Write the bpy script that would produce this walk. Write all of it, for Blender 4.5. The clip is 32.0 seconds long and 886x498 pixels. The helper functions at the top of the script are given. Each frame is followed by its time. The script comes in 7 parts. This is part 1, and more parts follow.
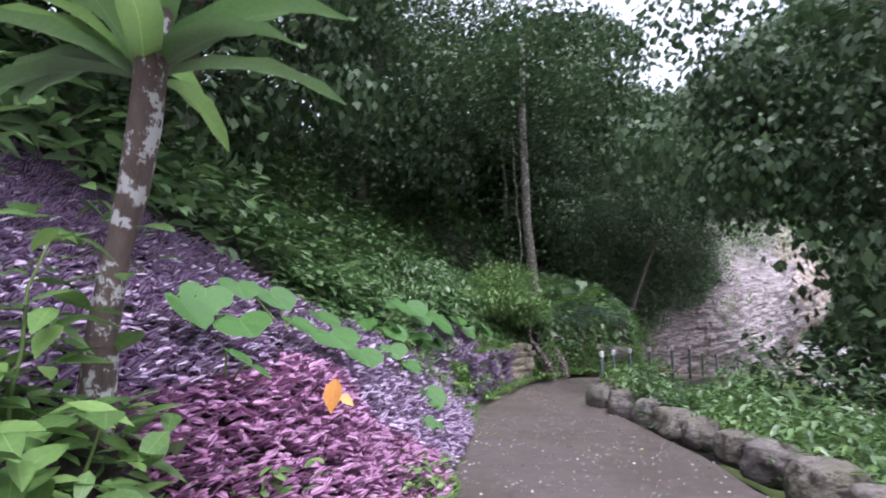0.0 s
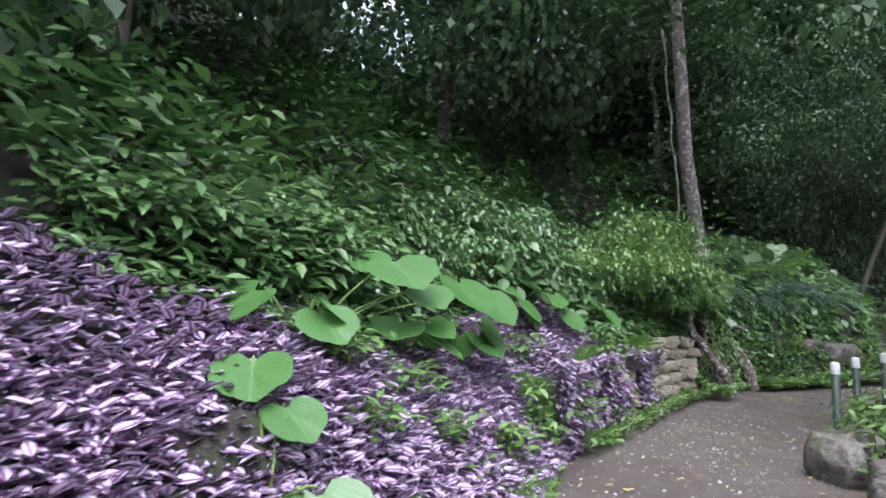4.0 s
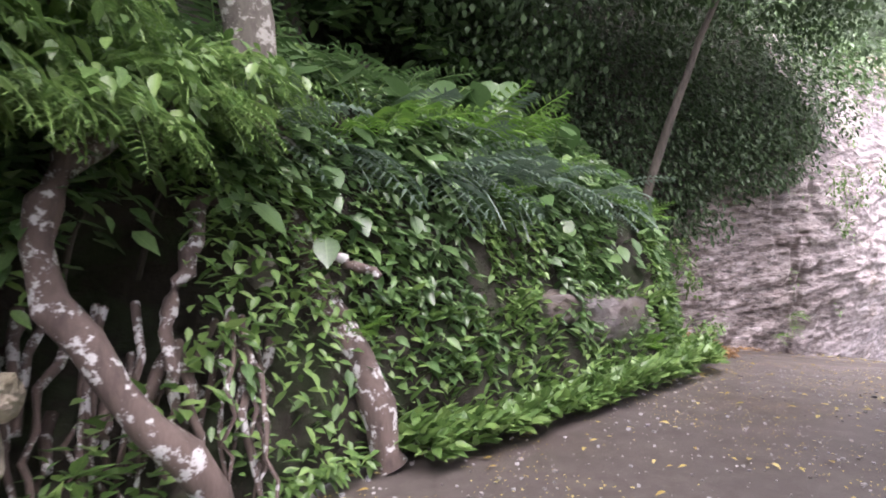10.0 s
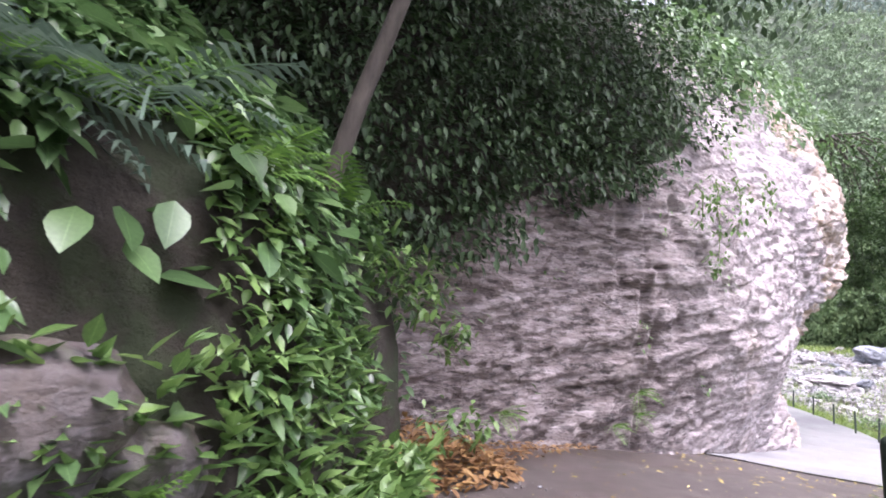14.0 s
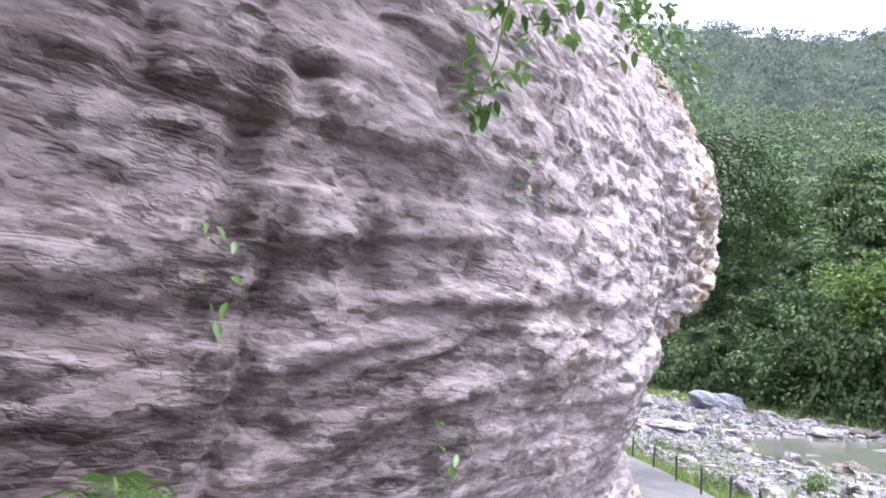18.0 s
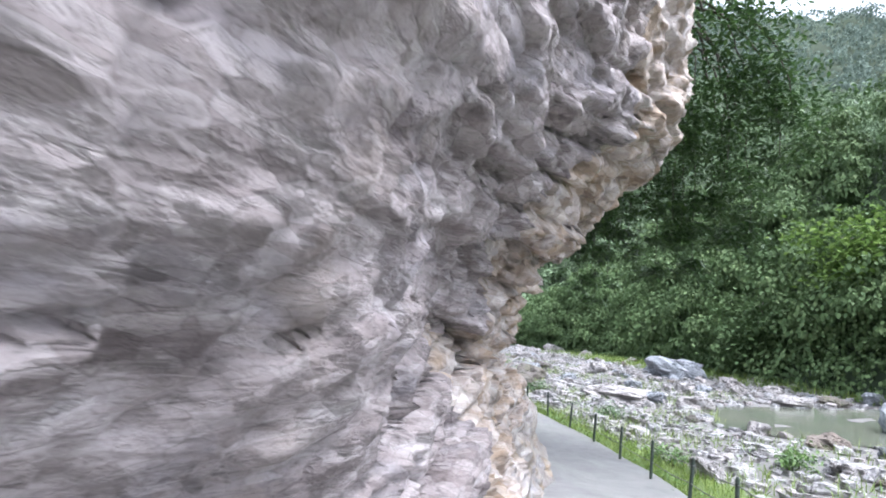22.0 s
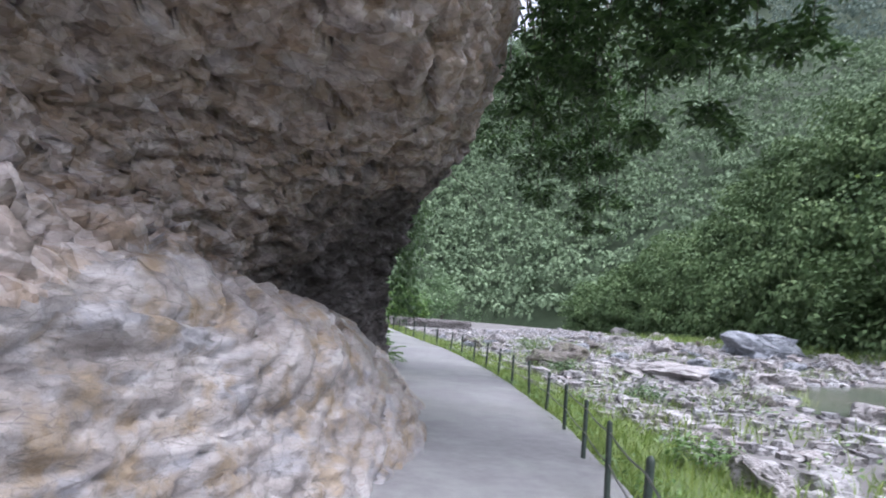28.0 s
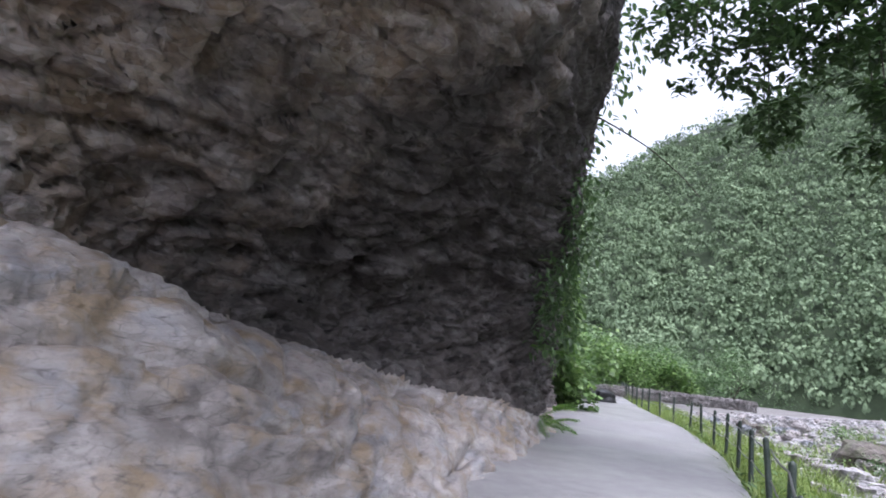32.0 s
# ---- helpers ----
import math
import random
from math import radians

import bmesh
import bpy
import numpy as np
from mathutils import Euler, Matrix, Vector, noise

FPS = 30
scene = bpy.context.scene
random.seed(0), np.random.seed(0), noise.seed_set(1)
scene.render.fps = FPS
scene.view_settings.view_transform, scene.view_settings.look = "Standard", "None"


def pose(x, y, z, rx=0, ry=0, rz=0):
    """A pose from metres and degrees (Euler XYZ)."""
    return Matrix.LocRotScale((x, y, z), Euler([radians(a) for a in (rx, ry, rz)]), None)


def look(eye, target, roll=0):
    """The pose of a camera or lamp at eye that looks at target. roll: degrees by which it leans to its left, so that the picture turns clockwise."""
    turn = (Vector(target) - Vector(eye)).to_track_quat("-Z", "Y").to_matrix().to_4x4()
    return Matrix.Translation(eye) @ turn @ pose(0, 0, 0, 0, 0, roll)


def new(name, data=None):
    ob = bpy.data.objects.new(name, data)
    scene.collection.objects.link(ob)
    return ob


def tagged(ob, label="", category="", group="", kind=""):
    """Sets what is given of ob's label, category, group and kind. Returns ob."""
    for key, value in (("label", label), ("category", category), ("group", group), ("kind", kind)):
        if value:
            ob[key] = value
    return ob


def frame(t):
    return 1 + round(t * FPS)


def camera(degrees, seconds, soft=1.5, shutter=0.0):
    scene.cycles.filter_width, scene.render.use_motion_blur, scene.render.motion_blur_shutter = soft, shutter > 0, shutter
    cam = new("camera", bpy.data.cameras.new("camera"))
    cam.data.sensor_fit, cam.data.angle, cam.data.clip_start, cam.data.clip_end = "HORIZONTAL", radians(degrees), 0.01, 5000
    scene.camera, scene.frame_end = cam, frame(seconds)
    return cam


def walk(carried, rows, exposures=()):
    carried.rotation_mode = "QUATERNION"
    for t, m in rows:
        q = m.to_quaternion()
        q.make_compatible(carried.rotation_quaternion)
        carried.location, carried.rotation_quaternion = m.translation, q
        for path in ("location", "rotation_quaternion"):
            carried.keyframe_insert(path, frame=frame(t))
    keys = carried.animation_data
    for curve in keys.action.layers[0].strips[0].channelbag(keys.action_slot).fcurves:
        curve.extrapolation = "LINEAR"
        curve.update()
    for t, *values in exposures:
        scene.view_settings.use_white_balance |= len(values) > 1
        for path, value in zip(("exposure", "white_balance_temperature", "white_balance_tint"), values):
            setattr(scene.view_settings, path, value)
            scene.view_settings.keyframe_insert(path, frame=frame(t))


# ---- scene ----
cam = camera(75.65, 32.0, soft=1.8, shutter=0.2)
PATH = [
    (0.0, -0.158, 0.115, 1.559, 97.74, -0.49, -4.26),
    (0.5, 0.139, 0.685, 1.491, 94.19, -3.33, 4.49),
    (1.0, 0.419, 1.281, 1.423, 99.11, -1.65, 8.27),
    (1.5, 0.626, 1.827, 1.433, 92.84, -3.48, 13.63),
    (2.0, 0.757, 2.427, 1.431, 92.98, -3.49, 14.19),
    (2.5, 0.922, 3.103, 1.440, 95.35, -2.01, 12.51),
    (3.5, 1.149, 4.531, 1.533, 95.51, -1.12, 11.74),
    (4.5, 1.393, 6.125, 1.619, 95.67, -1.85, 10.97),
    (5.0, 1.586, 7.069, 1.594, 90.86, -6.60, 11.30),
    (5.5, 1.930, 8.050, 1.540, 91.72, -1.97, 7.73),
    (6.0, 2.133, 8.902, 1.496, 92.02, -1.47, 7.31),
    (6.5, 2.300, 9.739, 1.478, 89.05, -1.75, 6.10),
    (7.0, 2.547, 10.503, 1.522, 92.92, -0.64, 6.27),
    (7.5, 2.764, 11.265, 1.511, 91.02, -4.56, 6.60),
    (8.0, 3.188, 11.959, 1.504, 95.43, 0.87, 6.39),
    (8.5, 3.783, 12.692, 1.417, 91.55, -3.78, -3.34),
    (9.0, 4.260, 13.338, 1.315, 92.06, 0.52, -6.74),
    (9.5, 4.526, 13.968, 1.258, 93.61, 0.21, -5.81),
    (10.0, 4.903, 14.485, 1.274, 91.42, 0.50, -8.24),
    (10.5, 5.303, 14.965, 1.337, 95.97, 1.18, -7.51),
    (11.0, 5.850, 15.487, 1.364, 94.21, -1.51, -13.28),
    (11.5, 6.327, 15.956, 1.343, 95.35, -0.98, -13.07),
    (12.0, 6.798, 16.444, 1.289, 94.10, -3.89, -15.66),
    (12.5, 7.286, 16.926, 1.225, 96.06, -1.79, -16.80),
    (13.0, 7.703, 17.289, 1.178, 95.51, -4.13, -14.45),
    (13.5, 8.113, 17.695, 1.115, 96.34, -1.40, -17.28),
    (14.5, 8.969, 18.650, 1.145, 96.02, -3.67, -16.88),
    (15.5, 9.865, 19.718, 1.181, 95.71, -0.82, -16.46),
    (16.0, 10.351, 20.312, 1.133, 99.79, -2.79, -16.09),
    (16.5, 11.071, 20.895, 0.996, 95.30, -4.21, -20.17),
    (17.0, 11.690, 21.344, 0.890, 96.38, -3.27, -22.62),
    (17.5, 12.252, 21.768, 0.805, 94.89, -5.73, -25.89),
    (18.0, 12.759, 22.124, 0.741, 100.25, -6.14, -30.47),
    (18.5, 13.281, 22.565, 0.650, 96.81, -6.78, -31.36),
    (19.0, 13.840, 22.971, 0.607, 99.49, -5.62, -33.81),
    (19.5, 14.347, 23.328, 0.534, 97.95, -7.93, -35.20),
    (20.0, 14.858, 23.618, 0.460, 98.51, -7.56, -37.07),
    (20.5, 15.427, 23.950, 0.397, 98.85, -7.39, -35.68),
    (21.0, 16.032, 24.357, 0.303, 94.08, -6.70, -35.64),
    (21.5, 16.478, 24.707, 0.268, 98.70, -6.87, -32.04),
    (22.0, 16.942, 24.996, 0.200, 97.92, -6.68, -33.72),
    (22.5, 17.533, 25.277, 0.105, 100.81, -7.77, -35.91),
    (23.0, 18.044, 25.545, 0.026, 96.81, -7.98, -38.13),
    (23.5, 18.470, 25.793, -0.022, 97.88, -7.00, -44.19),
    (24.0, 18.825, 26.042, -0.054, 98.03, -7.81, -45.96),
    (24.5, 19.138, 26.263, -0.116, 95.00, -7.92, -44.88),
    (25.5, 20.073, 26.627, -0.216, 96.72, -5.84, -42.40),
    (26.5, 21.136, 26.920, -0.315, 98.43, -8.34, -39.92),
    (27.0, 21.659, 27.047, -0.377, 98.24, -9.57, -42.12),
    (27.5, 22.126, 27.258, -0.502, 102.41, -10.18, -36.30),
    (28.0, 22.751, 27.654, -0.591, 96.86, -5.02, -25.01),
    (28.5, 23.293, 28.045, -0.710, 99.11, -4.16, -16.49),
    (29.0, 23.789, 28.524, -0.794, 93.69, -7.86, -6.82),
    (29.5, 24.249, 29.051, -0.853, 95.98, -5.59, -3.01),
    (30.0, 24.794, 29.795, -0.875, 96.10, -8.13, -5.52),
    (30.5, 25.223, 30.446, -0.886, 97.03, -6.42, -8.84),
    (31.0, 25.699, 30.940, -0.901, 97.60, -4.02, -4.69),
    (31.5, 26.131, 31.425, -0.980, 99.45, -6.23, -1.90),
    (32.0, 26.644, 31.928, -1.053, 101.85, -7.05, 2.61),
]
walk(cam, [(t, pose(*p)) for t, *p in PATH], [(0, 1.85, 5800, 22), (1, 1.85, 5750, 19), (2, 1.9, 5700, 9), (5, 2.2, 5900, 16), (7, 2.25, 6400, 11), (8, 2.35, 6300, 15), (9, 2.6, 6300, 20), (10.5, 2.6, 6300, 27), (12, 2.6, 6000, 27), (13.5, 2.5, 6000, 27), (15.5, 2.5, 6000, 33), (17, 2.3, 6000, 30), (18, 2.2, 5800, 24), (20, 2.2, 5800, 19), (21, 2.25, 5800, 16), (22, 2.05, 5800, 12), (24, 1.8, 5700, 12), (27, 1.5, 5700, 16), (29, 1.6, 5800, 19), (30, 1.5, 5800, 19), (32, 1.6, 5800, 20)])

# ---------------------------------------------------------------- world and sun (overcast)
world = bpy.data.worlds.new("sky")
scene.world = world
world.use_nodes = True
wn, wl = world.node_tree.nodes, world.node_tree.links
sky = wn.new("ShaderNodeTexSky")
sky.sky_type = "NISHITA"
sky.sun_disc = False
sky.sun_elevation, sky.sun_rotation = radians(68), radians(160)
sky.dust_density, sky.air_density = 4.0, 1.0
soften = wn.new("ShaderNodeHueSaturation")
soften.inputs["Saturation"].default_value = 0.22
wl.new(sky.outputs["Color"], soften.inputs["Color"])
wl.new(soften.outputs["Color"], wn["Background"].inputs["Color"])
wn["Background"].inputs["Strength"].default_value = 0.15
sun = new("sun", bpy.data.lights.new("sun", "SUN"))
sun.data.energy, sun.data.angle, sun.data.color = 0.75, radians(35), (1.0, 0.96, 0.92)
sun.matrix_world = look((6, -14, 40), (0, 0, 0))


# ---------------------------------------------------------------- materials
def shader(name, rough=0.7, metal=0.0):
    m = bpy.data.materials.new(name)
    m.use_nodes = True
    nt = m.node_tree
    b = nt.nodes["Principled BSDF"]
    b.inputs["Roughness"].default_value = rough
    b.inputs["Metallic"].default_value = metal
    return m, nt, b


def node(nt, kind, **values):
    n = nt.nodes.new(kind)
    for k, v in values.items():
        n.inputs[k].default_value = v
    return n


def ramp(nt, fac, *stops):
    r = nt.nodes.new("ShaderNodeValToRGB")
    els = r.color_ramp.elements
    while len(els) < len(stops):
        els.new(0.5)
    for e, (p, c) in zip(els, stops):
        e.position, e.color = p, (*c, 1)
    nt.links.new(fac, r.inputs["Fac"])
    return r.outputs["Color"]


def mixed(nt, fac, a, b, mode="MIX"):
    m = nt.nodes.new("ShaderNodeMix")
    m.data_type, m.blend_type = "RGBA", mode
    for socket, v in ((0, fac), (6, a), (7, b)):
        if isinstance(v, (int, float)):
            m.inputs[socket].default_value = v
        elif isinstance(v, tuple):
            m.inputs[socket].default_value = (*v, 1)
        else:
            nt.links.new(v, m.inputs[socket])
    return m.outputs[2]


def noise_tex(nt, scale, detail=4, rough=0.55, stretch=(1, 1, 1), turn=(0, 0, 0), distort=0.0):
    co = nt.nodes.new("ShaderNodeNewGeometry")
    mp = nt.nodes.new("ShaderNodeMapping")
    mp.inputs["Scale"].default_value = stretch
    mp.inputs["Rotation"].default_value = turn
    nt.links.new(co.outputs["Position"], mp.inputs["Vector"])
    n = node(nt, "ShaderNodeTexNoise", Scale=scale, Detail=detail, Roughness=rough, Distortion=distort)
    nt.links.new(mp.outputs["Vector"], n.inputs["Vector"])
    return n.outputs["Fac"]


def bump(nt, b, height, strength=0.4, distance=0.02):
    k = node(nt, "ShaderNodeBump", Strength=strength, Distance=distance)
    nt.links.new(height, k.inputs["Height"])
    nt.links.new(k.outputs["Normal"], b.inputs["Normal"])


def weighted(nt, value, k, base):
    """value * k + base."""
    n = nt.nodes.new("ShaderNodeMath")
    n.operation = "MULTIPLY_ADD"
    nt.links.new(value, n.inputs[0])
    n.inputs[1].default_value = k
    if base is None:
        n.inputs[2].default_value = 0.0
    else:
        nt.links.new(base, n.inputs[2])
    return n.outputs[0]


def leaf_material(name, dark, mid, light, rough=0.38, through_light=0.3, stripes=None, rib=True, tone=0.0, veins=False):
    """A leaf: colours spread over the single leaves, paler rib, light shining through."""
    m, nt, b = shader(name, rough)
    g = nt.nodes.new("ShaderNodeNewGeometry")
    col = ramp(nt, g.outputs["Random Per Island"], (0.0, dark), (0.5, mid), (1.0, light))
    if tone:
        col = mixed(nt, ramp(nt, noise_tex(nt, tone, 3), (0.4, (0.75, 0.75, 0.75)), (0.56, (0, 0, 0))), col, tuple(0.8 * c for c in dark))
    uv = nt.nodes.new("ShaderNodeUVMap")
    sep = nt.nodes.new("ShaderNodeSeparateXYZ")
    nt.links.new(uv.outputs["UV"], sep.inputs["Vector"])
    across = node(nt, "ShaderNodeMath")
    across.operation = "ABSOLUTE"
    nt.links.new(sep.outputs["X"], across.inputs[0])
    if stripes:
        band = ramp(nt, across.outputs[0], (0.0, (0, 0, 0)), (0.12, (0, 0, 0)), (0.3, (1, 1, 1)), (0.62, (1, 1, 1)), (0.8, (0, 0, 0)))
        col = mixed(nt, band, col, stripes)
    elif rib:
        line = ramp(nt, across.outputs[0], (0.0, (0.55, 0.55, 0.55)), (0.05, (0, 0, 0)))
        col = mixed(nt, line, col, tuple(min(1, (1.25 if veins else 1.6) * c + 0.02) for c in light))
    if veins:
        back = weighted(nt, across.outputs[0], -4.5, weighted(nt, sep.outputs["Y"], 9.0, None))
        saw = node(nt, "ShaderNodeMath")
        saw.operation = "FRACT"
        nt.links.new(back, saw.inputs[0])
        rib_ = ramp(nt, saw.outputs[0], (0.0, (0.5, 0.5, 0.5)), (0.1, (0, 0, 0)), (0.9, (0, 0, 0)), (1.0, (0.5, 0.5, 0.5)))
        col = mixed(nt, rib_, col, tuple(1.25 * c for c in light))
    grain = noise_tex(nt, 60, 2)
    col = mixed(nt, 0.25, col, ramp(nt, grain, (0.3, tuple(0.55 * c for c in mid)), (0.75, light)))
    nt.links.new(col, b.inputs["Base Color"])
    bump(nt, b, grain, 0.25, 0.004)
    tr = nt.nodes.new("ShaderNodeBsdfTranslucent")
    nt.links.new(col, tr.inputs["Color"])
    mx = node(nt, "ShaderNodeMixShader", Fac=through_light)
    nt.links.new(b.outputs[0], mx.inputs[1])
    nt.links.new(tr.outputs[0], mx.inputs[2])
    nt.links.new(mx.outputs[0], nt.nodes["Material Output"].inputs["Surface"])
    return m


def rock_material(name, tones, band=(1.2, 1.2, 9.0), turn=(0.25, -0.2, 0.0), stain=(0.30, 0.22, 0.12), stain_at=0.6, moss=None, rough=0.8, per_piece=0.0, cool=None, hues=None, chip=1.0, line=0.4, stain_mix=0.75, cool_at=0.52, pits=0.0, brown=None, stain_scale=0.9, plate=2.0, grain=0.38, relief=0.5, facet=0.2, lamina=0.0):
    """Layered stone: tilted bedding, blotches, ochre stain, dark pits."""
    m, nt, b = shader(name, rough)
    bed = noise_tex(nt, 1.6, 5, 0.56, band, turn, 0.2)
    blot = noise_tex(nt, stain_scale, 6, 0.6)
    fine = noise_tex(nt, 14, 8, 0.7)
    tiny = noise_tex(nt, 90, 4, 0.7)
    col = ramp(nt, bed, (0.34, tones[0]), (0.45, tones[1]), (0.55, tones[2]), (0.66, tones[3]))
    tint = noise_tex(nt, 1.7, 5, 0.65, (1, 1, 2.2), turn, 0.4)
    col = mixed(nt, ramp(nt, tint, (cool_at, (0, 0, 0)), (cool_at + 0.14, (0.6, 0.6, 0.6))), col, cool or tuple(c * k for c, k in zip(tones[2], (0.72, 0.8, 0.92))))
    col = mixed(nt, ramp(nt, blot, (stain_at - 0.08, (0, 0, 0)), (stain_at + 0.07, (stain_mix, stain_mix, stain_mix))), col, stain)
    col = mixed(nt, grain, col, ramp(nt, fine, (0.3, tuple(0.3 * c for c in tones[0])), (0.5, tones[1]), (0.72, tones[3])), "MIX")
    seam = noise_tex(nt, 1.1, 4, 0.6, tuple(0.8 * q for q in band), turn, 0.25)
    seam = ramp(nt, seam, (0.478, (0, 0, 0)), (0.499, (line, line, line)), (0.505, (line, line, line)), (0.526, (0, 0, 0)))
    split = noise_tex(nt, 2.6, 5, 0.65, (1, 1, 1.6), (0.6, 0.3, 0.2), 0.15)
    split = ramp(nt, split, (0.486, (0, 0, 0)), (0.499, (line, line, line)), (0.503, (line, line, line)), (0.516, (0, 0, 0)))
    lines = node(nt, "ShaderNodeMath")
    lines.operation = "MAXIMUM"
    nt.links.new(seam, lines.inputs[0])
    nt.links.new(split, lines.inputs[1])
    gap = node(nt, "ShaderNodeMath")
    gap.operation = "MULTIPLY"
    nt.links.new(lines.outputs[0], gap.inputs[0])
    nt.links.new(ramp(nt, noise_tex(nt, 0.8, 3), (0.42, (0.0, 0.0, 0.0)), (0.62, (0.9, 0.9, 0.9))), gap.inputs[1])
    col = mixed(nt, gap.outputs[0], col, tuple(0.35 * c for c in tones[0]))
    col = mixed(nt, ramp(nt, tiny, (0.32, (0.4, 0.4, 0.4)), (0.44, (0, 0, 0))), col, tuple(0.4 * c for c in tones[0]))
    if pits:
        pit = noise_tex(nt, 4.5, 7, 0.68, (1, 1, 2.6), turn, 0.1)
        col = mixed(nt, ramp(nt, pit, (0.36, (pits, pits, pits)), (0.43, (0, 0, 0))), col, tuple(0.3 * c for c in tones[0]))
        col = mixed(nt, ramp(nt, pit, (0.57, (0, 0, 0)), (0.66, (0.7 * pits, 0.7 * pits, 0.7 * pits))), col, tuple(min(0.8, 1.12 * c) for c in tones[3]))
    if moss:
        ms = noise_tex(nt, 2.3, 7, 0.7)
        col = mixed(nt, ramp(nt, ms, (0.52, (0, 0, 0)), (0.68, (0.85, 0.85, 0.85))), col, moss)
    if per_piece:
        oi = nt.nodes.new("ShaderNodeObjectInfo")
        g = nt.nodes.new("ShaderNodeNewGeometry")
        col = mixed(nt, per_piece, col, ramp(nt, oi.outputs["Random"], (0, tones[0]), (0.5, tones[2]), (1, tones[3])))
        col = mixed(nt, per_piece, col, ramp(nt, g.outputs["Random Per Island"], *(hues or ((0, tones[1]), (0.35, tones[0]), (0.7, tones[3]), (1, tones[2])))))
    nt.links.new(col, b.inputs["Base Color"])
    chips = []
    wob_ = nt.nodes.new("ShaderNodeTexNoise")
    wob_.inputs["Scale"].default_value = 4.0
    fine_color = wob_.outputs["Color"]
    for scale in (2.8, 8.0):
        vor = nt.nodes.new("ShaderNodeTexVoronoi")
        vor.inputs["Scale"].default_value = scale
        co = nt.nodes.new("ShaderNodeTexCoord")
        mp = nt.nodes.new("ShaderNodeMapping")
        mp.inputs["Rotation"].default_value = turn
        mp.inputs["Scale"].default_value = (1, 1, plate)
        warp = mixed(nt, 0.06, co.outputs["Object"], fine_color, "ADD")
        nt.links.new(warp, mp.inputs["Vector"])
        nt.links.new(mp.outputs["Vector"], vor.inputs["Vector"])
        bw = nt.nodes.new("ShaderNodeRGBToBW")
        nt.links.new(vor.outputs["Color"], bw.inputs["Color"])
        chips.append(bw.outputs[0])
        edge = nt.nodes.new("ShaderNodeTexVoronoi")
        edge.feature = "DISTANCE_TO_EDGE"
        edge.inputs["Scale"].default_value = scale
        nt.links.new(mp.outputs["Vector"], edge.inputs["Vector"])
        rim = ramp(nt, edge.outputs["Distance"], (0.0, (0.6, 0.6, 0.6)), (0.05, (0, 0, 0)))
        patchy = node(nt, "ShaderNodeMath")
        patchy.operation = "MULTIPLY"
        nt.links.new(rim, patchy.inputs[0])
        nt.links.new(ramp(nt, fine, (0.42, (0, 0, 0)), (0.6, (1, 1, 1))), patchy.inputs[1])
        col = mixed(nt, patchy.outputs[0], col, tuple(0.3 * c for c in tones[0]))
    col = mixed(nt, facet, col, ramp(nt, chips[0], (0.2, tones[0]), (0.4, tones[1]), (0.6, tones[2]), (0.8, tones[3])))
    col = mixed(nt, 0.24 * chip, col, ramp(nt, chips[1], (0.25, tones[0]), (0.5, tones[1]), (0.75, tones[3])))
    # Second tones by position: browner rock on M_CLIFF, painted cave shade on M_OCHRE.
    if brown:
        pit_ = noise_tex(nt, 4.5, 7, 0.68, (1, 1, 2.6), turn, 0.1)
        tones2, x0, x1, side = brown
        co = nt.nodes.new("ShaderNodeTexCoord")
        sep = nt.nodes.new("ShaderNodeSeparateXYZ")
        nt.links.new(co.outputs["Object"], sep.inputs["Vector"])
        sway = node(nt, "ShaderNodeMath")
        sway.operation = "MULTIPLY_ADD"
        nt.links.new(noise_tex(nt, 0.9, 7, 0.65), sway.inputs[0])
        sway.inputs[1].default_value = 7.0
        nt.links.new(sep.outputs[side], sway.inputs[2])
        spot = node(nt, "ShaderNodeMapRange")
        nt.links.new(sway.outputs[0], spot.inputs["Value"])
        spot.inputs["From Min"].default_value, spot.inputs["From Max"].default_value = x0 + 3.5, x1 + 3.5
        earth_and_shade = ramp(nt, bed, (0.34, tones2[0]), (0.45, tones2[1]), (0.55, tones2[2]), (0.66, tones2[3]))
        earth_and_shade = mixed(nt, 0.4, earth_and_shade, ramp(nt, chips[1], (0.2, tones2[0]), (0.5, tones2[1]), (0.8, tones2[3])))
        earth_and_shade = mixed(nt, ramp(nt, pit_, (0.38, (0.8, 0.8, 0.8)), (0.46, (0, 0, 0))), earth_and_shade, tuple(0.4 * c for c in tones2[0]))
        col = mixed(nt, spot.outputs["Result"], earth_and_shade, col)
    nt.links.new(col, b.inputs["Base Color"])
    total = None
    for scale, tip in ((2.3, 0.9), (6.0, 0.9), (16.0, 0.7)):
        mp = nt.nodes.new("ShaderNodeMapping")
        mp.inputs["Rotation"].default_value = turn
        mp.inputs["Scale"].default_value = (1, 1, 0.45 * plate + 0.55)
        co = nt.nodes.new("ShaderNodeTexCoord")
        nt.links.new(mixed(nt, 0.05, co.outputs["Object"], fine_color, "ADD"), mp.inputs["Vector"])
        vor = node(nt, "ShaderNodeTexVoronoi", Scale=scale)
        nt.links.new(mp.outputs["Vector"], vor.inputs["Vector"])
        away, lean, dot = (nt.nodes.new("ShaderNodeVectorMath") for _ in range(3))
        away.operation, lean.operation, dot.operation = "SUBTRACT", "SUBTRACT", "DOT_PRODUCT"
        nt.links.new(mp.outputs["Vector"], away.inputs[0])
        nt.links.new(vor.outputs["Position"], away.inputs[1])
        nt.links.new(vor.outputs["Color"], lean.inputs[0])
        lean.inputs[1].default_value = (0.5, 0.5, 0.5)
        nt.links.new(away.outputs["Vector"], dot.inputs[0])
        nt.links.new(lean.outputs["Vector"], dot.inputs[1])
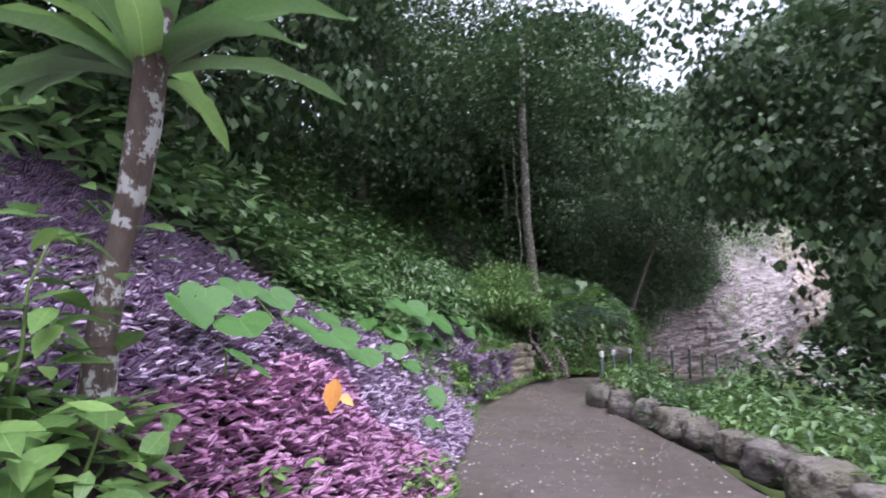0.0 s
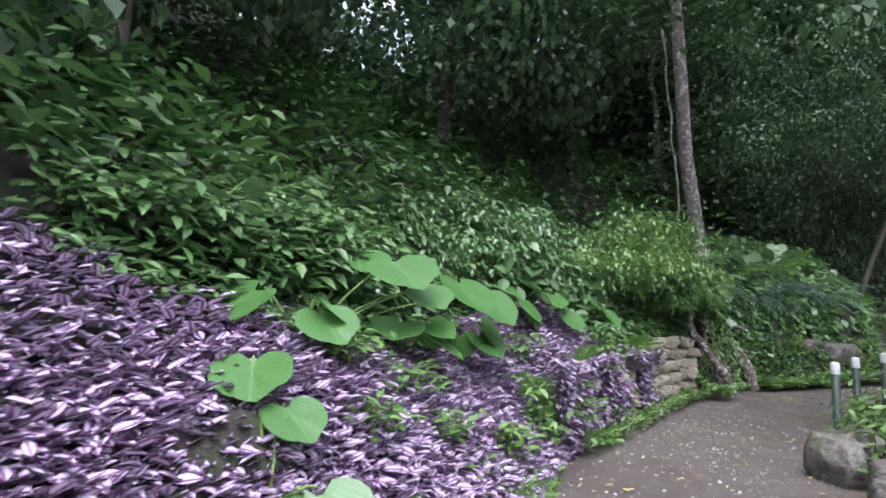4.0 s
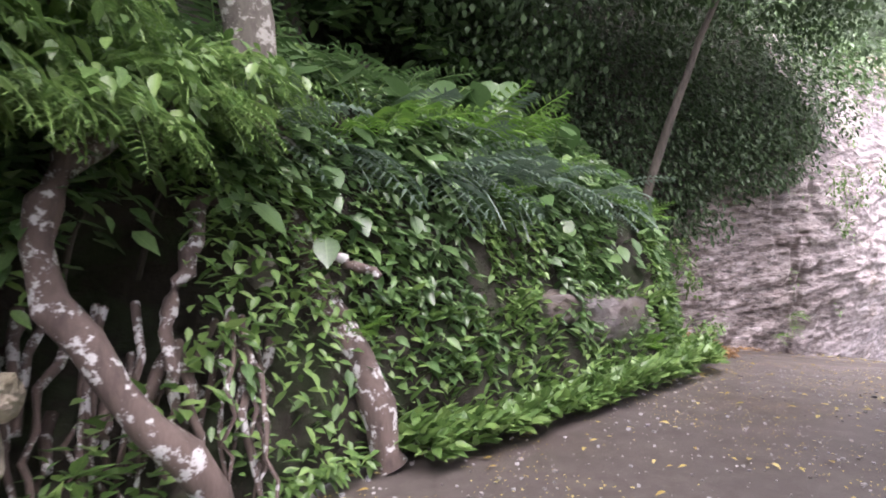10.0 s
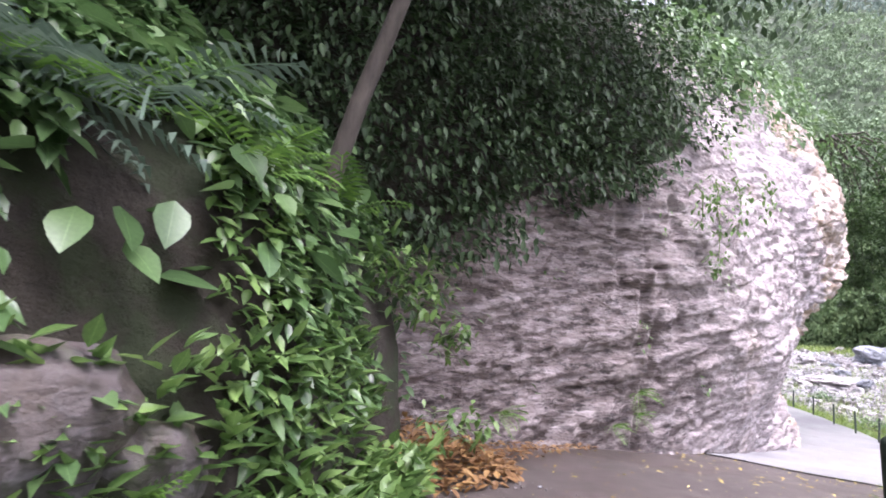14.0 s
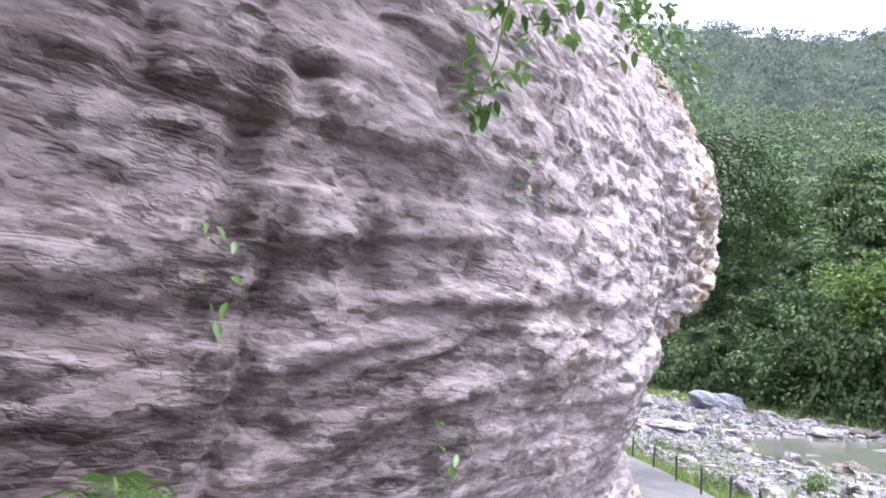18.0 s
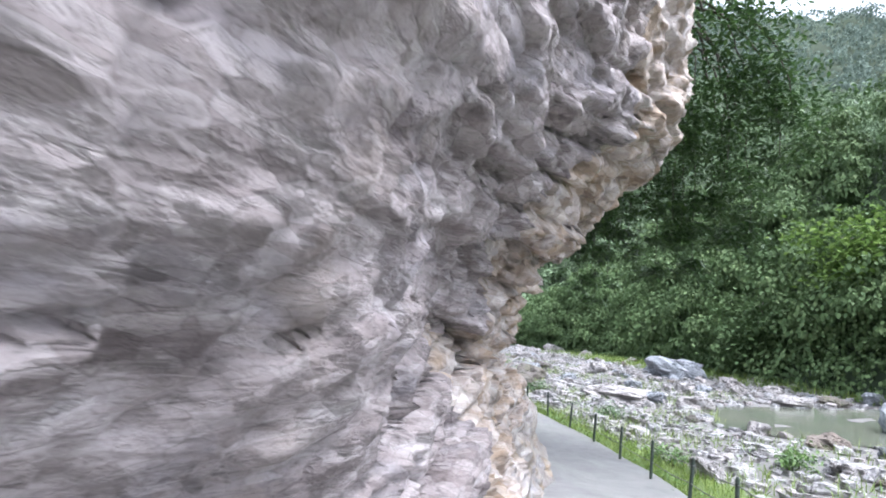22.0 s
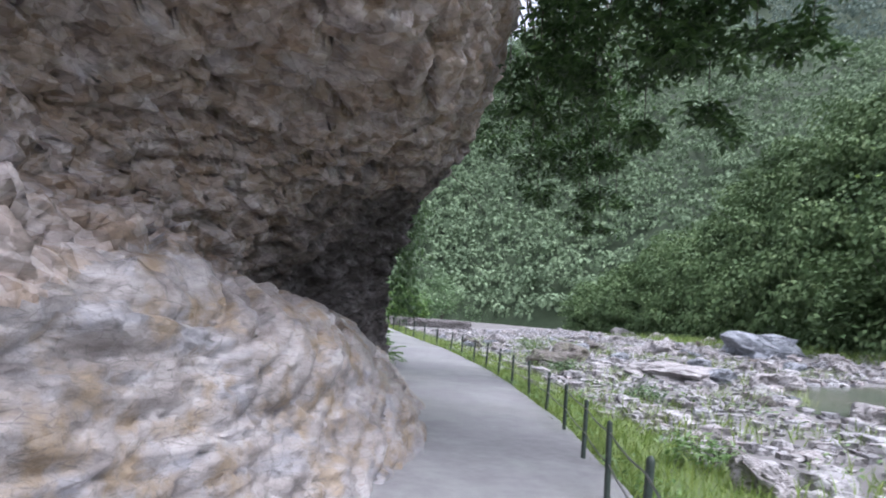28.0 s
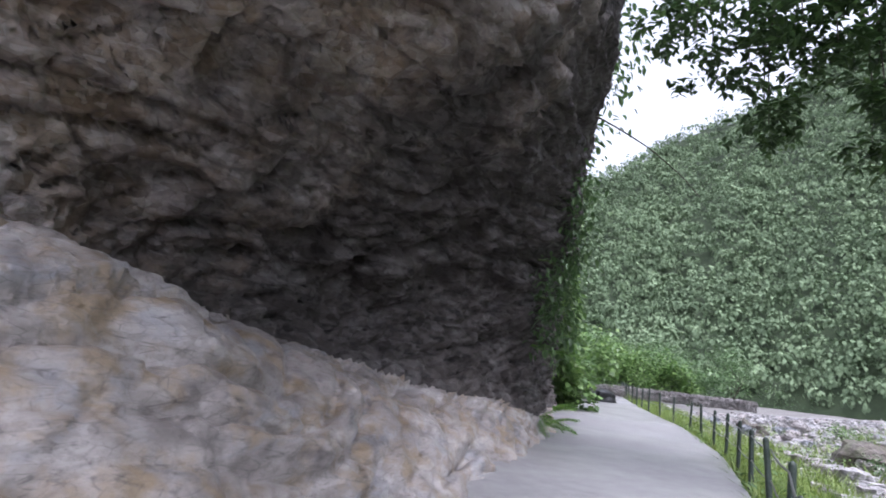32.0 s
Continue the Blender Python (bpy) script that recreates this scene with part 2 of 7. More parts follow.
        total = weighted(nt, dot.outputs["Value"], tip * 2 * relief, total)
    total = weighted(nt, bed, 0.06 * relief, total)
    if lamina:
        thin = noise_tex(nt, 1.7, 3, 0.45, (1.0, 1.0, 6.0), turn)
        shelf = ramp(nt, thin, (0.36, (0, 0, 0)), (0.46, (0.45, 0.45, 0.45)), (0.48, (0.3, 0.3, 0.3)), (0.64, (1, 1, 1)))
        total = weighted(nt, shelf, lamina, total)
        total = weighted(nt, noise_tex(nt, 7.0, 6, 0.62, (1, 1, 1.5), turn), 0.03, total)
    total = weighted(nt, fine, 0.016, total)
    total = weighted(nt, gap.outputs[0], -0.012, total)
    bump(nt, b, total, 1.0, 1.0)
    return m


M_CLIFF = rock_material("layered_cliff_rock", ((0.13, 0.104, 0.102), (0.275, 0.234, 0.232), (0.37, 0.322, 0.32), (0.50, 0.458, 0.456)), band=(1.1, 1.1, 5.0), stain=(0.28, 0.215, 0.15), stain_at=0.64, pits=0.3, line=0.5, lamina=0.012, brown=(((0.07, 0.055, 0.05), (0.16, 0.127, 0.117), (0.23, 0.19, 0.178), (0.35, 0.307, 0.297)), 12.6, 16.0, "X"), plate=4.0, grain=0.2, relief=0.24, facet=0.06)
# brown paints the overhang's cave shade into the rock colour beyond y 35.
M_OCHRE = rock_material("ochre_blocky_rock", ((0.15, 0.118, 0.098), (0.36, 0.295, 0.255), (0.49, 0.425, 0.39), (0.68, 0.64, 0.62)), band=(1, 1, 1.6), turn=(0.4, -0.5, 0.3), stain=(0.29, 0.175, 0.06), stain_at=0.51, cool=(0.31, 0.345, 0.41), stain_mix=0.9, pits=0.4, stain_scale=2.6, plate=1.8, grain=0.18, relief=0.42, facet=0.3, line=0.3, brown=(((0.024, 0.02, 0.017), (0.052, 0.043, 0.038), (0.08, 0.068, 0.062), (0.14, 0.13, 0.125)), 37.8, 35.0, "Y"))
M_SLAB = rock_material("pale_foot_rock", ((0.14, 0.122, 0.114), (0.27, 0.24, 0.222), (0.36, 0.33, 0.31), (0.49, 0.465, 0.45)), band=(1.0, 1.0, 2.6), turn=(0.55, 0.5, 0), stain=(0.26, 0.18, 0.085), stain_at=0.56, rough=0.36, cool=(0.25, 0.27, 0.31), chip=0.12, line=0.0, stain_mix=0.8, cool_at=0.5, pits=0.25, stain_scale=3.2, plate=3.0, grain=0.12, relief=0.14, facet=0.08)
M_STONE = rock_material("wall_stone", ((0.17, 0.14, 0.10), (0.33, 0.28, 0.205), (0.43, 0.375, 0.29), (0.55, 0.50, 0.41)), band=(1, 1, 2), stain=(0.26, 0.22, 0.12), stain_at=0.62, moss=(0.10, 0.12, 0.04), per_piece=0.35, relief=0.07, grain=0.2, line=0.1, facet=0.05, chip=0.3)
M_BOULDER = rock_material("path_boulder", ((0.045, 0.038, 0.032), (0.10, 0.085, 0.074), (0.15, 0.13, 0.115), (0.23, 0.21, 0.195)), band=(2, 2, 3), stain=(0.13, 0.12, 0.06), stain_at=0.55, moss=(0.07, 0.09, 0.03), relief=0.1, facet=0.08)
M_RIVER = rock_material("river_stone", ((0.16, 0.15, 0.15), (0.27, 0.255, 0.25), (0.35, 0.335, 0.33), (0.50, 0.49, 0.485)), band=(2, 2, 3), stain=(0.48, 0.38, 0.34), stain_at=0.6, per_piece=0.55, hues=((0, (0.20, 0.21, 0.23)), (0.25, (0.46, 0.45, 0.44)), (0.45, (0.34, 0.27, 0.245)), (0.6, (0.15, 0.15, 0.165)), (0.75, (0.58, 0.57, 0.565)), (1, (0.29, 0.31, 0.35))))
M_BANKROCK = rock_material("bank_rock", ((0.045, 0.037, 0.038), (0.095, 0.082, 0.084), (0.135, 0.12, 0.125), (0.19, 0.172, 0.18)), band=(1, 1, 2), stain=(0.10, 0.065, 0.033), stain_at=0.5, moss=(0.05, 0.075, 0.02), rough=0.45, chip=0.1, relief=0.08, facet=0.05, line=0.15)


def ground_material(name, a, b_, c, scale=1.0, rough=0.9, pebbles=True, wet=0.0, relief=0.35, green=None):
    m, nt, b = shader(name, rough)
    n1, n2, n3 = noise_tex(nt, 0.5 * scale, 6), noise_tex(nt, 7 * scale, 6, 0.7), noise_tex(nt, 55 * scale, 4, 0.75)
    col = ramp(nt, n1, (0.35, a), (0.65, b_))
    col = mixed(nt, 0.45, col, ramp(nt, n2, (0.3, a), (0.7, c)))
    if pebbles:
        col = mixed(nt, ramp(nt, n3, (0.62, (0, 0, 0)), (0.7, (0.8, 0.8, 0.8))), col, tuple(min(1, 1.7 * k) for k in c))
        col = mixed(nt, ramp(nt, n3, (0.3, (0.8, 0.8, 0.8)), (0.4, (0, 0, 0))), col, tuple(0.45 * k for k in a))
    nt.links.new(col, b.inputs["Base Color"])
    if wet:
        nt.links.new(ramp(nt, n1, (0.42, (rough, rough, rough)), (0.6, (wet, wet, wet))), b.inputs["Roughness"])
    if green:
        col = mixed(nt, ramp(nt, noise_tex(nt, 2.2, 6, 0.65), (0.48, (0, 0, 0)), (0.58, (0.8, 0.8, 0.8))), col, green)
        nt.links.new(col, b.inputs["Base Color"])
    bump(nt, b, weighted(nt, n2, 5.0, n3) if green else n3, relief, 0.012)
    return m


M_EARTH = ground_material("forest_earth", (0.013, 0.010, 0.007), (0.026, 0.020, 0.013), (0.05, 0.04, 0.024), 1.6, relief=0.9, green=(0.022, 0.034, 0.010))
M_PATH = ground_material("damp_gritty_path", (0.042, 0.033, 0.028), (0.075, 0.06, 0.053), (0.125, 0.105, 0.095), 1.0, 0.7, wet=0.35)
M_CONCRETE = ground_material("pale_wet_concrete", (0.16, 0.158, 0.16), (0.27, 0.267, 0.268), (0.34, 0.336, 0.336), 0.8, 0.6, pebbles=False, wet=0.3)
M_GRAVEL = ground_material("river_gravel", (0.10, 0.095, 0.09), (0.16, 0.15, 0.145), (0.25, 0.24, 0.23), 1.2)
M_FAR = ground_material("wooded_slope", (0.014, 0.026, 0.010), (0.026, 0.044, 0.017), (0.045, 0.07, 0.028), 0.12, pebbles=False)
M_MEADOW = ground_material("river_grass", (0.07, 0.11, 0.03), (0.12, 0.17, 0.05), (0.16, 0.19, 0.07), 0.6, pebbles=False)

M_PURPLE = leaf_material("purple_striped_leaf", (0.06, 0.015, 0.07), (0.13, 0.035, 0.14), (0.20, 0.07, 0.20), 0.32, 0.12, stripes=(0.52, 0.49, 0.56))
M_MAGENTA = leaf_material("wine_red_leaf", (0.11, 0.025, 0.085), (0.21, 0.055, 0.15), (0.34, 0.13, 0.25), 0.32, 0.15, stripes=(0.45, 0.30, 0.42))
M_TARO = leaf_material("bright_heart_leaf", (0.045, 0.12, 0.03), (0.07, 0.165, 0.042), (0.11, 0.22, 0.062), 0.34, 0.3, veins=True)
M_TARO.node_tree.nodes["Principled BSDF"].inputs["Specular IOR Level"].default_value = 0.35
M_SHRUB = leaf_material("shrub_leaf", (0.038, 0.08, 0.028), (0.078, 0.155, 0.052), (0.15, 0.245, 0.09), 0.34, 0.3)
M_BRIGHT = leaf_material("fresh_green_leaf", (0.058, 0.125, 0.034), (0.11, 0.205, 0.056), (0.205, 0.32, 0.095), 0.4, 0.35)
M_DARKLEAF = leaf_material("dark_forest_leaf", (0.018, 0.036, 0.015), (0.038, 0.07, 0.028), (0.085, 0.135, 0.06), 0.45, 0.25)
M_DARKLEAF.node_tree.nodes["Principled BSDF"].inputs["Specular IOR Level"].default_value = 0.22
M_MIDLEAF = leaf_material("mid_forest_leaf", (0.018, 0.045, 0.014), (0.042, 0.092, 0.026), (0.09, 0.16, 0.045), 0.5, 0.25)
M_GLAUCOUS = leaf_material("glaucous_fern_leaf", (0.05, 0.085, 0.06), (0.09, 0.14, 0.10), (0.16, 0.22, 0.165), 0.4, 0.25, rib=False)
M_FERN = leaf_material("fern_green", (0.06, 0.14, 0.025), (0.11, 0.24, 0.04), (0.18, 0.32, 0.06), 0.42, 0.35)
M_DRY = leaf_material("dry_brown_leaf", (0.10, 0.05, 0.02), (0.20, 0.10, 0.04), (0.36, 0.22, 0.08), 0.7, 0.2)
M_YELLOW = leaf_material("yellow_fallen_leaf", (0.30, 0.20, 0.04), (0.45, 0.36, 0.08), (0.60, 0.52, 0.22), 0.5, 0.15)
M_ORANGE = leaf_material("orange_dead_leaf", (0.50, 0.20, 0.05), (0.62, 0.27, 0.06), (0.70, 0.35, 0.10), 0.55, 0.25)
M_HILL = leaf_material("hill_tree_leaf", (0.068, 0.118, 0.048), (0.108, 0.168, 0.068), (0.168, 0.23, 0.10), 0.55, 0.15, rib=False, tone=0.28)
# Far and ridge leaves are paler and bluer: distance haze painted into the colour.
M_FARHILL = leaf_material("hazed_far_hill_leaf", (0.125, 0.18, 0.105), (0.175, 0.245, 0.14), (0.235, 0.31, 0.185), 0.75, 0.12, rib=False, tone=0.09)
M_RIDGE = leaf_material("hazed_ridge_leaf", (0.15, 0.20, 0.17), (0.18, 0.235, 0.195), (0.22, 0.275, 0.225), 0.85, 0.3, rib=False, tone=0.03)
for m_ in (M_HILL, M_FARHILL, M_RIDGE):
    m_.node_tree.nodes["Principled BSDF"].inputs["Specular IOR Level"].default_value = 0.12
M_HILLTREE = leaf_material("light_hill_leaf", (0.07, 0.13, 0.03), (0.12, 0.2, 0.045), (0.2, 0.29, 0.08), 0.7, 0.35, rib=False)
M_HILLTREE.node_tree.nodes["Principled BSDF"].inputs["Specular IOR Level"].default_value = 0.12
M_GRASS = leaf_material("grass_blade", (0.10, 0.17, 0.03), (0.17, 0.26, 0.05), (0.27, 0.33, 0.09), 0.5, 0.35, rib=False)


def bark(name, a, b_, patch=None, rough=0.9):
    m, nt, b = shader(name, rough)
    n1, n2 = noise_tex(nt, 9, 7, 0.7, (1, 1, 0.3)), noise_tex(nt, 11, 6, 0.7)
    col = ramp(nt, n1, (0.3, a), (0.7, b_))
    if patch:
        col = mixed(nt, ramp(nt, n2, (0.54, (0, 0, 0)), (0.58, (0.9, 0.9, 0.9))), col, patch)
    nt.links.new(col, b.inputs["Base Color"])
    bump(nt, b, n1, 0.8, 0.02)
    return m


M_BARK = bark("grey_bark", (0.07, 0.06, 0.05), (0.2, 0.18, 0.15), (0.42, 0.40, 0.36))
M_DARKBARK = bark("dark_bark", (0.03, 0.025, 0.02), (0.09, 0.075, 0.06))
M_ROOT = bark("lichened_root", (0.05, 0.035, 0.03), (0.13, 0.095, 0.08), (0.45, 0.44, 0.43))
M_STALK = bark("green_stalk", (0.08, 0.13, 0.03), (0.14, 0.2, 0.06))
M_POST, nt_, b_ = shader("dark_green_post_paint", 0.5)
nt_.links.new(ramp(nt_, noise_tex(nt_, 30, 5), (0.3, (0.012, 0.022, 0.016)), (0.8, (0.05, 0.07, 0.055))), b_.inputs["Base Color"])
M_CAP, nt_, b_ = shader("pale_post_cap", 0.6)
nt_.links.new(ramp(nt_, noise_tex(nt_, 30, 5), (0.3, (0.3, 0.3, 0.29)), (0.8, (0.5, 0.5, 0.48))), b_.inputs["Base Color"])
M_WIRE, nt_, b_ = shader("steel_cable", 0.45, 0.8)
nt_.links.new(ramp(nt_, noise_tex(nt_, 80, 3), (0.3, (0.1, 0.1, 0.1)), (0.8, (0.25, 0.25, 0.25))), b_.inputs["Base Color"])
M_WATER, nt_, b_ = shader("shallow_river_water", 0.06)
nt_.links.new(ramp(nt_, noise_tex(nt_, 0.4, 5), (0.3, (0.10, 0.12, 0.09)), (0.7, (0.19, 0.19, 0.15))), b_.inputs["Base Color"])
bump(nt_, b_, noise_tex(nt_, 7, 4, 0.5, (1, 0.5, 1)), 0.3, 0.03)


# ---------------------------------------------------------------- mesh helpers
RNG = np.random.default_rng(7)


def np_mesh(name, verts, faces, mats, uv=None, smooth=True, slots=None):
    """A mesh from arrays: verts (n,3), faces (m,k) with all faces of k corners."""
    verts, faces = np.asarray(verts, np.float32), np.asarray(faces, np.int32)
    me = bpy.data.meshes.new(name)
    me.vertices.add(len(verts))
    me.vertices.foreach_set("co", verts.ravel())
    k = faces.shape[1]
    me.loops.add(faces.size)
    me.loops.foreach_set("vertex_index", faces.ravel())
    me.polygons.add(len(faces))
    me.polygons.foreach_set("loop_start", np.arange(0, faces.size, k, dtype=np.int32))
    me.polygons.foreach_set("use_smooth", np.full(len(faces), smooth))
    for m in (mats if isinstance(mats, (list, tuple)) else [mats]):
        me.materials.append(m)
    if slots is not None:
        me.polygons.foreach_set("material_index", np.asarray(slots, np.int32))
    if uv is not None:
        layer = me.uv_layers.new(name="UVMap")
        layer.data.foreach_set("uv", np.asarray(uv, np.float32)[faces.ravel()].ravel())
    me.update(calc_edges=True)
    return me


def thing(name, label, category, group="", kind="", at=(0, 0, 0)):
    ob = new(name)
    ob.location = at
    return tagged(ob, label, category, group, kind)


def child(name, me, parent, label=""):
    ob = new(name, me)
    ob.parent = parent
    ob.matrix_parent_inverse = Matrix.Translation(-parent.location) if parent.parent is None else Matrix()
    return tagged(ob, label) if label else ob


def grid_faces(nu, nv):
    i = np.arange(nu * nv).reshape(nu, nv)
    return np.stack([i[:-1, :-1], i[1:, :-1], i[1:, 1:], i[:-1, 1:]], -1).reshape(-1, 4)


def tube(points, radii, sides=8):
    """Vertices and quads of a tapered tube through the points."""
    P, rad = np.asarray(points, float), np.asarray(radii, float)
    d = np.gradient(P, axis=0)
    d /= np.linalg.norm(d, axis=1)[:, None] + 1e-9
    ref = np.where(np.abs(d[:, 2:3]) > 0.9, [[1.0, 0, 0]], [[0, 0, 1.0]])
    a = np.cross(d, ref)
    a /= np.linalg.norm(a, axis=1)[:, None]
    b = np.cross(d, a)
    ang = np.linspace(0, 2 * np.pi, sides, endpoint=False)
    v = P[:, None] + rad[:, None, None] * (np.cos(ang)[None, :, None] * a[:, None] + np.sin(ang)[None, :, None] * b[:, None])
    i = np.arange(len(P) * sides).reshape(len(P), sides)
    j = np.roll(i, -1, 1)
    f = np.stack([i[:-1], j[:-1], j[1:], i[1:]], -1).reshape(-1, 4)
    return v.reshape(-1, 3), f


# leaf shapes: along y from 0 to 1, x across, uv.x across
def leaf_shape(width=0.42, fold=0.12, droop=0.15, n=3):
    ys = np.linspace(0, 1, n + 2)
    w = width * np.sin(np.pi * ys ** 0.8) ** 0.9
    w[0], w[-1] = 0.02, 0.01
    v, u = [], []
    for y, h in zip(ys, w):
        z = -droop * y * y
        v += [(-h / 2, y, z + fold * h), (0, y, z), (h / 2, y, z + fold * h)]
        u += [(-1, y), (0, y), (1, y)]
    f = []
    for k in range(n + 1):
        for s in (0, 1):
            a = 3 * k + s
            f.append((a, a + 1, a + 4, a + 3))
    return np.array(v), np.array(f), np.array(u)


def heart_shape(n=22):
    """A broad round leaf: tip at y = 1, stalk near y = 0.25, a notch between two lobes behind it."""
    ring = []
    for k in range(n):
        a = 2 * math.pi * (k + 0.5) / n
        r = 0.56 - 0.06 * math.cos(2 * a) + 0.10 * math.exp(-(a - math.pi) ** 2 * 9) - 0.3 * math.exp(-min(a, 2 * math.pi - a) ** 2 * 14)
        r *= 1 + 0.02 * math.sin(7 * a)
        ring.append((-r * math.sin(a) * 0.98, 0.4 - r * math.cos(a)))
    v, u = [(0, 0.3, -0.03)], [(0, 0.3)]
    for q in (0.5, 1.0):
        for x, y in ring:
            x, y = x * q, 0.3 + (y - 0.3) * q
            v.append((x, y, 0.10 * abs(x) - 0.10 * max(y, 0) ** 2 + 0.018 * q * math.sin(11 * x + 7 * y)))
            u.append((x * 1.9, y))
    f = []
    for k in range(n):
        j = (k + 1) % n
        f.append((1 + k, 1 + j, 1 + n + j, 1 + n + k))
    for k in range(0, n, 2):
        f.append((0, 1 + (k + 2) % n, 1 + k + 1, 1 + k))
    return np.array(v), np.array(f), np.array(u)


def frond_shape(pairs=13, width=0.30, droop=0.45, plain=False):
    """A fern frond: a bent rib with narrow leaflets to both sides, or one plain strap."""
    v, f, u = [], [], []
    for k in range(pairs):
        y = 0.08 + 0.9 * k / pairs
        w = width * math.sin(math.pi * min(1, 0.12 + 0.9 * k / pairs)) ** 0.7
        z0, z1 = -droop * y ** 2 + 0.25 * y, -droop * (y + 0.06) ** 2 + 0.25 * (y + 0.06)
        step = 0.9 / pairs * 0.72
        for s in (-1, 1):
            b = len(v)
            v += [(0, y, z0), (s * w * 0.55, y + step * 1.3, z0 + 0.03), (s * w, y + step * 1.6, z0 - 0.05), (s * w * 0.5, y + step * 0.35 + 0.01, z0 + 0.02)]
            u += [(0, y), (0.5 * s, y), (s, y), (0.5 * s, y)]
            f.append((b, b + 1, b + 2, b + 3))
    ys = np.linspace(0, 0.97, 6)
    b = len(v)
    for y in ys:
        z = -droop * y ** 2 + 0.25 * y
        v += [(-0.008, y, z), (0.008, y, z)]
        u += [(0, y), (0, y)]
    for k in range(5):
        f.append((b + 2 * k, b + 2 * k + 1, b + 2 * k + 3, b + 2 * k + 2))
    return np.array(v), np.array(f), np.array(u)


def strap_shape(n=8, width=0.16, droop=0.5):
    ys = np.linspace(0, 1, n)
    v, u = [], []
    for y in ys:
        h = width * (math.sin(math.pi * (0.1 + 0.88 * y)) ** 0.6)
        z = 0.45 * y - droop * y * y
        wv = 0.012 * math.sin(20 * y)
        v += [(-h / 2, y, z + 0.25 * h + wv), (0, y, z), (h / 2, y, z + 0.25 * h - wv)]
        u += [(-1, y), (0, y), (1, y)]
    return np.array(v), grid_faces(n, 3), np.array(u)


def leaf_lite(width=0.44, fold=0.1, droop=0.16):
    """A small folded leaf of two faces."""
    h = width / 2
    v = [(0, 0, 0), (0.86 * h, 0.24, fold * 0.6), (h, 0.52, fold * 0.5 - 0.2 * droop), (0, 1, -droop), (-h, 0.52, fold * 0.5 - 0.2 * droop), (-0.86 * h, 0.24, fold * 0.6)]
    return np.array(v), np.array([(0, 1, 2, 3), (0, 3, 4, 5)]), np.array([(0, 0), (1, 0.24), (1, 0.52), (0, 1), (-1, 0.52), (-1, 0.24)])


LEAF, LEAF_TINY, LEAF_FULL, LEAF_ROUND = leaf_lite(), leaf_lite(0.5, 0.14, 0.1), leaf_shape(), leaf_shape(0.62, 0.08, 0.12)
HEART, FROND, STRAP = heart_shape(), frond_shape(), strap_shape()


def spread(shape, pos, size, yaw, tilt, roll=None):
    """Copies of a leaf shape: at pos, turned by yaw about z, lifted by tilt (0 flat, 90 upright), rolled."""
    v, f, u = shape
    pos = np.asarray(pos, float)
    n = len(pos)
    size, yaw, tilt = (np.broadcast_to(np.asarray(a, float), (n,)) for a in (size, yaw, tilt))
    roll = np.zeros(n) if roll is None else np.broadcast_to(roll, (n,))
    p = np.broadcast_to(v[None], (n, *v.shape)) * size[:, None, None]
    x, y, z = p[..., 0], p[..., 1], p[..., 2]
    c, s = np.cos(roll)[:, None], np.sin(roll)[:, None]
    x, z = c * x + s * z, -s * x + c * z
    c, s = np.cos(tilt)[:, None], np.sin(tilt)[:, None]
    y, z = c * y - s * z, s * y + c * z
    c, s = np.cos(yaw)[:, None], np.sin(yaw)[:, None]
    x, y = c * x - s * y, s * x + c * y
    out = np.stack([x, y, z], -1) + pos[:, None]
    ff = f[None] + (np.arange(n) * len(v))[:, None, None]
    return out.reshape(-1, 3), ff.reshape(-1, f.shape[1]), np.tile(u, (n, 1))


def leaves(name, shape, pos, size, yaw, tilt, mat, roll=None):
    v, f, u = spread(shape, pos, size, yaw, tilt, roll)
    return np_mesh(name, v, f, mat, u)


def scatter(shape_list, pos, scale, yaw):
    """Copies of stones: pos (n,3), scale (n,3), yaw (n)."""
    vs, fs, n0 = [], [], 0
    pick = RNG.integers(0, len(shape_list), len(pos))
    for k, (v, f) in enumerate(shape_list):
        i = np.nonzero(pick == k)[0]
        if not len(i):
            continue
        p = v[None] * scale[i][:, None]
        c, s = np.cos(yaw[i])[:, None], np.sin(yaw[i])[:, None]
        p = np.stack([c * p[..., 0] - s * p[..., 1], s * p[..., 0] + c * p[..., 1], p[..., 2]], -1) + pos[i][:, None]
        vs.append(p.reshape(-1, 3))
        fs.append((f[None] + (np.arange(len(i)) * len(v))[:, None, None]).reshape(-1, 4) + n0)
        n0 += len(i) * len(v)
    return np.concatenate(vs), np.concatenate(fs)


def rnd(a, b, n=None):
    return RNG.uniform(a, b, n)


